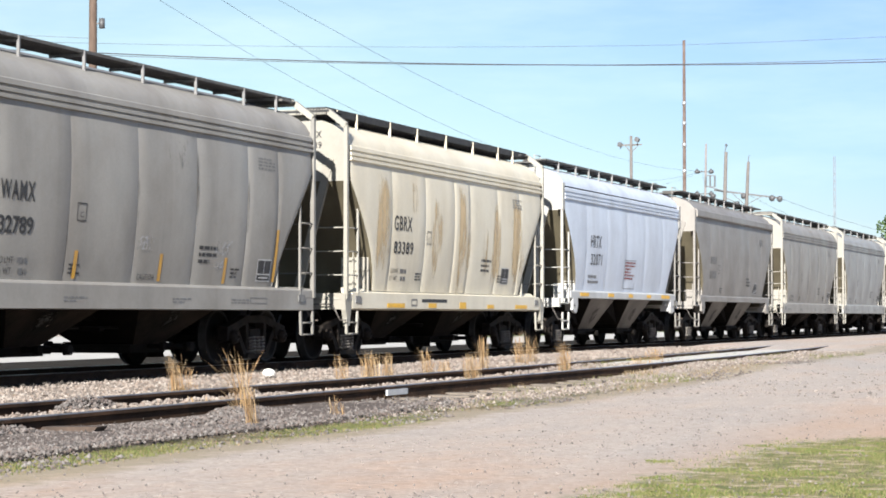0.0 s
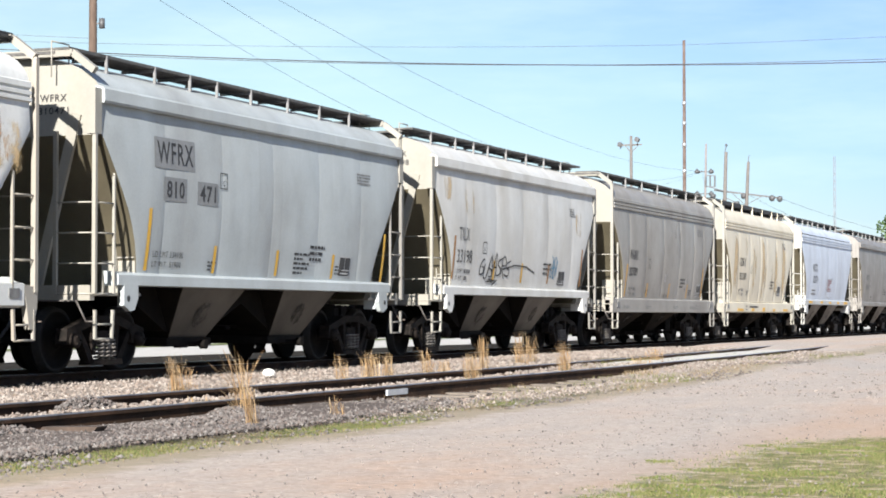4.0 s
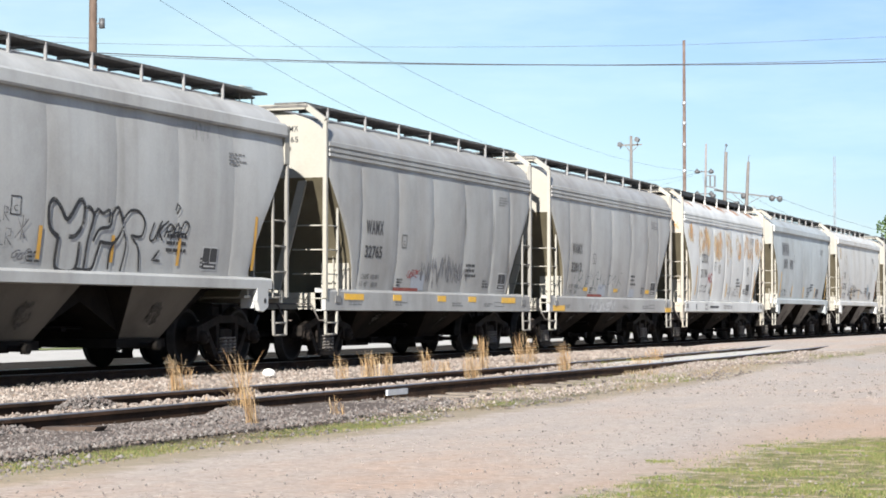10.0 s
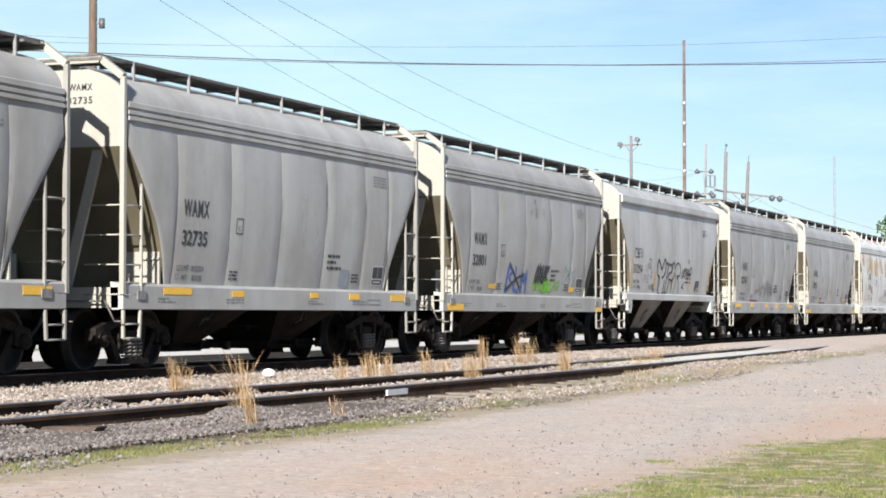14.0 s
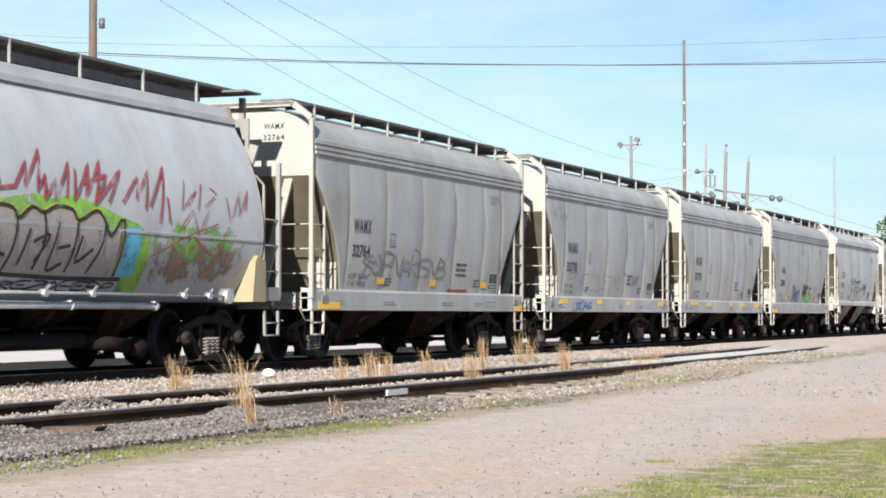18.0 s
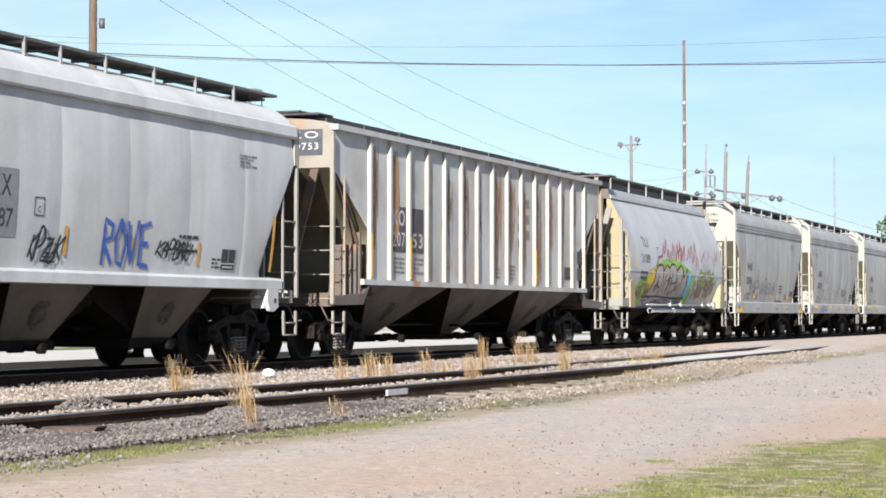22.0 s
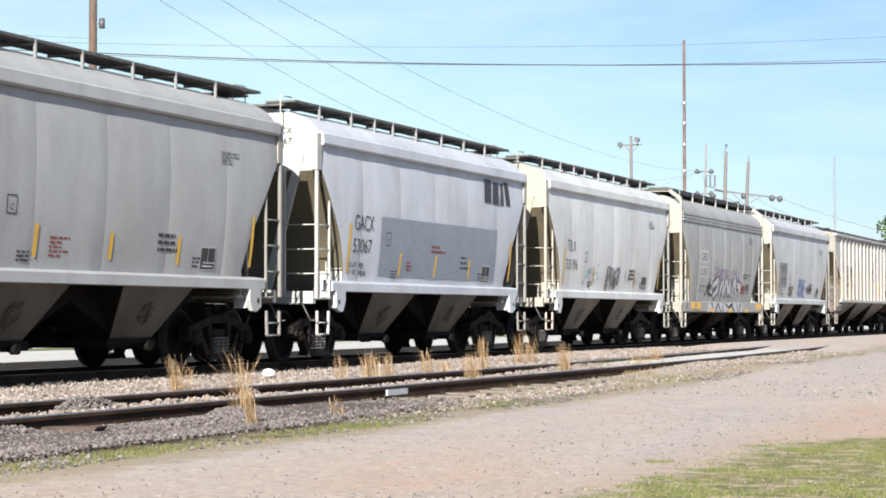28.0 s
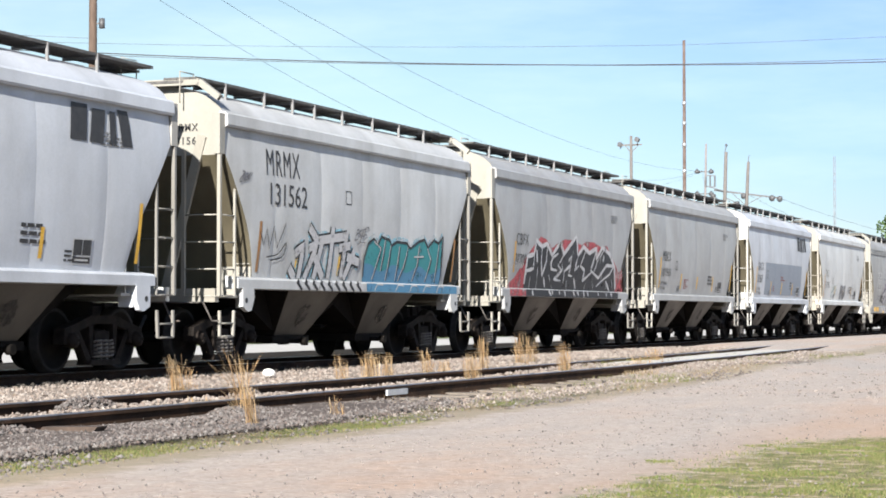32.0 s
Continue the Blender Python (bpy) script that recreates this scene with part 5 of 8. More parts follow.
tapes(c, SHAPE_B, [(-4.36, 1.54, 2.42), (1.84, 1.53, 1.95), (4.35, 1.5, 2.4)], M_BROWNTAPE)
tapes(c, SHAPE_B, [(-1.9, 1.54, 1.98), (-0.05, 1.53, 1.96)], M_YELLOW)
load_lines(c, SHAPE_B, -4.12, 1.53, 8)
common_marks(c, SHAPE_B, 50, 2.1, -2.62, 2.65, 1.58)

c = add(car_b(coat("cool_grey_white", (0.395, 0.43, 0.44), 0.3), ENDS, "light grey covered hopper car with repainted number patches", frame_top=True), 0.2)
rect(c, SHAPE_B, "repaint_patch", -3.95, -2.72, 2.95, 3.4, M_PATCH, 0.003)
rect(c, SHAPE_B, "repaint_patch", -3.66, -2.97, 2.48, 2.83, M_PATCH, 0.003)
rect(c, SHAPE_B, "repaint_patch", -2.63, -1.97, 2.47, 2.82, M_PATCH, 0.003)
lettering(c, SHAPE_B, "WFRX", -3.87, -2.78, 3.02, 3.34)
lettering(c, SHAPE_B, "810", -3.58, -3.05, 2.53, 2.78, bold=0.02)
lettering(c, SHAPE_B, "471", -2.55, -2.04, 2.52, 2.77, bold=0.02)
lettering(c, SHAPE_B, "LD LMT 234100", -3.87, -2.96, 1.65, 1.74, bold=0.0)
lettering(c, SHAPE_B, "LT WT  51900", -3.87, -3.0, 1.51, 1.59, bold=0.0)
end_lettering(c, "WFRX", -5.412, 0.60, 1.03, 3.78, 3.88)
end_lettering(c, "810471", -5.412, 0.57, 1.06, 3.6, 3.7)
tapes(c, SHAPE_B, [(-4.1, 1.45, 2.35), (-2.0, 1.45, 1.87), (0.2, 1.45, 1.87), (2.43, 1.44, 1.86), (4.65, 1.42, 2.3)], M_YELLOW)
bars(c, SHAPE_B, 0.9, 1.5, 1.5, 1.85, 5, M_BLACK, seed=9)
common_marks(c, SHAPE_B, 60, 2.75, -1.9, 2.75, 1.57)

c = add(car_r(coat("bright_white", (0.60, 0.61, 0.60), 0.25), coat("rusty_end", (0.29, 0.27, 0.235), 0.25, (0.3, 0.2, 0.1), 0.2), "white covered hopper car with orange rust blooms"), -12.4)
lettering(c, SHAPE_R, "CRDX", -3.3, -2.49, 2.38, 2.66)
lettering(c, SHAPE_R, "21194", -3.29, -2.51, 1.94, 2.2, bold=0.02)
end_lettering(c, "CRDX", -5.412, 0.57, 1.03, 3.98, 4.1)
end_lettering(c, "21194", -5.412, 0.59, 1.03, 3.79, 3.91)
strokes(c, SHAPE_R, "graffiti", word("AG", -2.4, -1.88, 1.8, 2.08, 0.06, 3), 0.05, S_RED, label="red sprayed letters AG")
lettering(c, SHAPE_R, "LD LMT 232400", -3.34, -2.48, 1.64, 1.72, bold=0.0)
lettering(c, SHAPE_R, "LT WT  53600", -3.38, -2.52, 1.5, 1.58, bold=0.0)
for y, w, z0, z1 in ((-3.8, 1.7, 2.5, 3.56), (-1.75, 1.3, 2.4, 3.5), (-0.1, 0.75, 2.25, 3.52), (1.25, 0.9, 2.5, 3.3), (2.35, 1.7, 2.5, 3.5), (4.1, 1.0, 2.7, 3.5), (-4.9, 0.7, 3.0, 3.56)):
    rect(c, SHAPE_R, "rust_wash", y - 0.25, y + w + 0.25, z0 - 0.15, min(3.56, z1 + 0.2), C_RUSTWASH, 0.003, "pale orange rust wash")
    rect(c, SHAPE_R, "rust_bloom", y, y + w, z0, z1, C_RUST, 0.004, "orange rust bloom")
for y, w in ((-4.6, 1.0), (-2.6, 1.6), (-0.6, 1.9), (1.6, 1.3), (3.4, 1.6)):
    def roof_rust(bm, y=y, w=w):
        grid(bm, lambda x, yy: (x, yy, SHAPE_R.roof_z(x) + 0.006), lin(1.0, 1.555, 6), lin(y, y + w, 3))
    part("rust_bloom", roof_rust, C_ROOFRUST, c, "orange rust on the roof's edge")


def end_rust(bm):
    grid(bm, lambda x, z: (x, -5.409, z), lin(0.9, 1.5, 3), lin(3.25, 3.98, 3))


part("rust_bloom", end_rust, C_ENDRUST, c, "orange rust on the end sheet")
for y in (-0.95, 3.1):
    def disc(bm, y=y):
        for k in range(20):
            a, b = 2 * math.pi * k / 20, 2 * math.pi * (k + 1) / 20
            vs = [bm.verts.new(on_side(SHAPE_R, y + r * math.cos(q), 2.25 + r * math.sin(q), 0.005)) for r, q in ((0.15, a), (0.15, b), (0.13, b), (0.13, a))]
            bm.faces.new(vs)
    part("round_mark", disc, M_BLACK, c)
    strokes(c, SHAPE_R, "round_mark", [[(y - 0.06, 2.15), (y + 0.06, 2.35)], [(y + 0.06, 2.15), (y - 0.06, 2.35)]], 0.03, M_BLACK, 0.005)
tapes(c, SHAPE_R, [(-3.85, 1.41, 2.27), (-1.88, 1.4, 1.82), (2.16, 1.38, 1.81), (4.15, 1.39, 2.25)], M_AMBER)
tapes(c, SHAPE_R, [(0.15, 1.39, 1.81)], M_YELLOW)
strokes(c, SHAPE_R, "graffiti", scribble(0.35, 2.0, 1.4, 1.75, 4, 55), 0.018, S_GREYTAG, label="thin grey scrawl")
common_marks(c, SHAPE_R, 70, 2.19, -1.64, 2.96, 1.56)
outline(c, SILL_R, -2.85, -2.55, 0.98, 1.14, 0.03, M_GREYINK)
rect(c, SILL_R, "maker_mark", -2.25, -1.1, 1.03, 1.1, M_BLACK)
bars(c, SILL_R, -0.4, 0.9, 1.02, 1.12, 2, M_GREYINK, seed=71)
for y in (-4.0, 4.6):
    rect(c, SILL_R, "sill_slot", y, y + 0.1, 0.98, 1.14, M_BLACK)

c = grey_car(-24.85, 3, "WAMX", "32813", 80, W + "faded teal tag and yellow tape")
rect(c, SHAPE_A, "reflector_tape", -2.66, -2.29, 1.4, 1.49, M_YELLOW)
rect(c, SHAPE_A, "reflector_tape", 0.0, 0.37, 1.4, 1.49, M_YELLOW)
rect(c, SHAPE_A, "reflector_tape", 3.06, 3.45, 1.39, 1.49, M_YELLOW, 0.008)
sill_tapes(c, 1.583, [(-5.3, -4.4, 0.91, 1.04), (4.9, 5.5, 0.9, 1.02)], M_YELLOW)
strokes(c, SHAPE_A, "graffiti", scribble(-3.5, 0.6, 1.42, 1.95, 13, 81), 0.026, S_OLDTEAL, label="faded dark teal tag")
strokes(c, SILL_A, "graffiti", scribble(-2.2, -0.2, 0.93, 1.18, 5, 82), 0.05, S_WHITE, 0.006, "white spray loops")
rect(c, SHAPE_A, "red_board", -2.28, -1.04, 1.27, 1.33, M_RED_PLATE, 0.01)

c = grey_car(-37.35, 1, "WAMX", "32765", 90, W + "faint dark tags and green grime")
sill_tapes(c, 1.583, [(-4.75, -3.9, 1.08, 1.19), (-2.5, -2.1, 1.08, 1.19), (-0.2, 0.25, 1.08, 1.19), (1.55, 2.0, 1.08, 1.19), (3.6, 4.5, 1.07, 1.19)], M_YELLOW)
strokes(c, SHAPE_A, "graffiti", scribble(-1.0, 1.7, 1.33, 2.0, 6, 91, False), 0.04, S_GREYTAG, label="faint dark tag")
strokes(c, SHAPE_A, "graffiti", scribble(-1.65, -1.1, 1.52, 1.7, 4, 92), 0.018, S_OLDRED, 0.009, "small dark red tag")
rect(c, SHAPE_A, "red_board", -2.28, -1.04, 1.27, 1.33, M_RED_PLATE, 0.01)

c = add(car_b(coat("pale_grey", (0.385, 0.39, 0.385), 0.35), ENDS, "pale grey covered hopper car with a bubble-letter tag"), -50.0)
lettering(c, SHAPE_B, "CBFX", -4.1, -3.3, 2.33, 2.6, bold=-0.005)
lettering(c, SHAPE_B, "307004", -4.17, -3.27, 1.93, 2.17, bold=-0.005, gap=1.0)
end_lettering(c, "CBFX", -5.412, 0.65, 0.98, 3.98, 4.08)
end_lettering(c, "307004", -5.412, 0.60, 1.06, 3.82, 3.92)
BUBBLE_M = [[(-1.45, 1.85), (-1.68, 1.96), (-1.74, 2.23), (-1.62, 2.34), (-1.45, 2.24), (-1.29, 2.09), (-1.16, 2.17), (-1.0, 2.35), (-0.87, 2.33), (-0.86, 2.06), (-1.03, 1.88), (-1.2, 1.86)], [(-1.45, 1.85), (-1.48, 1.66), (-1.43, 1.42), (-0.97, 1.42), (-0.92, 1.8)]]
BUBBLE_I = [[(-0.86, 2.25), (-0.74, 2.28), (-0.6, 2.16), (-0.71, 1.81), (-0.74, 1.43)], [(-0.95, 1.43), (-0.56, 1.43), (-0.44, 1.65), (-0.38, 1.82)]]
BUBBLE_E = [[(-0.6, 2.16), (-0.5, 2.26), (-0.36, 2.21), (-0.19, 2.26), (-0.18, 2.09)], [(-0.57, 1.82), (-0.42, 1.99), (-0.15, 2.04), (-0.09, 2.22), (0.05, 2.31), (0.2, 2.08)], [(-0.4, 1.82), (0.0, 1.82), (0.22, 2.06)]]
BUBBLE_S = [[(0.19, 2.14), (0.38, 2.28), (0.63, 2.28), (0.81, 2.13), (0.73, 1.93), (0.44, 1.93), (0.67, 1.77), (0.76, 1.43)], [(-0.1, 1.44), (-0.1, 1.7), (0.06, 1.88)], [(0.24, 1.42), (0.31, 1.67), (0.32, 1.84), (0.22, 2.0)]]
for k, letter in enumerate((BUBBLE_M, BUBBLE_I, BUBBLE_E, BUBBLE_S)):
    strokes(c, SHAPE_B, "graffiti_letter", [smooth(q) for q in letter], 0.065 - 0.008 * k, S_BLACK, 0.010, "black outlined bubble letter")
strokes(c, SHAPE_B, "graffiti", scribble(1.0, 2.1, 1.9, 2.2, 5, 101) + [[(1.15, 1.62), (1.3, 1.75), (1.1, 1.6), (1.35, 1.6)], [(1.75, 2.3), (1.85, 2.4), (1.75, 2.45), (1.7, 2.35)]], 0.035, S_BLACK, label="small black tag")
strokes(c, SHAPE_B, "graffiti", word("LR", -2.95, -2.65, 2.0, 2.2, 0.05, 4) + word("NLR", -3.05, -2.55, 1.7, 1.92, 0.05, 5) + [[(-2.48, 1.8), (-2.2, 2.05)], [(-2.45, 2.05), (-2.25, 1.8)], [(-2.35, 1.78), (-2.32, 2.1)]] + scribble(-2.5, -2.1, 1.52, 1.68, 3, 102), 0.022, S_GREYTAG, label="thin grey scrawls")
tapes(c, SHAPE_B, [(-4.34, 1.54, 2.42), (-1.95, 1.54, 1.98), (-0.08, 1.54, 1.92), (1.84, 1.54, 1.94), (4.32, 1.52, 2.38)], M_AMBER)
load_lines(c, SHAPE_B, -4.12, 1.53, 103)
rect(c, SHAPE_B, "stain", 1.7, 3.4, 3.35, 3.78, C_SOOT, 0.003)
common_marks(c, SHAPE_B, 104, 2.09, -2.63, 2.64, 1.58)

c = grey_car(-62.65, 0, "WAMX", "32801", 110, W + "blue, black and lime tags")
strokes(c, SHAPE_A, "graffiti", [[(-1.48, 1.9), (-1.55, 1.61), (-1.6, 1.32)], [(-1.48, 1.9), (-1.21, 1.79), (-1.42, 1.63), (-1.19, 1.5), (-1.57, 1.32)], [(-1.0, 1.88), (-1.05, 1.37), (-0.72, 1.34)], [(-0.56, 1.3), (-0.56, 1.76), (-0.39, 1.51), (-0.25, 1.82), (-0.25, 1.3)]], 0.075, S_BLUE, label="blue sprayed letters BLM")
strokes(c, SHAPE_A, "graffiti", [[(-1.45, 1.95), (-0.65, 1.4)], [(-1.6, 1.35), (-1.0, 1.6), (-0.4, 1.72)]], 0.06, S_BLACK, 0.012, "black crossing-out strokes")
rect(c, SHAPE_A, "overspray", 0.0, 2.4, 1.27, 1.72, C_GREEN, 0.004, "lime green overspray")
strokes(c, SHAPE_A, "graffiti", scribble(0.38, 1.3, 1.55, 2.0, 6, 111), 0.06, S_BLACK, 0.012, "black tag")
strokes(c, SHAPE_A, "graffiti", scribble(2.45, 3.35, 1.5, 2.0, 5, 112), 0.05, S_FADED_TEAL, label="faded teal tag")
rect(c, SHAPE_A, "reflector_tape", -2.68, -2.22, 1.38, 1.48, M_YELLOW)
rect(c, SHAPE_A, "reflector_tape", 3.0, 3.4, 1.36, 1.47, M_YELLOW, 0.009)
sill_tapes(c, 1.583, [(-5.3, -4.4, 0.91, 1.04), (5.0, 5.5, 0.9, 1.0)], M_YELLOW)
rect(c, SHAPE_A, "stain", -0.6, 1.2, 2.9, 3.5, C_SOOT, 0.003)

c = grey_car(-75.2, 3, "WAMX", "32735", 120, W + "yellow tape along the sill")
sill_tapes(c, 1.583, [(-4.38, -3.52, 1.11, 1.21), (-2.2, -1.78, 1.09, 1.19), (0.7, 1.04, 1.1, 1.19), (2.35, 2.8, 1.08, 1.19), (4.26, 5.0, 1.07, 1.19)], M_YELLOW)
rect(c, SHAPE_A, "repaint_patch", 2.08, 2.47, 1.3, 1.61, M_PATCH_BLUE, 0.009)
rect(c, SHAPE_A, "stain", 0.2, 1.2, 1.4, 3.5, C_PALE, 0.003)

c = grey_car(-87.8, 1, "WAMX", "32778", 130, W + "thin grey scrawls along the bottom")
strokes(c, SHAPE_A, "graffiti", scribble(-3.6, 1.4, 1.4, 1.95, 9, 131), 0.025, S_FADED, label="thin grey scrawl")
strokes(c, SHAPE_A, "graffiti", scribble(-4.9, -3.9, 2.9, 3.4, 4, 132, False), 0.03, S_FADED, label="faint grey scrawl")
strokes(c, SHAPE_A, "graffiti", scribble(1.6, 2.6, 1.6, 1.9, 5, 133), 0.03, S_GREYTAG, label="small dark tag")
strokes(c, SILL_A, "graffiti", scribble(-3.4, -1.9, 0.93, 1.18, 5, 134), 0.03, S_BLUE, 0.006, "blue marker scrawl")
sill_tapes(c, 1.583, [(-4.4, -3.8, 1.08, 1.19), (-1.3, -0.9, 1.08, 1.19), (1.4, 1.8, 1.08, 1.19), (4.5, 5.2, 1.07, 1.19)], M_YELLOW)

c = grey_car(-100.5, 0, "WAMX", "32764", 140, W + "long grey looping tag")
strokes(c, SHAPE_A, "graffiti", scribble(-3.3, 0.9, 1.5, 2.02, 9, 141) + [[(-3.45, 1.35), (-3.0, 1.8), (-2.6, 1.75)]], 0.04, S_GREYTAG, label="long grey looping tag")
for y0, y1 in ((-2.58, -2.19), (0.1, 0.45), (3.0, 3.4)):
    rect(c, SHAPE_A, "reflector_tape", y0, y1, 1.38, 1.5, M_YELLOW, 0.012)
sill_tapes(c, 1.583, [(-5.3, -4.4, 0.91, 1.04), (5.0, 5.5, 0.9, 1.02)], M_YELLOW)
rect(c, SHAPE_A, "red_board", 1.14, 2.28, 1.27, 1.33, M_RED_PLATE, 0.01)

# round-sided pressure car
c = add(car_c(coat("silver_grey", (0.360, 0.370, 0.385), 0.18), ENDS, "round-sided grey hopper car with cream ends and large mural"), -113.27)
sh = SHAPE_C
lettering(c, sh, "TILX", -3.8, -3.18, 2.66, 2.92, bold=0.0)
lettering(c, sh, "31089", -4.05, -3.2, 2.22, 2.46, bold=0.0, gap=1.0)
outline(c, sh, -2.42, -2.18, 2.42, 2.68, 0.016, M_BLACK)
tapes(c, sh, [(-4.74, 2.11, 2.53)], M_YELLOW)
band(c, sh, "overspray", [(-4.4, 1.5), (-4.2, 1.75), (-3.9, 1.85), (-3.4, 1.9), (-3.0, 1.95), (-2.7, 2.15), (-2.4, 2.25), (-1.9, 2.33), (-1.4, 2.4), (-1.0, 2.34), (-0.5, 2.42), (0.2, 2.32), (0.7, 2.2), (1.3, 2.1), (1.6, 1.9), (1.7, 1.5)], 1.12, S_LIME, 0.004, "lime green background of the mural")
rect(c, sh, "graffiti_fill", 0.9, 1.35, 1.35, 2.05, S_SKY, 0.007, "light blue patch of the mural")
rect(c, sh, "overspray", 1.4, 4.9, 1.5, 2.25, C_MOSS, 0.005, "lime green overspray")
rect(c, sh, "overspray", -4.4, -2.7, 1.2, 1.75, C_BROWN, 0.008, "brown overspray")
rect(c, sh, "overspray", -3.5, -2.5, 1.3, 2.2, C_YELLOW, 0.007, "yellow overspray")
rect(c, sh, "overspray", 1.4, 4.9, 1.2, 2.0, C_BROWN, 0.008, "brown overspray")
HUMPS = [(-3.1, 1.33), (-2.74, 1.72), (-2.63, 2.06), (-2.32, 2.2), (-1.95, 2.18), (-1.83, 2.05), (-1.51, 2.21), (-1.22, 2.15), (-0.91, 2.25), (-0.52, 2.22), (-0.36, 2.08), (0.11, 2.24), (0.34, 2.09), (0.5, 1.9), (0.85, 2.15), (0.86, 1.35)]
band(c, sh, "graffiti_fill", HUMPS, 1.3, S_PALEFILL_WARM, 0.011, "grey-pink filled bubble letters")
rect(c, sh, "graffiti_fill", -3.4, 1.1, 1.08, 1.31, S_PALEFILL, 0.010, "pale blue-grey foot of the mural")
strokes(c, sh, "graffiti_rim", [smooth(HUMPS, 3)], 0.09, C_YELLOWLINE, 0.012, "yellow glow round the bubble letters")
strokes(c, sh, "graffiti_rim", [smooth(HUMPS, 3), [(-3.4, 1.31), (-2.0, 1.33), (-0.5, 1.30), (1.1, 1.31)]], 0.055, S_BLACK, 0.017, "black outlines of bubble letters")
INNER = [[(-1.85, 2.05), (-1.85, 1.7), (-1.95, 1.36)], [(-1.22, 2.15), (-1.15, 1.8), (-1.25, 1.4)], [(-0.38, 2.05), (-0.39, 1.7), (-0.45, 1.38)], [(0.34, 2.05), (0.3, 1.75), (0.1, 1.38)], [(-2.59, 1.55), (-2.25, 1.73), (-2.48, 1.45)], [(-2.28, 1.9), (-2.33, 1.65), (-2.0, 1.57)], [(-1.53, 1.93), (-1.65, 1.45)], [(-1.41, 1.76), (-1.04, 1.86), (-1.28, 1.5)], [(-0.84, 2.04), (-0.93, 1.42), (-0.6, 1.5)], [(-0.81, 1.69), (-0.5, 1.74)], [(-0.23, 1.88), (-0.28, 1.52), (0.1, 1.71)]]
strokes(c, sh, "graffiti_line", [smooth(q) for q in INNER], 0.05, S_BLACK, 0.018, "black inner lines of bubble letters")
strokes(c, sh, "graffiti", [[(-2.65, 2.15), (-2.27, 2.42), (-1.89, 2.46), (-1.56, 2.81), (-1.67, 2.45), (-1.18, 3.0), (-1.37, 2.42), (-1.12, 2.66), (-1.2, 2.3)], [(-1.17, 2.34), (-0.88, 2.63), (-0.95, 2.31), (-0.5, 2.87), (-0.66, 2.37)], [(-0.35, 2.79), (-0.47, 2.33), (0.03, 2.9), (-0.18, 2.39), (0.34, 2.95), (0.09, 2.35)], [(-0.24, 2.6), (0.46, 2.75), (0.03, 2.3), (0.86, 2.85), (0.44, 2.37)], [(0.82, 2.39), (1.32, 2.79), (1.22, 2.45), (1.66, 2.9), (1.46, 2.32)], [(1.59, 2.37), (2.16, 3.0), (1.86, 2.14)], [(2.14, 2.54), (2.17, 2.15)]], 0.05, S_OLDRED, 0.014, "dark red jagged lettering")
strokes(c, sh, "graffiti", [[(2.74, 2.82), (2.53, 2.36), (3.07, 2.69), (2.75, 2.42)], [(3.26, 2.8), (3.07, 2.39)], [(3.54, 2.76), (3.74, 2.67), (3.3, 2.45)], [(4.05, 2.63), (4.09, 2.22), (4.53, 2.76), (4.4, 2.34), (4.84, 2.8), (4.65, 2.45)], [(2.45, 2.06), (2.9, 2.38), (3.05, 2.0), (3.4, 2.4)], [(1.77, 1.66), (2.68, 1.97), (3.7, 2.2)], smooth([(2.93, 1.98), (3.7, 1.7), (3.95, 2.1)])], 0.026, S_OLDRED, 0.014, "thin red scrawls")
strokes(c, sh, "graffiti", scribble(-3.3, 1.0, 1.12, 1.28, 12, 154), 0.025, S_BLACK, 0.018, "black scrawls along the bottom")
bars(c, sh, -4.2, -3.4, 1.78, 2.0, 2, M_BLACK, 0.016, seed=155)
end_lettering(c, "31089", -5.905, 0.3, 0.9, 3.7, 3.85)
for z in (3.3, 3.4, 3.5, 3.6):
    def lines(bm, z=z):
        quad_box(bm, 0.35, 0.95, -5.904, -5.9, z, z + 0.04)
    part("small_print", lines, M_GREYINK, c)

# ribbed car
c = add(car_d(coat("rust_streaked_white", (0.39, 0.40, 0.40), 0.6, (0.24, 0.16, 0.10), 0.24), FLAKY, "rust-streaked white ribbed covered hopper car"), -129.2)
for y0, y1, t1, t2 in ((-5.42, -4.72, "KO", "207"), (-4.45, -3.8, "", "53")):
    rect(c, FLAT_D, "repaint_patch", y0, y1, 2.0, 2.86, M_PATCH_DARK, 0.004)
    if t1:
        lettering(c, FLAT_D, t1, y0 + 0.06, y1 - 0.06, 2.5, 2.8, M_WHITE, 0.008)
    lettering(c, FLAT_D, t2, y0 + 0.05, y1 - 0.05, 2.1, 2.38, M_WHITE, 0.008)
def end_patch(bm):
    quad_box(bm, 0.5, 1.3, -8.108, -8.104, 3.62, 4.08)


part("repaint_patch", end_patch, M_PATCH_DARK, c, "dark repainted patch on the car end")
for k, (a, z) in enumerate(((0.6, 3.92), (0.56, 3.72))):
    me = letter_mesh(("KO", "20753")[k], a + 0.1, 1.22, z, z + 0.12, lambda x, zz: (x, -8.112, zz), 0.0, 1.2)
    me.materials.append(M_WHITE)
    new("end_lettering", me).parent = c
rr = random.Random(61)
for k in range(-7, 8):
    for j in range(rr.choice((2, 3, 3, 4))):
        y, w = 0.95 * k + rr.uniform(0.0, 0.35), rr.uniform(0.3, 0.62)
        rect(c, FLAT_D, "rust_streak", y, y + w, rr.choice((1.5, 2.0, 2.4, 2.9)), rr.choice((4.05, 4.05, 3.9)), rr.choice((C_RUN, C_RUN, C_OLDRUN)), 0.003 + 0.001 * j, "rust streak")
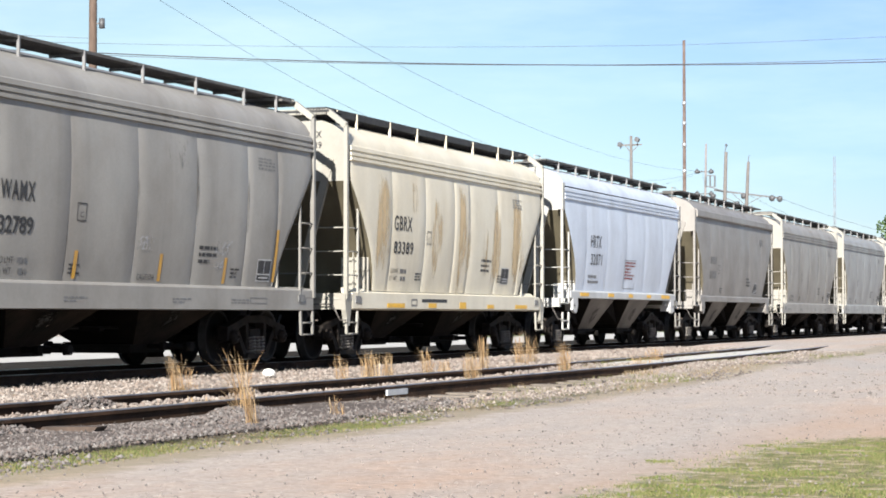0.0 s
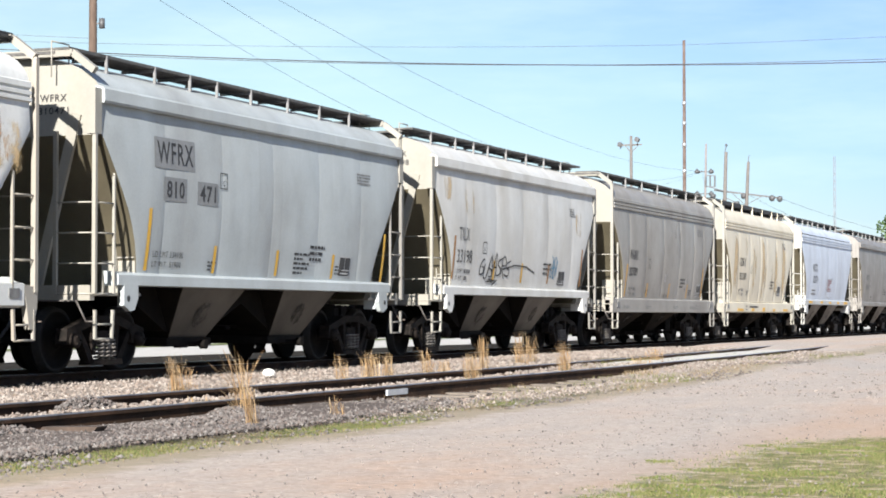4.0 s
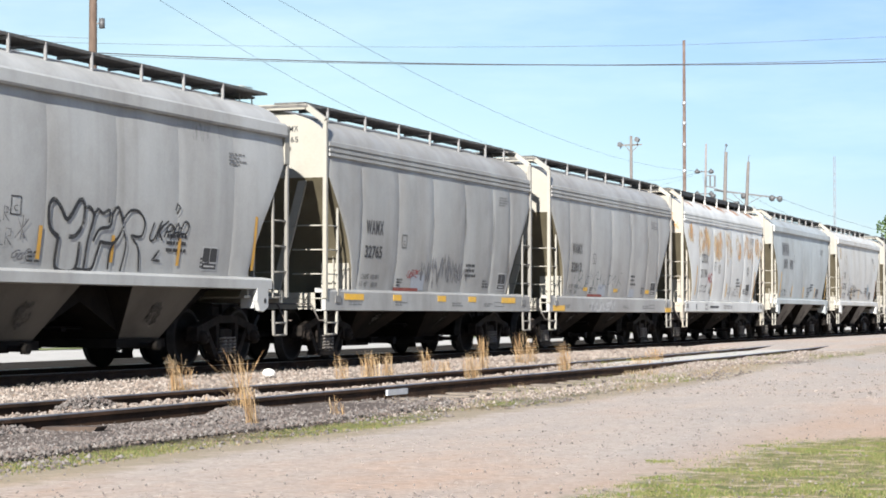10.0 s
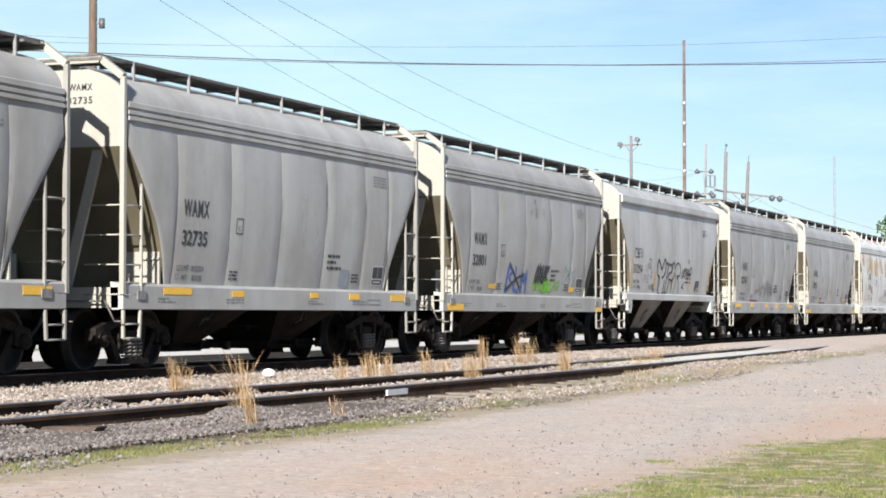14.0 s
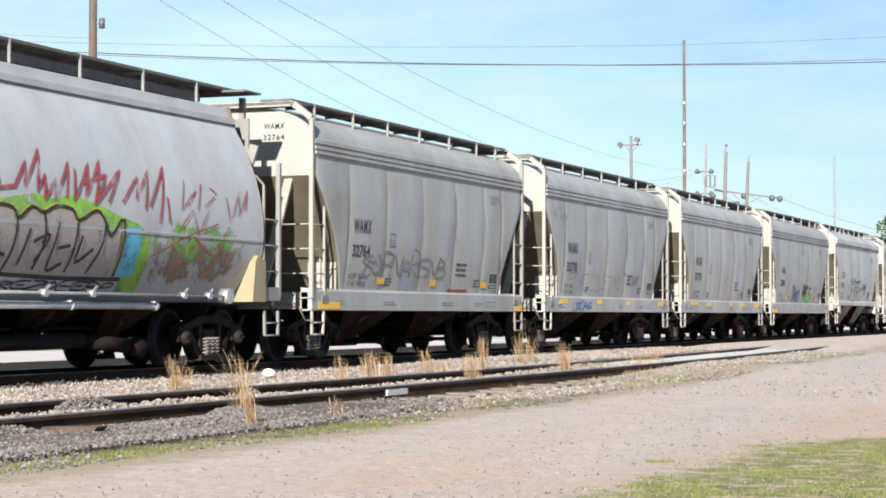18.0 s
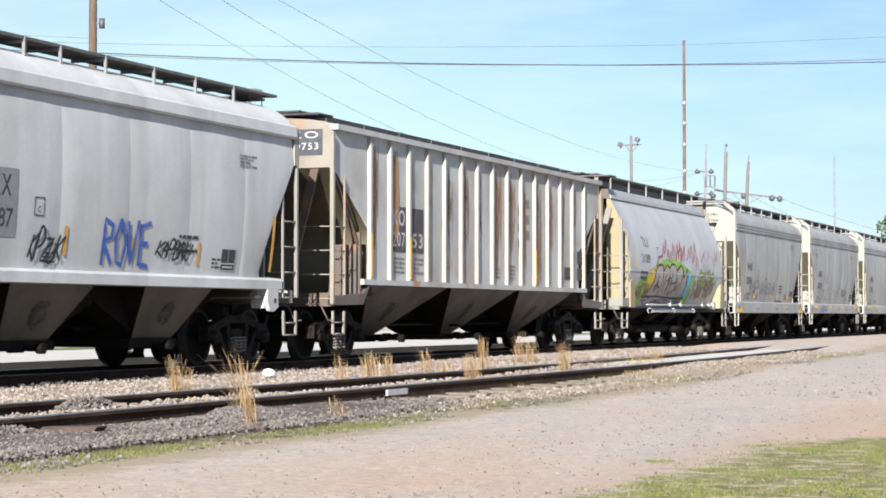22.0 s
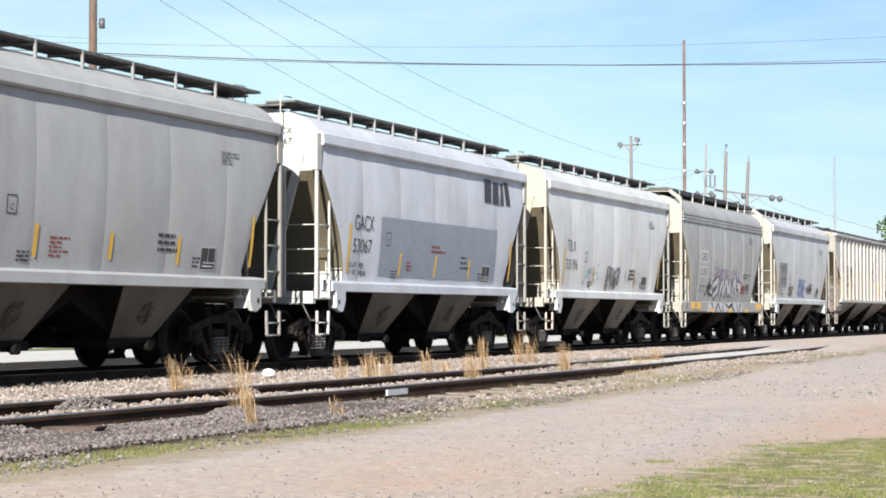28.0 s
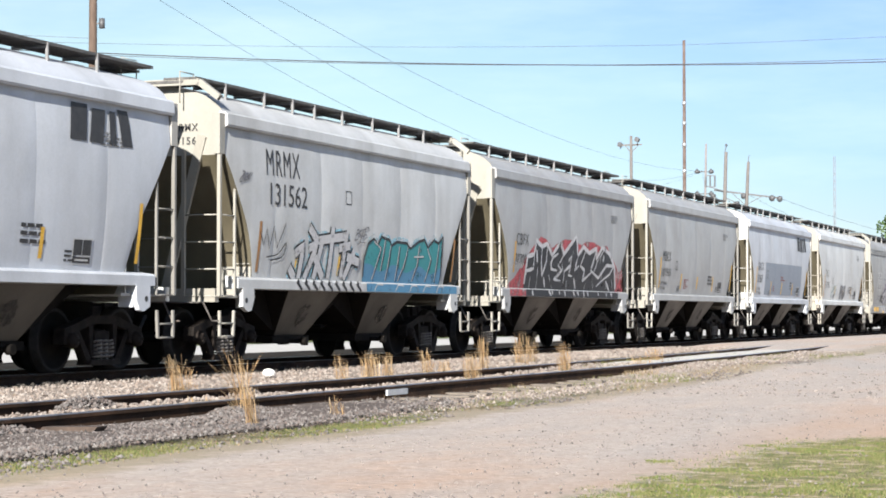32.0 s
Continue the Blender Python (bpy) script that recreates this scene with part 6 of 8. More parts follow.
for k, (y, z) in enumerate(((1.9, 3.0), (1.9, 2.65), (1.9, 2.3), (2.45, 3.2), (2.45, 2.85), (2.45, 2.5))):
    rect(c, FLAT_D, "small_print", y, y + 0.22, z, z + 0.2, M_GREYINK, 0.006)
for y in (5.3, 6.3):
    rect(c, FLAT_D, "service_stencil", y, y + 0.45, 1.65, 1.95, M_BLACK, 0.006)
rect(c, FLAT_D, "service_stencil", 6.3, 6.75, 2.05, 2.35, M_BLACK, 0.006)
for y in (-6.5, -4.6, 3.0):
    box("reflector_tape", 1.567, 1.571, y - 0.04, y + 0.04, 1.5, 2.3, M_YELLOW, c)
for y in (-5.3, -4.3, 0.2, 1.2):
    bars(c, FLAT_D, y, y + 0.5, 1.6, 1.9, 4, M_GREYINK, seed=int(y * 10) + 99)

c = add(car_b(WHITE, ENDS, "light grey covered hopper car with blue ROVE tag"), -144.5)
rect(c, SHAPE_B, "repaint_patch", -4.3, -2.85, 1.8, 2.68, M_PATCH, 0.003)
lettering(c, SHAPE_B, "MBKX", -3.9, -3.02, 2.33, 2.6, bold=0.0)
lettering(c, SHAPE_B, "101787", -3.9, -2.95, 1.93, 2.17, bold=0.0, gap=1.0)
end_lettering(c, "MBKX", -5.412, 0.60, 1.03, 3.92, 4.03)
end_lettering(c, "101787", -5.412, 0.57, 1.06, 3.74, 3.85)
strokes(c, SHAPE_B, "graffiti", word("ROVE", -0.7, 0.65, 1.5, 2.15, 0.03, 7), 0.07, S_BLUE, label="blue sprayed word ROVE")
strokes(c, SHAPE_B, "graffiti", scribble(-2.5, -1.7, 1.5, 1.95, 5, 161) + scribble(0.85, 1.9, 1.6, 1.95, 6, 162), 0.04, S_BLACK, 0.012, "black tags")
tapes(c, SHAPE_B, [(-4.22, 1.55, 2.45), (-1.69, 1.6, 2.0), (0.1, 1.55, 1.9), (2.1, 1.55, 1.9), (4.6, 1.51, 2.4)], M_AMBER)
load_lines(c, SHAPE_B, -4.12, 1.53, 163)
common_marks(c, SHAPE_B, 164, 2.1, -2.45, 2.88, 1.58)

c = add(car_r(GREY[3], ENDS, "grey covered hopper car with silver and lilac graffiti"), -157.1)
for z0, z1, txt in ((2.38, 2.76, "CAEX"), (1.95, 2.29, "32835")):
    rect(c, SHAPE_R, "repaint_patch", -3.3, -2.28, z0, z1, M_WHITE, 0.003)
    lettering(c, SHAPE_R, txt, -3.22, -2.36, z0 + 0.06, z1 - 0.06, bold=0.0, gap=1.0)
end_lettering(c, "CAEX", -5.412, 0.57, 1.03, 3.95, 4.06)
end_lettering(c, "32835", -5.412, 0.59, 1.03, 3.77, 3.88)
rect(c, SHAPE_R, "overspray", -2.6, 2.9, 1.3, 2.45, C_LILAC, 0.004, "lilac overspray")
SILVER = [[(-1.55, 1.69), (-0.85, 1.93), (-0.9, 1.58), (-1.34, 1.40)], [(-0.36, 1.86), (-0.54, 1.42)], [(-0.11, 1.79), (-0.17, 1.45)], [(0.16, 1.94), (0.05, 1.42)], [(0.23, 1.92), (0.69, 1.48)], [(0.64, 1.89), (0.92, 1.45)], [(1.37, 1.98), (1.16, 1.42)], [(1.44, 1.96), (1.62, 1.55)], [(1.74, 1.78), (2.25, 1.73), (2.1, 1.48)]]
strokes(c, SHAPE_R, "graffiti_halo", SILVER, 0.34, S_LILAC, 0.007, "lilac shadow of the letters")
strokes(c, SHAPE_R, "graffiti_rim", SILVER, 0.29, S_BLACKFILL, 0.010, "dark outline of the letters")
strokes(c, SHAPE_R, "graffiti_fill", SILVER, 0.2, S_WHITE, 0.015, "white fill of slanting letters")
strokes(c, SHAPE_R, "graffiti", [smooth([(-2.45, 1.40), (-2.2, 1.62), (-1.7, 1.72), (-2.1, 1.5), (-1.5, 1.42)]), smooth([(-2.3, 1.65), (-1.95, 1.82), (-1.9, 1.95)])], 0.07, S_BLACKFILL, 0.012, "dark swash")
band(c, SHAPE_R, "overspray", [(-0.75, 1.95), (-0.6, 2.2), (-0.35, 2.22), (-0.1, 1.98)], 1.9, S_LILAC, 0.005, "lilac puff")
band(c, SHAPE_R, "overspray", [(1.5, 1.9), (1.75, 2.1), (2.1, 2.0), (2.5, 1.85)], 1.75, S_LILAC, 0.005, "lilac puff")
strokes(c, SHAPE_R, "graffiti", scribble(2.1, 2.9, 1.5, 1.8, 4, 172), 0.05, S_RED, 0.012, "red tag")
rect(c, SILL_R, "graffiti_fill", -2.45, 2.3, 0.92, 1.2, S_WHITE, 0.003, "white fill of letters on the sill")
strokes(c, SILL_R, "graffiti_rim", [[(-1.84, 1.2), (-1.7, 0.92)], [(-1.4, 0.92), (-1.02, 1.19), (-0.72, 0.92)], [(-0.34, 1.19), (-0.53, 0.93)], smooth([(-0.05, 1.19), (0.36, 1.06), (1.0, 1.19)]), smooth([(0.26, 0.93), (0.67, 1.13), (1.2, 0.93)]), [(1.53, 1.2), (1.64, 0.93)], [(1.86, 0.93), (2.19, 1.2)]], 0.075, S_BLACKFILL, 0.006, "dark outlines of letters on the sill")
sill_tapes(c, 1.60, [(-4.49, -4.01, 1.0, 1.2), (-3.79, -3.32, 0.99, 1.2), (-2.14, -1.7, 0.92, 1.02), (0.33, 0.8, 0.91, 1.02), (2.69, 3.09, 0.91, 1.02), (4.39, 4.75, 1.0, 1.2), (4.9, 5.25, 1.0, 1.2)], M_YELLOW)
load_lines(c, SHAPE_R, -3.3, 1.5, 174)
bars(c, SHAPE_R, 2.6, 3.6, 2.0, 2.14, 2, M_BLACK, seed=175)
common_marks(c, SHAPE_R, 176, 2.23, -1.55, 3.03, 1.58)

c = add(car_b(coat("clear_white", (0.58, 0.59, 0.585), 0.28), coat("rusty_end", (0.270, 0.250, 0.215)), "white covered hopper car with pale green tags, rusty at one end"), -169.65)
lettering(c, SHAPE_B, "TILX", -3.95, -3.3, 2.34, 2.6, bold=-0.005)
lettering(c, SHAPE_B, "33196", -4.0, -3.1, 1.9, 2.15, bold=-0.005)
end_lettering(c, "TILX", -5.412, 0.65, 0.98, 3.95, 4.06)
end_lettering(c, "33196", -5.412, 0.60, 1.03, 3.78, 3.89)
strokes(c, SHAPE_B, "graffiti", scribble(-2.6, -1.3, 1.6, 2.1, 7, 181), 0.06, S_FADED_TEAL, label="faded green tag")
strokes(c, SHAPE_B, "graffiti", scribble(-0.6, 0.6, 1.45, 2.2, 8, 182), 0.07, S_GREYTAG, label="grey-green figure tag")
strokes(c, SHAPE_B, "graffiti", scribble(1.0, 2.6, 1.6, 2.1, 7, 183), 0.03, S_FADED, label="thin grey scrawl")
tapes(c, SHAPE_B, [(-4.2, 1.55, 2.42), (-1.8, 1.55, 1.98), (0.1, 1.54, 1.95), (2.0, 1.54, 1.95), (4.45, 1.53, 2.4)], M_AMBER)
common_marks(c, SHAPE_B, 184, 2.1, -2.5, 2.78, 1.58)

c = add(car_b(COOL_WHITE, END_WHITE, "pale blue-grey covered hopper car with repainted band"), -182.25)
rect(c, SHAPE_B, "repaint_patch", -2.75, 3.6, 1.52, 2.62, M_PATCH_BLUE, 0.003)
lettering(c, SHAPE_B, "GACX", -3.97, -3.11, 2.33, 2.61, bold=-0.005, gap=1.0)
lettering(c, SHAPE_B, "53067", -4.0, -3.17, 1.93, 2.18, bold=-0.005, gap=1.0)
end_lettering(c, "GACX", -5.412, 0.60, 1.03, 3.95, 4.06)
end_lettering(c, "53067", -5.412, 0.60, 1.03, 3.77, 3.88)


def logo(car, y0):
    """Owner's emblem, as plain bold shapes."""
    for k, (a, b, z0, z1) in enumerate(((0, 0.42, 3.17, 3.68), (0.5, 0.86, 3.17, 3.64), (1.05, 1.22, 3.17, 3.64), (1.38, 1.66, 3.17, 3.68))):
        rect(car, SHAPE_B, "emblem", y0 + a, y0 + b, z0, z1, M_BLACK, 0.009, "dark emblem block", (0.12, 0.2, 0.0, -0.2)[k])


logo(c, 2.8)
tapes(c, SHAPE_B, [(-4.22, 1.56, 2.44), (-1.79, 1.55, 1.98), (0.05, 1.55, 1.98), (1.96, 1.55, 1.96), (4.48, 1.54, 2.4)], M_YELLOW)
bars(c, SHAPE_B, -0.19, 0.62, 2.03, 2.17, 2, M_RED_PLATE, 0.008, 191)
bars(c, SHAPE_B, -1.43, -1.09, 1.66, 1.83, 3, M_RED_PLATE, 0.008, 192)
load_lines(c, SHAPE_B, -4.12, 1.53, 193)
common_marks(c, SHAPE_B, 194, 2.09, -2.5, 2.79, 1.58)

c = add(car_b(coat("plain_grey_white", (0.360, 0.365, 0.365), 0.25), ENDS, "light grey covered hopper car with clean lettering"), -194.8)
lettering(c, SHAPE_B, "MBKX", -3.93, -3.05, 2.33, 2.6, bold=0.0)
lettering(c, SHAPE_B, "101910", -3.95, -2.99, 1.9, 2.13, bold=0.0, gap=1.0)
end_lettering(c, "MBKX", -5.412, 0.60, 1.03, 3.95, 4.06)
end_lettering(c, "101910", -5.412, 0.57, 1.06, 3.77, 3.88)
tapes(c, SHAPE_B, [(-4.18, 1.57, 2.42), (-1.79, 1.57, 2.0), (0.13, 1.58, 1.95), (2.09, 1.55, 1.98), (4.47, 1.57, 2.39)], M_YELLOW)
load_lines(c, SHAPE_B, -4.12, 1.53, 201)
bars(c, SHAPE_B, -1.4, -0.9, 1.58, 1.85, 5, M_RED_PLATE, seed=202)
common_marks(c, SHAPE_B, 203, 2.1, -2.47, 2.83, 1.58)

c = add(car_b(coat("flat_grey", (0.320, 0.325, 0.330), 0.25), ENDS, "grey covered hopper car with black and red graffiti"), -207.3)
lettering(c, SHAPE_B, "CBFX", -3.98, -3.16, 2.36, 2.62, bold=-0.005)
lettering(c, SHAPE_B, "307001", -4.0, -3.17, 1.92, 2.17, bold=-0.005, gap=1.0)
end_lettering(c, "CBFX", -5.412, 0.60, 0.98, 3.95, 4.05)
end_lettering(c, "307001", -5.412, 0.57, 1.06, 3.77, 3.88)
band(c, SHAPE_B, "graffiti_halo", [(-4.35, 1.47), (-3.9, 1.66), (-3.5, 1.95), (-3.1, 2.2), (-2.3, 2.6), (-1.9, 2.55), (-1.4, 2.36), (-1.0, 2.5), (-0.45, 2.6), (0.1, 2.6), (0.9, 2.5), (1.2, 2.6), (1.9, 2.6), (2.5, 2.5), (3.0, 2.56), (3.5, 2.28), (3.9, 2.08), (4.2, 1.9), (4.5, 1.98), (4.75, 1.45)], 1.4, S_REDFILL, 0.0045, "red background of the graffiti")
EDGE = [(-3.27, 1.5), (-3.25, 1.82), (-3.2, 2.12), (-2.75, 2.18), (-2.62, 2.5), (-2.22, 2.37), (-1.83, 2.45), (-1.43, 2.2), (-0.85, 2.52), (-0.55, 2.25), (0.4, 2.7), (0.57, 2.25), (1.0, 2.47), (1.5, 2.33), (2.1, 2.46), (2.14, 2.2), (2.6, 2.5), (3.25, 2.36), (3.76, 2.03), (4.05, 1.45)]
band(c, SHAPE_B, "graffiti_fill", EDGE, 1.4, S_BLACKFILL, 0.010, "black fill of jagged letters")
strokes(c, SHAPE_B, "graffiti_rim", [EDGE], 0.105, S_WHITE, 0.014, "white outline of jagged letters")
J = [[(-2.75, 2.18), (-2.73, 1.86), (-3.2, 1.8), (-3.3, 1.5)]]
K = [[(-2.2, 2.35), (-2.23, 2.05), (-2.08, 1.72), (-1.86, 2.02), (-1.82, 2.42)], [(-1.95, 1.68), (-1.78, 1.45)]]
L1 = [[(-0.98, 2.25), (-1.37, 2.15), (-1.5, 2.0), (-1.43, 1.88), (-1.0, 1.85)], [(-0.55, 2.24), (-0.93, 1.97), (-0.62, 1.85), (-1.2, 1.64), (-0.66, 1.62)]]
L2 = [[(-0.42, 1.55), (-0.42, 1.85), (0.04, 2.0), (-0.07, 1.76), (0.2, 1.74)], [(0.57, 2.23), (0.37, 1.88), (0.7, 2.0)], [(0.35, 1.7), (0.6, 1.43)]]
L3 = [[(1.22, 2.41), (0.82, 2.0), (1.18, 1.9), (1.1, 1.64), (1.8, 1.87)], [(2.1, 2.43), (1.7, 1.92), (2.03, 1.82)]]
L4 = [[(2.74, 2.44), (2.2, 2.13), (1.97, 1.85), (2.4, 1.73), (3.03, 2.06), (3.66, 2.06), (3.4, 1.85), (2.75, 1.68), (2.3, 1.52)], [(3.06, 1.67), (3.5, 1.42)]]
for letter in (J, K, L1, L2, L3, L4):
    strokes(c, SHAPE_B, "graffiti_line", letter, 0.095, S_WHITE, 0.018, "white inner line of a letter", taper=True)
strokes(c, SHAPE_B, "graffiti_line", [[(-2.6, 2.28), (-2.5, 2.0)], [(-0.15, 2.1), (0.05, 2.2), (0.0, 2.0)], [(2.75, 2.3), (2.7, 2.15)]], 0.09, S_WHITE, 0.019, "white spots")
strokes(c, SHAPE_B, "graffiti", scribble(-4.2, -3.45, 1.85, 2.0, 5, 216) + scribble(4.0, 4.6, 1.75, 1.95, 4, 217), 0.02, S_PINK, 0.012, "small pale signatures")
rect(c, SILL_B, "graffiti_fill", -3.35, 4.0, 1.235, 1.385, S_BLACKFILL, 0.003, "black spray on the sill")
rect(c, SILL_B, "graffiti_fill", -4.45, -3.36, 1.235, 1.385, S_REDFILL, 0.003, "red spray on the sill")
rd = random.Random(218)
strokes(c, SILL_B, "graffiti_line", [[(y, 1.37), (y + rd.uniform(0.02, 0.2), rd.uniform(1.25, 1.31))] for y in (-2.95, -1.75, -1.5, -0.95, -0.55, 0.15, 0.45, 0.95, 1.3, 2.2, 2.9, 3.3)], 0.07, S_WHITE, 0.006, "white runs on the sill")
strokes(c, SHAPE_B, "graffiti_line", [[(y, z), (y + rd.uniform(-0.1, 0.2), z - rd.uniform(0.12, 0.3))] for y, z in ((-2.9, 1.7), (-2.45, 1.9), (-2.4, 1.6), (-1.6, 1.75), (-1.3, 1.5), (-0.7, 2.05), (-0.2, 1.65), (0.15, 2.35), (0.55, 1.65), (1.35, 1.6), (1.9, 1.65), (2.5, 2.25), (2.7, 1.95), (3.2, 1.65), (3.6, 1.7))], 0.035, S_WHITE, 0.017, "thin white cuts in the letters", taper=True)
tapes(c, SHAPE_B, [(-4.1, 1.75, 2.43)], M_AMBER)
common_marks(c, SHAPE_B, 215, 2.1, -2.47, 3.3, 1.58)

c = add(car_b(WHITE, ENDS, "light grey covered hopper car with white and teal graffiti", frame_top=True), -219.8)
lettering(c, SHAPE_B, "MRMX", -3.97, -2.7, 3.08, 3.5, bold=0.0)
lettering(c, SHAPE_B, "131562", -3.83, -2.42, 2.6, 2.96, bold=0.0, gap=1.0)
end_lettering(c, "MRMX", -5.412, 0.66, 1.12, 3.68, 3.80)
end_lettering(c, "131562", -5.412, 0.66, 1.18, 3.47, 3.59)
outline(c, SHAPE_B, -0.8, -0.54, 2.76, 3.0, 0.016, M_BLACK)
WHITES = [[(-2.8, 1.83), (-2.5, 1.98), (-2.57, 1.43)], [(-2.97, 1.6), (-2.73, 1.43)], [(-2.3, 2.3), (-1.95, 2.08), (-0.72, 2.2)], [(-2.26, 1.94), (-1.94, 2.03), (-2.34, 1.43)], [(-2.0, 1.8), (-1.6, 1.45)], [(-1.73, 2.15), (-1.97, 1.43)], [(-1.33, 2.34), (-1.37, 1.45)], [(-0.73, 2.27), (-0.84, 1.47)], [(-1.02, 1.98), (-0.55, 2.04)], [(-0.35, 1.95), (-0.71, 1.45)], [(-0.65, 1.84), (-0.1, 1.75)]]
strokes(c, SHAPE_B, "graffiti_halo", WHITES, 0.30, C_BLUEGLOW, 0.006, "pale blue mist round the letters")
strokes(c, SHAPE_B, "graffiti_rim", WHITES, 0.22, S_BLACKFILL, 0.010, "black outline of tall letters")
strokes(c, SHAPE_B, "graffiti_fill", WHITES, 0.15, S_WHITE, 0.015, "white fill of tall letters")
TEAL = [(0.15, 1.5), (0.1, 1.8), (0.25, 2.1), (0.5, 2.2), (0.7, 2.1), (0.85, 2.25), (1.25, 2.2), (1.35, 2.1), (1.6, 2.18), (2.1, 2.17), (2.3, 2.08), (2.7, 2.22), (3.0, 2.27), (3.2, 2.12), (3.5, 2.28), (3.75, 2.22), (4.0, 2.36), (4.02, 1.5)]
band(c, SHAPE_B, "graffiti_halo", [(y, z + 0.1) for y, z in TEAL], 1.42, C_BLUEGLOW, 0.005, "pale blue mist round the letters")
band(c, SHAPE_B, "graffiti_fill", TEAL, 1.41, S_TEALFILL, 0.010, "teal letters")
band(c, SHAPE_B, "graffiti_fill", [(y, 1.68 + 0.07 * math.sin(5 * y)) for y in lin(0.15, 4.02, 30)], 1.41, S_BLUEFILL, 0.013, "blue foot of the letters")
strokes(c, SHAPE_B, "graffiti_rim", [TEAL], 0.05, S_BLACKFILL, 0.016, "dark outline of the letters")
GAPS = [[(0.51, 2.15), (0.85, 2.04), (0.56, 1.46)], [(1.03, 2.2), (0.91, 1.62)], [(1.31, 2.1), (1.19, 1.45)], [(1.74, 2.1), (1.66, 1.45)], [(2.16, 2.1), (2.03, 1.75), (1.8, 1.45)], [(2.73, 2.15), (2.69, 1.77), (2.5, 1.45)], [(3.17, 2.1), (3.4, 1.89), (3.18, 1.45)], [(3.77, 2.2), (3.69, 1.46)], [(2.5, 1.92), (3.0, 1.94)]]
strokes(c, SHAPE_B, "graffiti_line", [[(y + 0.04, z) for y, z in q] for q in GAPS], 0.05, S_BLACKFILL, 0.017, "dark inner lines", taper=True)
strokes(c, SHAPE_B, "graffiti_line", GAPS, 0.03, S_WHITE, 0.020, "white highlights")
rect(c, SILL_B, "graffiti_fill", 0.15, 4.75, 1.235, 1.385, S_BLUEFILL, 0.003, "blue spray on the sill")
strokes(c, SILL_B, "graffiti_line", [smooth([(y, 1.25), (y + 0.15, 1.37), (y + 0.4, 1.36)]) for y in (0.5, 1.5, 2.2, 2.9, 3.6)], 0.03, S_WHITE, 0.006, "white lines on the sill")
strokes(c, SILL_B, "graffiti_rim", [[(y, 1.38), (y + 0.2, 1.25)] for y in lin(-2.8, -0.3, 9)], 0.10, S_BLACKFILL, 0.004, "black runs on the sill")
strokes(c, SILL_B, "graffiti_fill", [[(y + 0.1, 1.38), (y + 0.3, 1.25)] for y in lin(-2.8, -0.3, 9)], 0.08, S_WHITE, 0.006, "white runs on the sill")
strokes(c, SHAPE_B, "graffiti", [[(-4.14, 2.15), (-3.99, 1.93), (-3.9, 2.21), (-3.78, 1.89), (-3.64, 2.26), (-3.51, 1.9), (-3.3, 2.18), (-3.22, 2.33)], smooth([(-3.85, 1.75), (-3.44, 1.81), (-3.16, 2.0), (-3.26, 1.77), (-3.7, 1.7)])], 0.022, S_BLACK, 0.008, "thin black tag")
strokes(c, SHAPE_B, "graffiti", scribble(-4.9, -4.55, 2.9, 3.1, 4, 225) + scribble(-0.3, 0.2, 2.1, 2.4, 4, 227), 0.028, S_GREYTAG, 0.008, "small grey tags")
tapes(c, SHAPE_B, [(-4.2, 1.5, 2.32), (4.6, 1.48, 2.34)], M_BROWNTAPE)
tapes(c, SHAPE_B, [(-2.75, 1.5, 1.95), (-1.0, 1.5, 1.95), (0.3, 1.5, 1.9), (2.0, 1.5, 1.9)], M_YELLOW)

c = add(car_b(COOL_WHITE, END_WHITE, "pale blue-grey covered hopper car with a dark emblem"), -232.35)
logo(c, 2.6)
tapes(c, SHAPE_B, [(-1.79, 1.55, 1.98), (0.05, 1.55, 1.98), (1.96, 1.55, 1.96), (4.48, 1.54, 2.4)], M_YELLOW)
common_marks(c, SHAPE_B, 231, 2.09, -2.5, 2.79, 1.58)
# never in view: added so that its shadow falls on the car ahead
add(car_b(WHITE, WHITE, "unseen light grey covered hopper car, added to shade the one ahead"), -244.95)




# ---------------------------------------------------------------- ballast, stones, weeds and grass
def islands_mat(name, cols, rough=0.9):
    """Every piece takes its own tone."""
    m, n, l, b = mat(name)
    geo = n.new("ShaderNodeNewGeometry")
    k = len(cols) - 1
    c = ramp(n, l, geo.outputs["Random Per Island"], [(i / k, col) for i, col in enumerate(cols)])
    fine = noise_node(n, l, n.new("ShaderNodeTexCoord").outputs["Object"], 60, 3, 0.6)
    c = mix(n, l, 0.4, c, ramp(n, l, fine, [(0.3, g(0.5)), (0.7, g(1.1))]), "MULTIPLY")
    l.new(c, b.inputs["Base Color"])
    b.inputs["Roughness"].default_value = rough
    return m


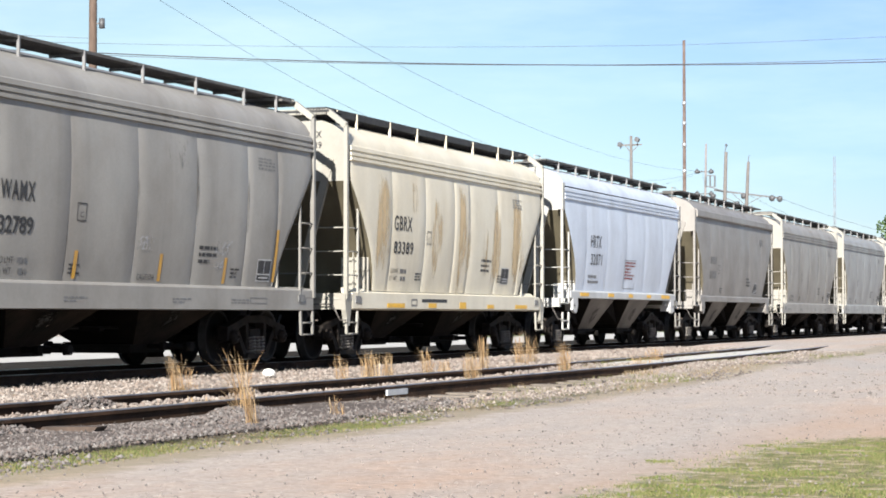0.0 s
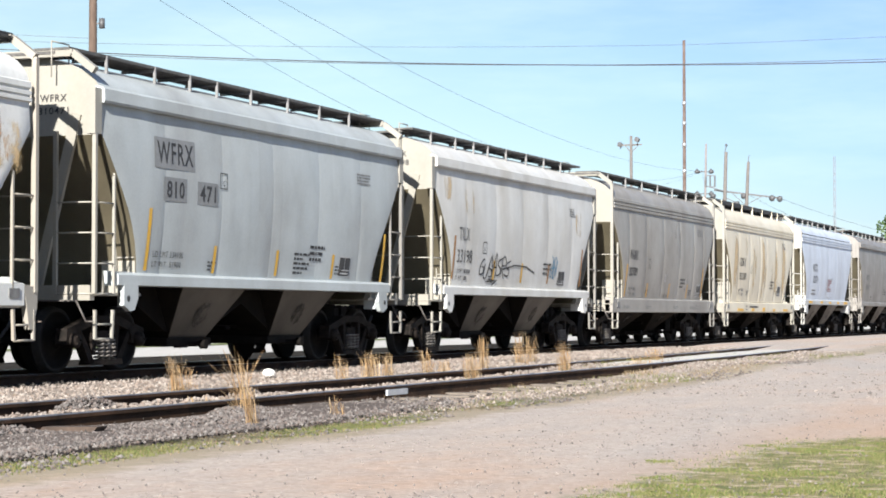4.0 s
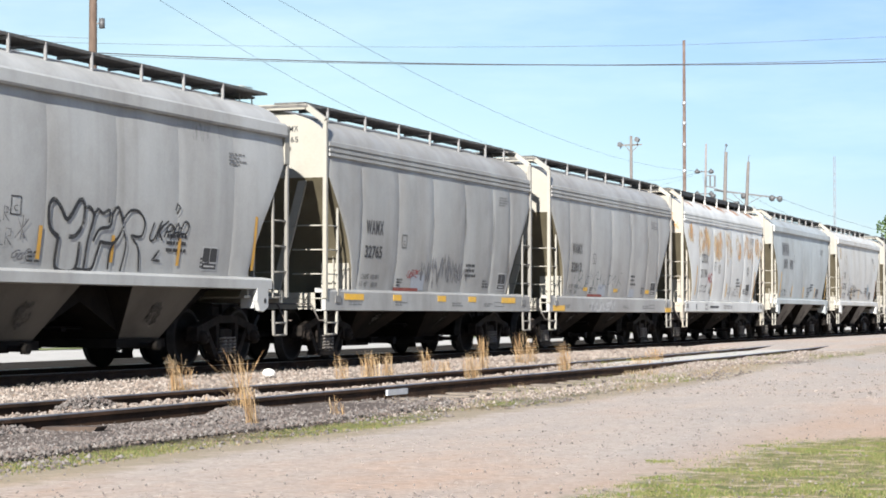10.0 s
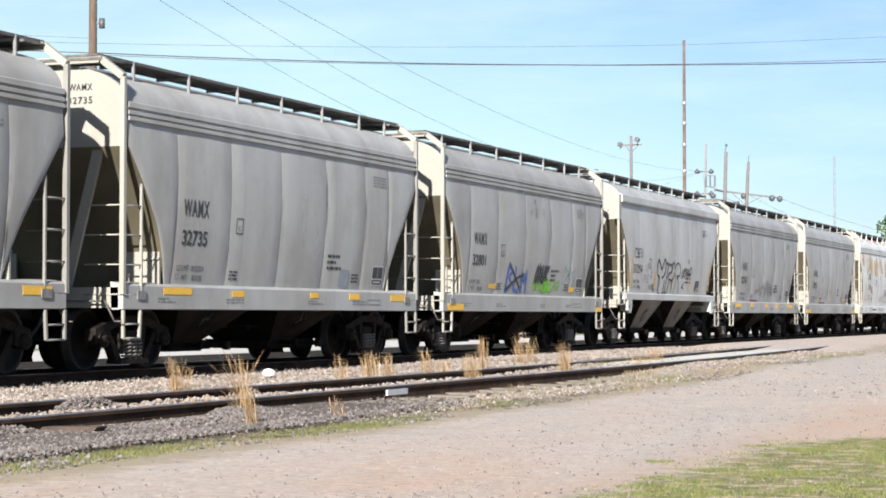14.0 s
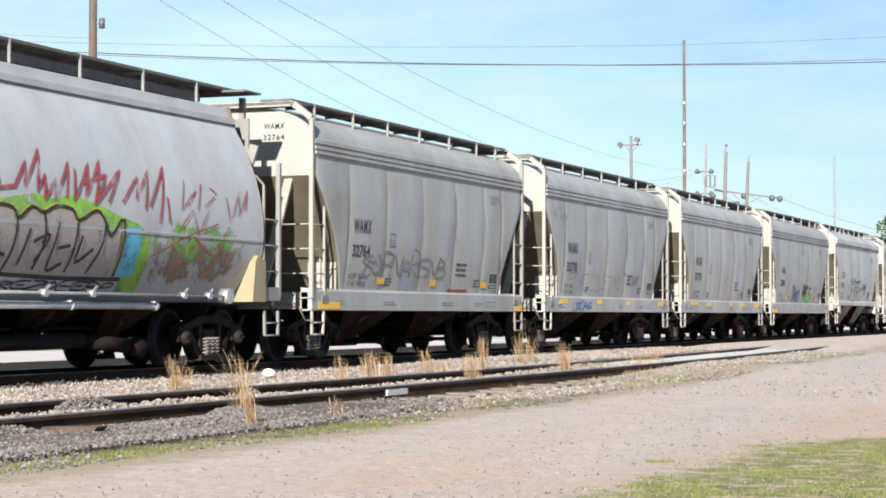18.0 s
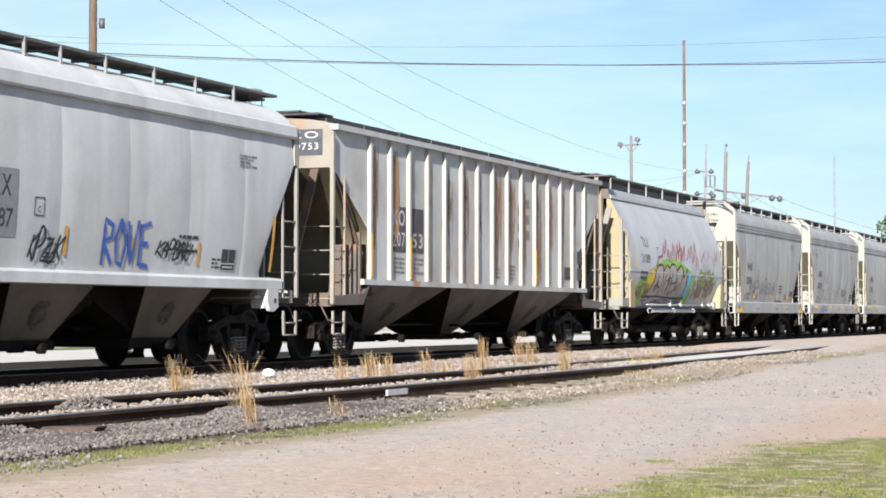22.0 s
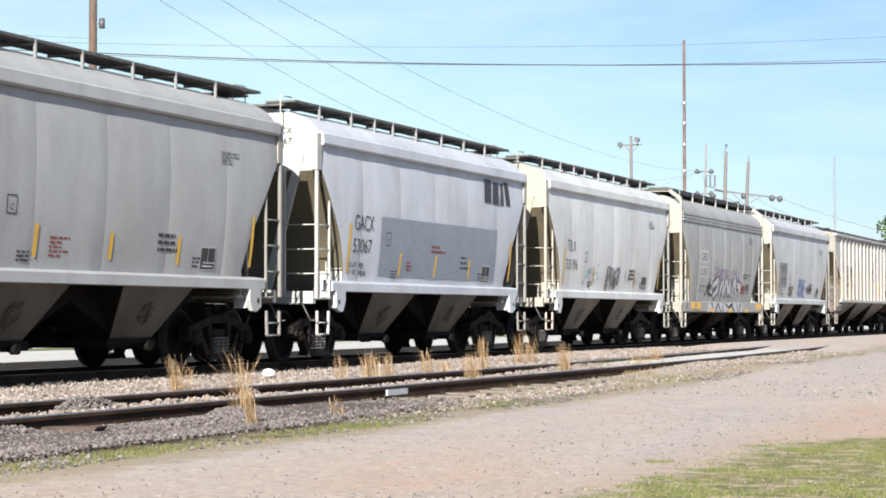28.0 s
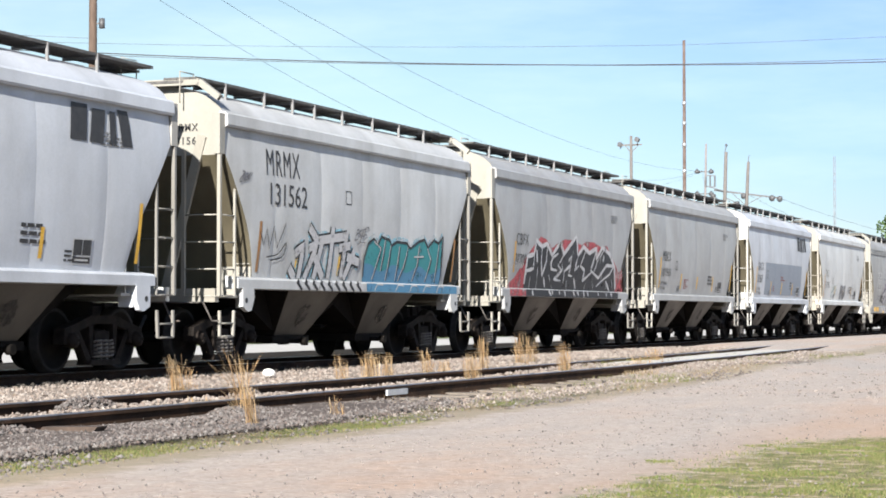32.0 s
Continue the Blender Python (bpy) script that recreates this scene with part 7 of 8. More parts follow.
def stones(name, spots, material, label, sizes=(0.02, 0.05), seed=1):
    """Broken stone, each a crushed octahedron, joined as one bed."""
    r = np.random.RandomState(seed)
    n = len(spots)
    base = np.array([(1, 0, 0), (-1, 0, 0), (0, 1, 0), (0, -1, 0), (0, 0, 1), (0, 0, -1)], float)
    tri = np.array([(0, 2, 4), (2, 1, 4), (1, 3, 4), (3, 0, 4), (2, 0, 5), (1, 2, 5), (3, 1, 5), (0, 3, 5)])
    s = r.uniform(*sizes, n)[:, None, None]
    v = base[None] * s * r.uniform(0.55, 1.25, (n, 6, 3)) + r.uniform(-0.25, 0.25, (n, 6, 3)) * s
    a = r.uniform(0, 6.28, n)
    ca, sa = np.cos(a)[:, None], np.sin(a)[:, None]
    x, y = v[..., 0] * ca - v[..., 1] * sa, v[..., 0] * sa + v[..., 1] * ca
    v = np.stack([x, y, v[..., 2] * 0.8], -1) + np.array(spots)[:, None, :]
    f = tri[None] + 6 * np.arange(n)[:, None, None]
    me = bpy.data.meshes.new(name)
    me.from_pydata(v.reshape(-1, 3).tolist(), [], f.reshape(-1, 3).tolist())
    me.materials.append(material)
    return tagged(new(name, me), label, "gravel", kind="stuff")


def scatter(n, x0, x1, y0, y1, seed, keep=None, z=0.0, follow=False):
    r = random.Random(seed)
    out = []
    while len(out) < n:
        y = y0 + (y1 - y0) * r.random() ** 1.5
        x = r.uniform(x0, x1) + (side_x_of_siding(y) + 9.55 if follow else 0)
        if keep and r.random() > keep(x, y):
            continue
        out.append((x, y, ground_z(x, y) + z + r.uniform(-0.01, 0.015)))
    return out


def patchy(x, y, s=0.5, lo=-0.15):
    return max(0.0, min(1.0, (noise.noise((x * s, y * s, 3.3)) - lo) * 2.2))


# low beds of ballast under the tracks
# the main bed's tone carries the train's shade as well as oil
M_DARK_BED = plain("oily_shaded_ballast", (0.018, 0.016, 0.014), (0.04, 0.034, 0.028), 0.95, 0, 6, 0.8)
M_GREY_BED = plain("brown_grey_ballast", (0.085, 0.072, 0.066), (0.15, 0.125, 0.112), 0.95, 0, 5, 0.8)
M_TAN_BED = plain("tan_ballast", (0.20, 0.165, 0.14), (0.285, 0.245, 0.21), 0.95, 0, 5, 0.8)


def bed(name, x0, x1, y0, y1, z, material, label, follow=False):
    def make(bm):
        ys = lin(y0, y1, int((y1 - y0) / 0.6) + 2)

        def fn(u, y):
            x = x0 + (x1 - x0) * u + (side_x_of_siding(y) + 9.55 if follow else 0)
            edge = min(u, 1 - u) * (x1 - x0)
            wob = 0.12 * noise.noise((u * 3, y * 0.8, x0)) if 0 < u < 1 else 0.25 * noise.noise((x0, y * 0.9, 5))
            return (x + wob, y, ground_z(x, y) + z * min(1, edge / 0.35) + (0.004 if 0 < u < 1 else -0.03))
        grid(bm, fn, lin(0, 1, 9), ys)
    return tagged(part(name, make, material, label=label), category="ballast", kind="structure")


# reaches past the track to darken the shaded ground beyond
bed("ballast_bed_main", -23.2, -14.05, -40, 160, 0.05, M_DARK_BED, "oily ballast bed under the main track, darkened for the train's shade")
bed("ballast_bed_between", -14.35, -10.35, 4, 44, 0.06, M_TAN_BED, "tan ballast between the two tracks", True)
bed("ballast_bed_siding", -10.6, -7.45, 4, 19.5, 0.06, M_GREY_BED, "brown-grey ballast along the siding", True)
for dusty in (M_DARK_BED, M_GREY_BED, M_TAN_BED, M_GROUND):
    dusty.node_tree.nodes["Principled BSDF"].inputs["Specular IOR Level"].default_value = 0.05
TAN = islands_mat("tan_stone", [(0.115, 0.095, 0.083), (0.25, 0.215, 0.187), (0.175, 0.133, 0.108), (0.31, 0.278, 0.25)])
GREYS = islands_mat("grey_stone", [(0.045, 0.04, 0.038), (0.12, 0.105, 0.098), (0.10, 0.075, 0.066), (0.19, 0.175, 0.165), (0.075, 0.063, 0.06)])
# stones toned down with the bed to suit the train's shade
DARKS = islands_mat("oily_shaded_stone", [(0.014, 0.013, 0.012), (0.04, 0.034, 0.028), (0.025, 0.02, 0.018)])
stones("ballast_stones", scatter(16000, -14.3, -10.5, 13, 50, 1, z=0.06, follow=True), TAN, "loose tan ballast stones", (0.016, 0.038), 1)
stones("ballast_stones", scatter(7500, -10.2, -8.8, 11, 34, 2, lambda x, y: min(1, (34 - y) / 3), z=0.075, follow=True), TAN, "tan ballast stones between the siding rails", (0.014, 0.033), 2)
stones("ballast_stones", scatter(26000, -8.75, -7.35, 10, 27, 3, lambda x, y: min(1, max(0, (21.5 - y) / 5)) ** 1.3 * min(1.0, (-7.35 - x) / 0.5), z=0.045, follow=True), GREYS, "brown-grey ballast stones beside the siding", (0.008, 0.024), 3)
stones("ballast_stones", scatter(2500, -8.0, -6.9, 9, 40, 31, lambda x, y: patchy(x, y, 0.8), follow=True), GREYS, "stray grey stones at the lot's edge", (0.012, 0.03), 5)
stones("ballast_stones", scatter(5000, -8.75, -7.3, 17, 48, 32, lambda x, y: min(1, (y - 16) / 8) * (0.3 + 0.7 * patchy(x, y, 0.7, -0.2)), z=0.008, follow=True), TAN, "pale tan stones trodden in beside the siding", (0.01, 0.026), 32)


def heap(cx, cy, rx, ry, h, n, seed):
    r = random.Random(seed)
    out = []
    for k in range(n):
        a, d = r.uniform(0, 6.28), math.sqrt(r.random())
        x, y = cx + rx * d * math.cos(a), cy + ry * d * math.sin(a)
        out.append((x, y, ground_z(x, y) + h * (1 - d * d) * r.uniform(0.75, 1.0)))
    return out


for k, (hx, hy, ra, rb, hh, cnt) in enumerate(((-8.6, 17.1, 0.4, 0.75, 0.13, 2600), (-8.2, 15.6, 0.5, 1.6, 0.11, 3400), (-10.2, 16.9, 0.35, 0.6, 0.2, 1400), (-8.8, 13.2, 0.3, 0.9, 0.13, 1500), (-10.35, 20.6, 0.25, 0.4, 0.17, 600))):
    stones("ballast_stones", heap(hx, hy, ra, rb, hh, cnt, 70 + k), GREYS, "low heap of brown-grey ballast spilled over the siding rail", (0.008, 0.025), 70 + k)
stones("ballast_stones", scatter(7000, -17.8, -14.0, 15, 90, 4, z=0.05), DARKS, "oily ballast stones, darkened for the train's shade", (0.02, 0.05), 4)
LOTS = islands_mat("lot_pebble", [(0.08, 0.071, 0.066), (0.21, 0.182, 0.165), (0.14, 0.12, 0.11), (0.23, 0.198, 0.178)])
stones("pebbles", scatter(7000, -7.6, 1.5, 9, 34, 6, lambda x, y: 0.25 + patchy(x, y, 0.35, -0.1)), LOTS, "small pebbles strewn over the lot", (0.004, 0.013), 6)
stones("pebbles", scatter(4000, -8.5, 8, 24, 75, 7), LOTS, "small pebbles strewn over the lot", (0.01, 0.03), 7)

# sleepers
for k in range(150):
    y = 6 + 0.53 * k
    box("tie", -1.3, 1.3, -0.115, 0.115, -0.16, 0.0, M_TIE, main_track, key="tie", at=(MAIN_X, y, 0.045 + ground_z(MAIN_X, y)))
for k in range(85):
    y = 6 + 0.55 * k
    ob = box("tie", -1.3, 1.3, -0.115, 0.115, -0.16, 0.0, M_TIE, siding, key="tie", at=(side_x_of_siding(y), y, 0.03 + 0.012 * math.sin(k * 2.1)))
    ob.rotation_euler = (0, 0, -0.004 * max(0, y - 27) + 0.02 * math.sin(k * 3.7))


def plank(bm):
    prism(bm, [(-0.26, -0.01), (0.24, 0.0), (0.28, 0.045), (-0.22, 0.035)], 1, -0.08, 0.08)


tagged(part("loose_tie", plank, plain("rusty_timber", (0.04, 0.028, 0.022), (0.08, 0.055, 0.042), 0.9, 0, 4), at=(-8.5, 13.9, 0.06), label="broken rusty-brown timber lying in the ballast"), category="timber")


def joint(bm):
    quad_box(bm, -0.012, 0.012, -0.3, 0.3, 0.02, 0.085)


part("joint_bar", joint, plain("pale_joint_steel", (0.38, 0.40, 0.43), (0.5, 0.51, 0.53), 0.5, 0.3, 6), siding, "pale metal rail joint bar", at=(-8.7, 21.2, 0.06))


def rock(bm):
    bmesh.ops.create_icosphere(bm, subdivisions=2, radius=0.10)
    for v in bm.verts:
        v.co *= 1 + 0.25 * noise.noise(v.co * 6)
        v.co.z *= 0.7


tagged(part("white_rock", rock, plain("chalky_rock", (0.7, 0.68, 0.64), (0.82, 0.8, 0.76), 0.9, 0, 6), at=(-13.1, 26.9, 0.13), label="white rock lying between the tracks"), category="rock")


def blades_mat(name, cols):
    m = islands_mat(name, cols, 0.8)
    return m


M_STRAW = blades_mat("dry_straw", [(0.24, 0.13, 0.055), (0.36, 0.24, 0.115), (0.28, 0.155, 0.065), (0.42, 0.33, 0.21), (0.32, 0.20, 0.09)])
M_GRASS = blades_mat("short_green_grass", [(0.05, 0.08, 0.014), (0.08, 0.11, 0.022), (0.20, 0.165, 0.075), (0.07, 0.095, 0.018), (0.13, 0.125, 0.04), (0.09, 0.115, 0.024)])
M_WEED = blades_mat("green_weed", [(0.05, 0.07, 0.02), (0.10, 0.11, 0.03), (0.18, 0.16, 0.06)])
M_DEAD = blades_mat("dead_grass", [(0.16, 0.11, 0.06), (0.24, 0.18, 0.10), (0.12, 0.08, 0.05)])


def stalk(bm, x, y, h, a, lean, w, plume):
    """A thin bending stem with a ragged plume at its tip."""
    dx, dy = math.cos(a), math.sin(a)
    px, py = -dy, dx
    prev = None
    for k in range(6):
        t = k / 5
        c = (x + dx * lean * t ** 2.2, y + dy * lean * t ** 2.2, h * (t - 0.12 * (lean / max(h, 0.01)) * t ** 3))
        ww = w * (1.0 - 0.5 * t) if t < 0.62 else plume * (1.15 - t)
        v = [bm.verts.new((c[0] + q * (px * ww + 0.5 * ww), c[1] + q * py * ww, c[2])) for q in (-1, 1)]
        if prev:
            bm.faces.new((prev[0], prev[1], v[1], v[0]))
        prev = v


def tuft(x, y, h, n, spread_r, seed, green=True, lean=0.25, way=2.9):
    """Dry bunch grass: stems of all heights, bent one way by the wind of passing trains."""
    r = random.Random(seed)
    top = tagged(new("dry_grass_tuft"), "tuft of tall dry straw-coloured grass in the ballast", "grass tuft", "dry grass tufts")
    top.location = (x, y, ground_z(x, y))

    def straw(bm):
        for k in range(3 * n):
            a = r.uniform(0, 6.28)
            d = spread_r * r.random() ** 0.7
            hh = 1.1 * h * (0.4 + 0.7 * r.random())
            stalk(bm, d * math.cos(a), d * math.sin(a), hh, way + r.gauss(0, 0.7), hh * lean * r.uniform(0.1, 2.0), r.uniform(0.002, 0.0036), r.uniform(0.006, 0.016))
    part("straw", straw, M_STRAW, top)

    def low(bm):
        for k in range(int(n * 0.7)):
            a = r.uniform(0, 6.28)
            d = spread_r * 1.2 * r.random()
            hh = 0.4 * h * r.uniform(0.3, 1.0)
            stalk(bm, d * math.cos(a), d * math.sin(a), hh, a, hh * r.uniform(0.3, 1.1), 0.004, 0.006)
    part("green_base" if green else "dead_base", low, M_WEED if green else M_DEAD, top)


for k, (x, y, h, n, w, gr, ln) in enumerate(((-10.98, 20.2, 0.46, 46, 0.10, True, 0.2), (-11.15, 20.75, 0.20, 30, 0.16, True, 0.3), (-12.15, 22.7, 0.34, 8, 0.05, False, 0.25), (-8.55, 17.0, 0.60, 34, 0.09, False, 0.45),
                                            (-7.8, 15.7, 0.33, 30, 0.07, False, 0.15), (-11.1, 25.1, 0.40, 28, 0.10, False, 0.25), (-11.4, 26.8, 0.41, 60, 0.15, True, 0.12), (-11.18, 26.9, 0.40, 40, 0.09, False, 0.2),
                                            (-11.3, 28.8, 0.42, 36, 0.10, False, 0.3), (-11.3, 29.5, 0.24, 30, 0.10, True, 0.1), (-9.76, 26.6, 0.42, 44, 0.13, True, 0.2), (-10.5, 29.1, 0.56, 44, 0.11, False, 0.08),
                                            (-11.2, 33.0, 0.56, 30, 0.13, False, 0.18), (-11.25, 33.8, 0.46, 24, 0.12, True, 0.16), (-9.6, 30.4, 0.48, 46, 0.11, True, 0.15), (-9.3, 33.8, 0.18, 40, 0.22, True, 0.3),
                                            (-9.6, 18.3, 0.13, 50, 0.26, False, 0.6), (-9.4, 22.2, 0.13, 50, 0.28, False, 0.6), (-7.75, 17.4, 0.22, 14, 0.08, False, 0.3), (-9.75, 36.5, 0.22, 36, 0.2, True, 0.2), (-9.7, 14.2, 0.12, 50, 0.3, False, 0.6))):
    tuft(x, y, h, n, w, 300 + k, gr, ln)


def grass(name, n, x0, x1, y0, y1, seed, keep, h, material, label, along=False):
    r = random.Random(seed)
    vs, fs = [], []
    tries = 0
    while len(fs) < n and tries < n * 30:
        tries += 1
        x, y = r.uniform(x0, x1), y0 + (y1 - y0) * r.random()
        if r.random() > keep(x, y):
            continue
        z, a, hh = ground_z(x, y), r.uniform(0, 6.28), h * r.uniform(0.4, 1.2)
        w, ln = r.uniform(0.004, 0.009), hh * r.uniform(0.2, 1.0)
        i = len(vs)
        vs += [(x - w * math.sin(a), y + w * math.cos(a), z - 0.01), (x + w * math.sin(a), y - w * math.cos(a), z - 0.01), (x + ln * math.cos(a), y + ln * math.sin(a), z + hh)]
        fs.append((i, i + 1, i + 2))
    me = bpy.data.meshes.new(name)
    me.from_pydata(vs, [], fs)
    me.materials.append(material)
    return tagged(new(name, me), label, "grass", kind="stuff")


def lawn(x, y):
    """The grassy corner: beyond a wavering line that runs away from the camera."""
    edge = -3.4 + 0.02 * (y - 11) + 0.4 * noise.noise((x * 0.7, y * 0.7, 1)) + 0.35 * noise.noise((x * 2.5, y * 2.0, 4))
    stop = 16.2 + 0.9 * (x + 2.9) + 0.7 * noise.noise((x * 0.9, 0, 2)) + 0.9 * noise.noise((x * 2.2, y * 0.8, 6))
    if x < edge or y > stop:
        return 0.0
    return (0.06 + 0.94 * patchy(x, y, 2.6, -0.02) * patchy(x, y, 0.6, -0.3)) * min(1.0, 0.3 + min(x - edge, stop - y) / 0.3)


grass("grass", 110000, -4.4, 2.0, 9.6, 17.6, 8, lawn, 0.013, M_GRASS, "short patchy green grass at the lot's corner")


def verge(x, y):
    c = -7.25 + 0.15 * noise.noise((0, y * 0.5, 9)) - 0.03 * max(0, y - 18)
    return max(0.0, 1 - abs(x - c) / 0.4) * patchy(x * 0.6, y, 0.42, -0.1)


grass("grass", 16000, -8.4, -6.5, 10, 30, 9, verge, 0.02, M_GRASS, "thin strip of green grass along the ballast")
grass("grass", 2500, -10.6, -7.2, 12, 45, 10, lambda x, y: 0.5 * patchy(x, y, 1.2, 0.15), 0.07, M_WEED, "scattered weeds in the siding")

grass("dead_grass", 6000, -8.3, -6.5, 10, 36, 12, lambda x, y: max(0.0, 1 - abs(x + 7.4 + 0.01 * (y - 20)) / 0.55) * patchy(x, y, 0.6, -0.3), 0.018, M_DEAD, "flattened brown dead grass along the ballast")
grass("dead_grass", 1800, -13.5, -8.2, 12, 36, 13, lambda x, y: patchy(x, y, 1.0, 0.2), 0.09, M_DEAD, "brown dead weeds in the siding")

# pale yard beyond the train
def yard(bm):
    grid(bm, lambda x, y: (x, y, ground_z(x, y) + 0.03), lin(-48, -23.0, 12), lin(-20, 200, 30))


tagged(part("pavement", yard, plain("pale_concrete", (0.40, 0.385, 0.36), (0.50, 0.48, 0.455), 0.9, 0, 1.5), label="pale concrete yard beyond the track"), category="pavement", kind="structure")


def far_verge(bm):
    grid(bm, lambda u, y: (-31.4 + 1.8 * u + 0.2 * noise.noise((u, y * 0.3, 2)), y, 0.05 + 0.02 * noise.noise((u * 4, y, 7))), lin(0, 1, 5), lin(0, 120, 90))


tagged(part("far_verge", far_verge, plain("far_grass", (0.09, 0.12, 0.03), (0.16, 0.17, 0.05), 0.95, 0, 5), label="strip of green grass beyond the yard"), category="grass", kind="structure")


def pale_fill(bm):
    grid(bm, lambda u, y: (side_x_of_siding(y) - 0.64 + 1.28 * u, y, ground_z(side_x_of_siding(y), y) + 0.022 * math.sin(math.pi * u) + 0.006), lin(0, 1, 7), lin(33, 50, 40))


tagged(part("crossing_fill", pale_fill, plain("white_gravel", (0.42, 0.40, 0.37), (0.52, 0.50, 0.47), 0.95, 0, 6), label="whitish gravel packed between the siding rails"), category="gravel", kind="structure")


# ---------------------------------------------------------------- poles, wires, tree
def lathe_z(bm, at, prof, n=10):
    """Turns a profile (height, radius) about an upright axis through a point."""
    rings = [[bm.verts.new((at[0] + r * math.cos(2 * math.pi * i / n), at[1] + r * math.sin(2 * math.pi * i / n), at[2] + h)) for i in range(n)] for h, r in prof]
    for p0, p1 in zip(rings, rings[1:]):
        for i in range(n):
            bm.faces.new((p0[i], p0[(i + 1) % n], p1[(i + 1) % n], p1[i])).smooth = True
    bm.faces.new(rings[0][::-1])
    bm.faces.new(rings[-1])


def pole(name, x, y, h, r0, r1, material, label, lean=(0, 0)):
    top = tagged(new(name), label, "utility pole")
    top.location = (x, y, 0)

    def shaft(bm):
        rings = []
        for k in range(13):
            a = k / 12
            r = r0 + (r1 - r0) * a
            rings.append([bm.verts.new((lean[0] * a + r * math.cos(q), lean[1] * a + r * math.sin(q), h * a)) for q in lin(0, 2 * math.pi, 11)[:-1]])
        for p0, p1 in zip(rings, rings[1:]):
            for i in range(10):
                bm.faces.new((p0[i], p0[(i + 1) % 10], p1[(i + 1) % 10], p1[i])).smooth = True
        bm.faces.new(rings[-1])
    part("shaft", shaft, material, top)
    return top


M_METAL = plain("grey_line_hardware", (0.06, 0.06, 0.065), (0.11, 0.11, 0.115), 0.6, 0.3, 5)
p = pole("utility_pole", -42.6, 71.1, 14.6, 0.20, 0.16, M_POLE, "tall brown timber utility pole with a small dark fitting")


def fitting(bm):
    tube(bm, (0.36, 0.1, 12.7), (0.36, 0.1, 13.1), 0.12, 10)
    bar(bm, (0.1, 0, 12.9), (0.36, 0.1, 12.9), 0.06)


part("fitting", fitting, M_METAL, p)
M_PATCHED = plain("patched_pole_timber", (0.075, 0.042, 0.03), (0.15, 0.115, 0.10), 0.9, 0, 1.3, 0.4, (1, 1, 1))
p = pole("utility_pole", -31.85, 126.5, 18.8, 0.135, 0.09, M_PATCHED, "very tall slim brown timber pole")
for z in (14.6, 13.3, 11.9, 10.2, 8.8):
    part("steel_band", lambda bm, z=z: tube(bm, (0, 0, z), (0, 0, z + 0.22), 0.135, 10), M_GALV, p, "pale metal band", key=("band", z))
p = pole("light_pole", -35.1, 125.4, 12.6, 0.12, 0.09, M_POLE_GREY, "grey timber pole with a crossarm and twin floodlights")


def arm(bm):
    bar(bm, (-0.65, -0.1, 12.0), (0.65, 0.3, 12.05), 0.09)
    bar(bm, (-0.4, -0.05, 12.0), (0, 0.1, 11.5), 0.04)
    bar(bm, (0.4, 0.2, 12.0), (0, 0.1, 11.5), 0.04)


part("crossarm", arm, M_POLE_GREY, p)
for sx, z in ((-0.72, 12.05), (0.42, 12.35)):
    def flood(bm, sx=sx, z=z):
        prism(bm, [(sx - 0.17, z - 0.10), (sx + 0.06, z - 0.18), (sx + 0.16, z + 0.02), (sx + 0.02, z + 0.17), (sx - 0.12, z + 0.14)], 1, -0.18, 0.1)
        bar(bm, (sx, 0, z - 0.3), (sx, 0, z - 0.1), 0.04)
    part("floodlight", flood, M_METAL, p)
p = pole("utility_pole", -47.4, 195.6, 18.1, 0.16, 0.09, plain("whitened_pole", (0.15, 0.125, 0.12), (0.24, 0.22, 0.22), 0.9, 0, 3), "faded whitish pole with two short crossarms", (0.35, 0.1))
for z in (15.3, 13.1):
    def short_arm(bm, z=z):
        bar(bm, (-0.5, -0.2, z), (0.8, 0.3, z), 0.10)
        for k in (-0.5, 0.8):
            lathe_z(bm, (k, k * 0.36, z), [(-0.2, 0.05), (-0.15, 0.24), (0.05, 0.30), (0.18, 0.12), (0.3, 0.05)])
    part("crossarm", short_arm, M_METAL, p, "short crossarm with two dark insulators")
p = pole("utility_pole", -34.3, 147.2, 13.2, 0.2, 0.12, M_POLE_GREY, "leaning grey timber pole with fused cutouts", (0.40, 0.1))
for z in (11.0, 9.2):
    def cutouts(bm, z=z):
        bar(bm, (0.28, 0.05, z - 0.75), (-1.0, -0.25, z - 0.35), 0.07)
        bar(bm, (-1.05, -0.27, z - 0.4), (-0.35, -0.1, z - 0.4), 0.06)
        bar(bm, (-1.1, -0.28, z + 0.45), (-0.35, -0.1, z + 0.42), 0.06)
        for k, h in ((-1.05, 0.35), (-0.75, 0.5), (-0.42, 0.4)):
            bar(bm, (k, k * 0.25, z - 0.42), (k, k * 0.25, z + h), 0.10)
    part("cutout_rack", cutouts, M_METAL, p, "rack of three dark fused cutouts")


def tip(bm):
    bar(bm, (0.30, 0.1, 13.1), (0.42, 0.1, 13.7), 0.05)
    lathe_z(bm, (0.42, 0.1, 13.6), [(0, 0.05), (0.08, 0.11), (0.2, 0.05)])
    for a in (-1, 1):
        lathe_z(bm, (0.9 * a + 0.3, 0.1, 9.6 - 0.3 * a), [(-0.16, 0.06), (-0.1, 0.2), (0.12, 0.22), (0.2, 0.08)])
    bar(bm, (0.3, 0.1, 9.8), (1.3, 0.3, 9.3), 0.06)


part("insulator", tip, M_METAL, p)
p = pole("utility_pole", -32.9, 147.8, 12.45, 0.2, 0.11, M_POLE_GREY, "leaning grey timber pole with a wide crossarm", (0.55, 0.1))


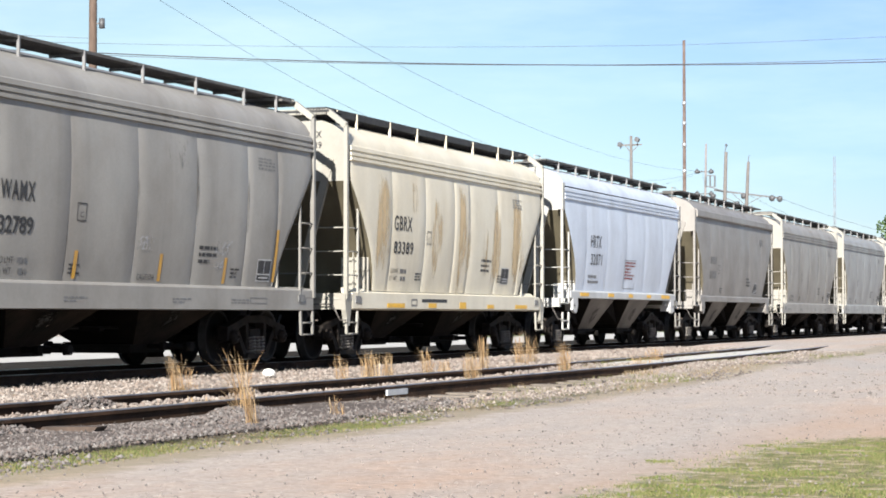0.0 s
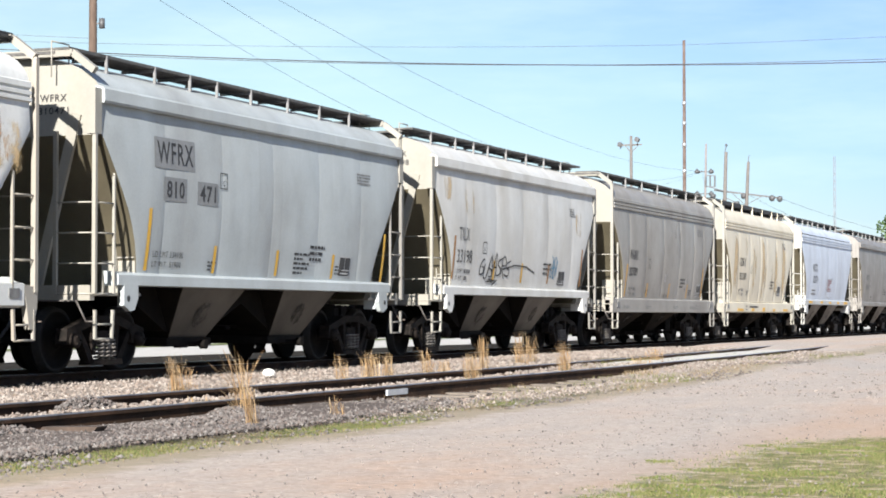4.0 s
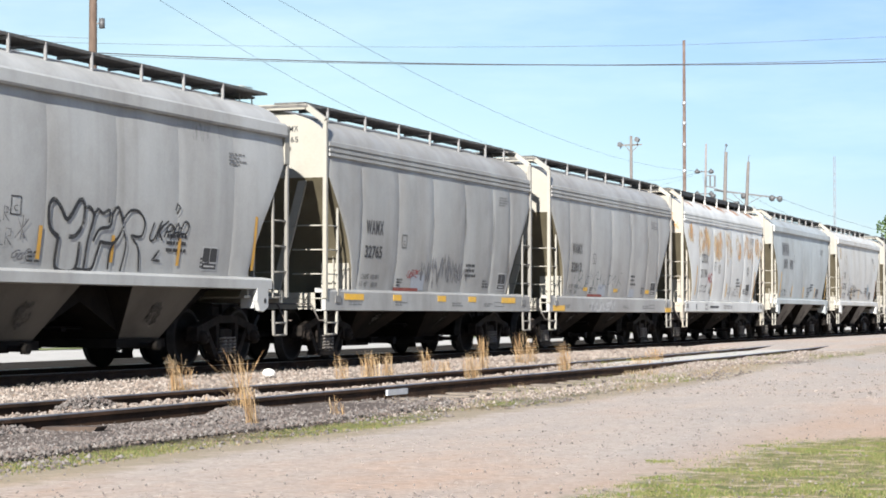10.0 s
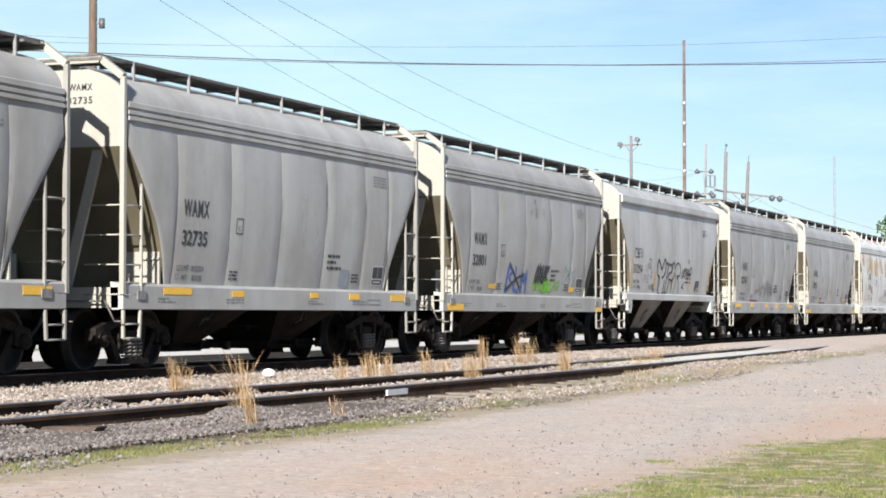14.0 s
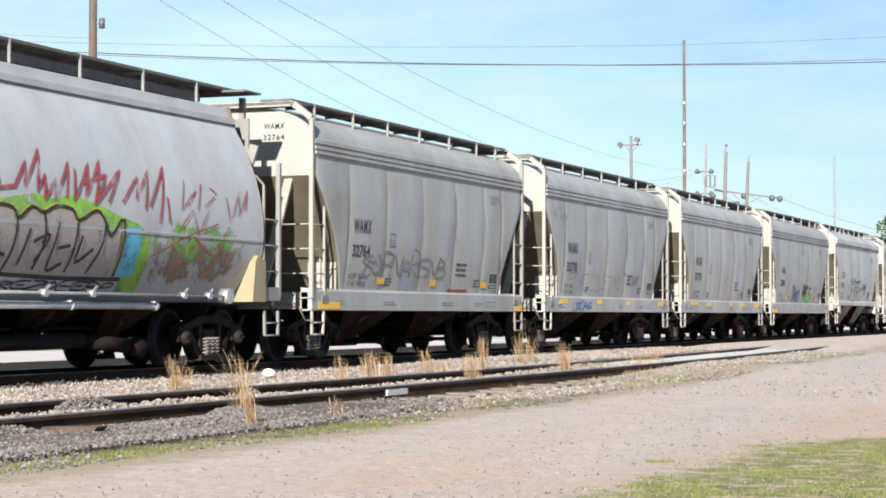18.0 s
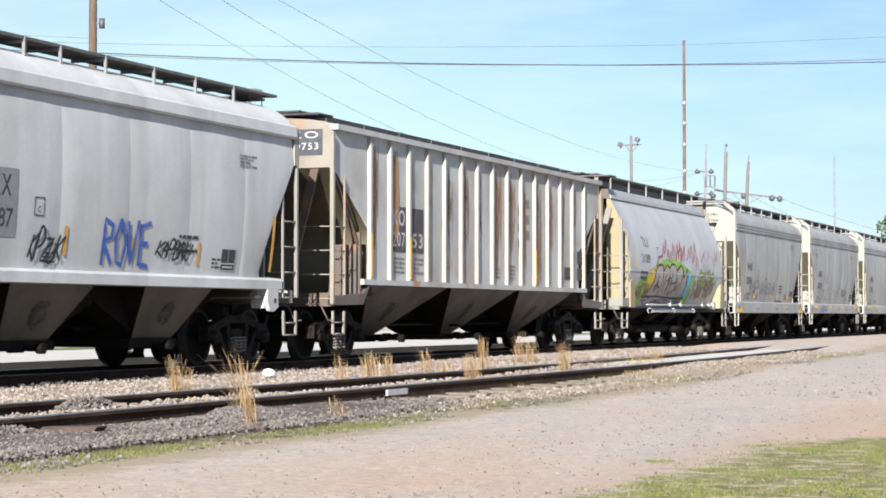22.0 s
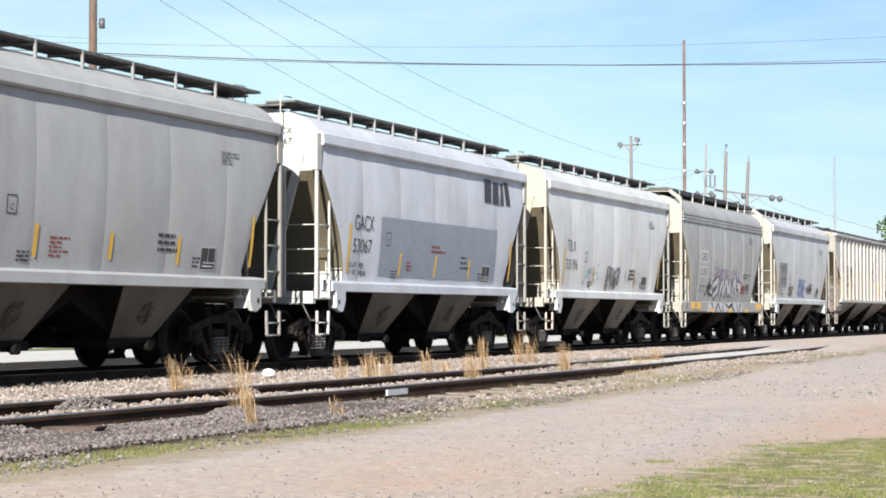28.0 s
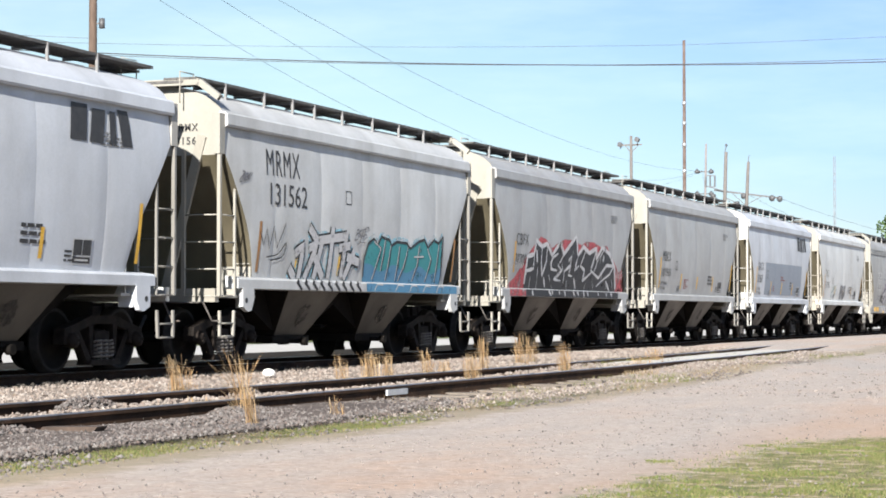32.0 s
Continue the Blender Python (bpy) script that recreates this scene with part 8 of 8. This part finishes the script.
def wide_arm(bm):
    bar(bm, (-1.9, -0.6, 10.35), (2.7, 0.8, 9.75), 0.12)
    bar(bm, (-0.7, -0.2, 10.2), (0.35, 0, 9.2), 0.05)
    bar(bm, (1.5, 0.4, 9.9), (0.35, 0, 9.2), 0.05)
    for k in (0.2, 2.2, 2.75):
        lathe_z(bm, (k, k * 0.3, 9.95 - 0.09 * k), [(-0.25, 0.08), (-0.15, 0.2), (0.1, 0.22), (0.2, 0.07)])
    bar(bm, (0.5, 0.1, 12.3), (0.62, 0.1, 12.95), 0.05)


part("crossarm", wide_arm, M_METAL, p, "wide crossarm with dark insulators")
mast = tagged(new("radio_mast"), "thin white lattice radio mast far away", "mast")
mast.location = (-70.3, 400.6, 0)


def lattice(bm):
    for k in range(3):
        a = k * 2.094
        tube(bm, (0.3 * math.cos(a), 0.3 * math.sin(a), 0), (0.2 * math.cos(a), 0.2 * math.sin(a), 32.7), 0.06, 6)
    for i in range(20):
        z = i * 1.6
        for k in range(3):
            a, b = k * 2.094, (k + 1) * 2.094
            bar(bm, (0.28 * math.cos(a), 0.28 * math.sin(a), z), (0.28 * math.cos(b), 0.28 * math.sin(b), z + 0.8), 0.05)


part("lattice", lattice, plain("mast_white", (0.15, 0.165, 0.185), (0.2, 0.215, 0.235), 0.6), mast)


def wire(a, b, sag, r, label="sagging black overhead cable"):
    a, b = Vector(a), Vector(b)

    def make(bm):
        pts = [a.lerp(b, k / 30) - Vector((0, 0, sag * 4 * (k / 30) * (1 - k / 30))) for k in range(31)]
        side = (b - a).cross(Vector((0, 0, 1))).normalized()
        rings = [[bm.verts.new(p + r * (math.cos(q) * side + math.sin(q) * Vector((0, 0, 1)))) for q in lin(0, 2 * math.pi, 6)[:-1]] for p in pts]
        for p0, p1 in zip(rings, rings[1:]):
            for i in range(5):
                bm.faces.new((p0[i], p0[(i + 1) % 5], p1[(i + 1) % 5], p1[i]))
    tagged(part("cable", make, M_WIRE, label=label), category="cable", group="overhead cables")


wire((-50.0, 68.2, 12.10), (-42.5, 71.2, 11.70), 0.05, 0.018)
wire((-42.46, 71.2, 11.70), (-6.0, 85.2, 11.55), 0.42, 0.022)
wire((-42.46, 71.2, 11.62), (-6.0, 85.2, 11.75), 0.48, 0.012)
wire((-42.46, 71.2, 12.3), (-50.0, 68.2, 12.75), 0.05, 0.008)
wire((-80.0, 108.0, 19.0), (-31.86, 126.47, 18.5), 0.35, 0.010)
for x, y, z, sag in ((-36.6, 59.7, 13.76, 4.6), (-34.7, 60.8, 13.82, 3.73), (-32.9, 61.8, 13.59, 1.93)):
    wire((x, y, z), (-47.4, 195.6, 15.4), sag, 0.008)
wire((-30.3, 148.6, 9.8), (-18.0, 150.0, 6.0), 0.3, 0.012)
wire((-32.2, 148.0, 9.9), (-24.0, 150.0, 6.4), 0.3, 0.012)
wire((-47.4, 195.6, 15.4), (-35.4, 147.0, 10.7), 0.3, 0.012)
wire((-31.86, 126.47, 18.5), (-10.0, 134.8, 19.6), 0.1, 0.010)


# tree at the far right of the line
tree = tagged(new("tree"), "leafy green tree beyond the end of the train", "tree")
tree.location = (-16.75, 132.3, 0)


def trunk(bm):
    tube(bm, (0, 0, 0), (0.1, 0, 2.6), 0.28, 10, 0.2)
    for k in range(7):
        a = k * 0.9
        tube(bm, (0.1, 0, 2.0 + 0.15 * k), (1.5 * math.cos(a), 1.5 * math.sin(a), 4.2 + 0.3 * k), 0.11, 7, 0.03)


part("trunk", trunk, M_POLE, tree)


def crown(bm):
    r = random.Random(77)
    clumps = [(r.gauss(0, 1.25), r.gauss(0, 1.25), 5.3 + r.gauss(0, 1.25), r.uniform(0.5, 0.95)) for k in range(44)]
    for cx, cy, cz, cr in clumps:
        for k in range(150):
            d = Vector((r.gauss(0, 1), r.gauss(0, 1), r.gauss(0, 1))).normalized() * cr * r.random() ** 0.4
            c = Vector((cx, cy, cz)) + d
            a, e = Vector((r.gauss(0, 1), r.gauss(0, 1), r.gauss(0, 1))).normalized(), Vector((r.gauss(0, 1), r.gauss(0, 1), r.gauss(0, 1)))
            e = a.cross(e).normalized()
            s = r.uniform(0.10, 0.2)
            bm.faces.new([bm.verts.new(c + a * s), bm.verts.new(c + e * s * 0.6), bm.verts.new(c - a * s), bm.verts.new(c - e * s * 0.6)])


part("crown", crown, islands_mat("leaf", [(0.025, 0.05, 0.012), (0.05, 0.09, 0.02), (0.035, 0.07, 0.016)], 0.6), tree)


M_TURF = spray("worn_turf", (0.10, 0.11, 0.028), 0.6, 0.45, 3.0, 1.0, (0.20, 0.17, 0.085), (0, 1))


def verge_turf(bm):
    def fn(u, y):
        x = -7.25 - 0.03 * max(0, y - 18) + (u - 0.5) * (0.5 + 0.3 * noise.noise((1, y * 0.6, 4))) + 0.12 * noise.noise((0, y * 0.5, 9))
        return (x, y, ground_z(x, y) + 0.012)
    grid(bm, fn, lin(0, 1, 6), lin(9, 30, 60))


tagged(part("verge_turf", verge_turf, M_TURF, label="thin worn turf along the ballast"), category="grass", kind="structure")
# ---------------------------------------------------------------- how the train and its wheels run
def train_s(t):
    """How far the train has run at t seconds."""
    u = t / 32.0
    return 231.8 * u + 21.2 * u * u


def motions():
    for car, s0 in CARS:
        walk(car, [(t, pose(MAIN_X, s0 + train_s(t), RAIL)) for t in range(0, 33, 2)])
    steps = [k / 15 for k in range(481)]
    for w, ya in WHEELS:
        walk(w, [(t, pose(0, ya, 0.457, -math.degrees(train_s(t) / 0.457))) for t in steps])


motions()
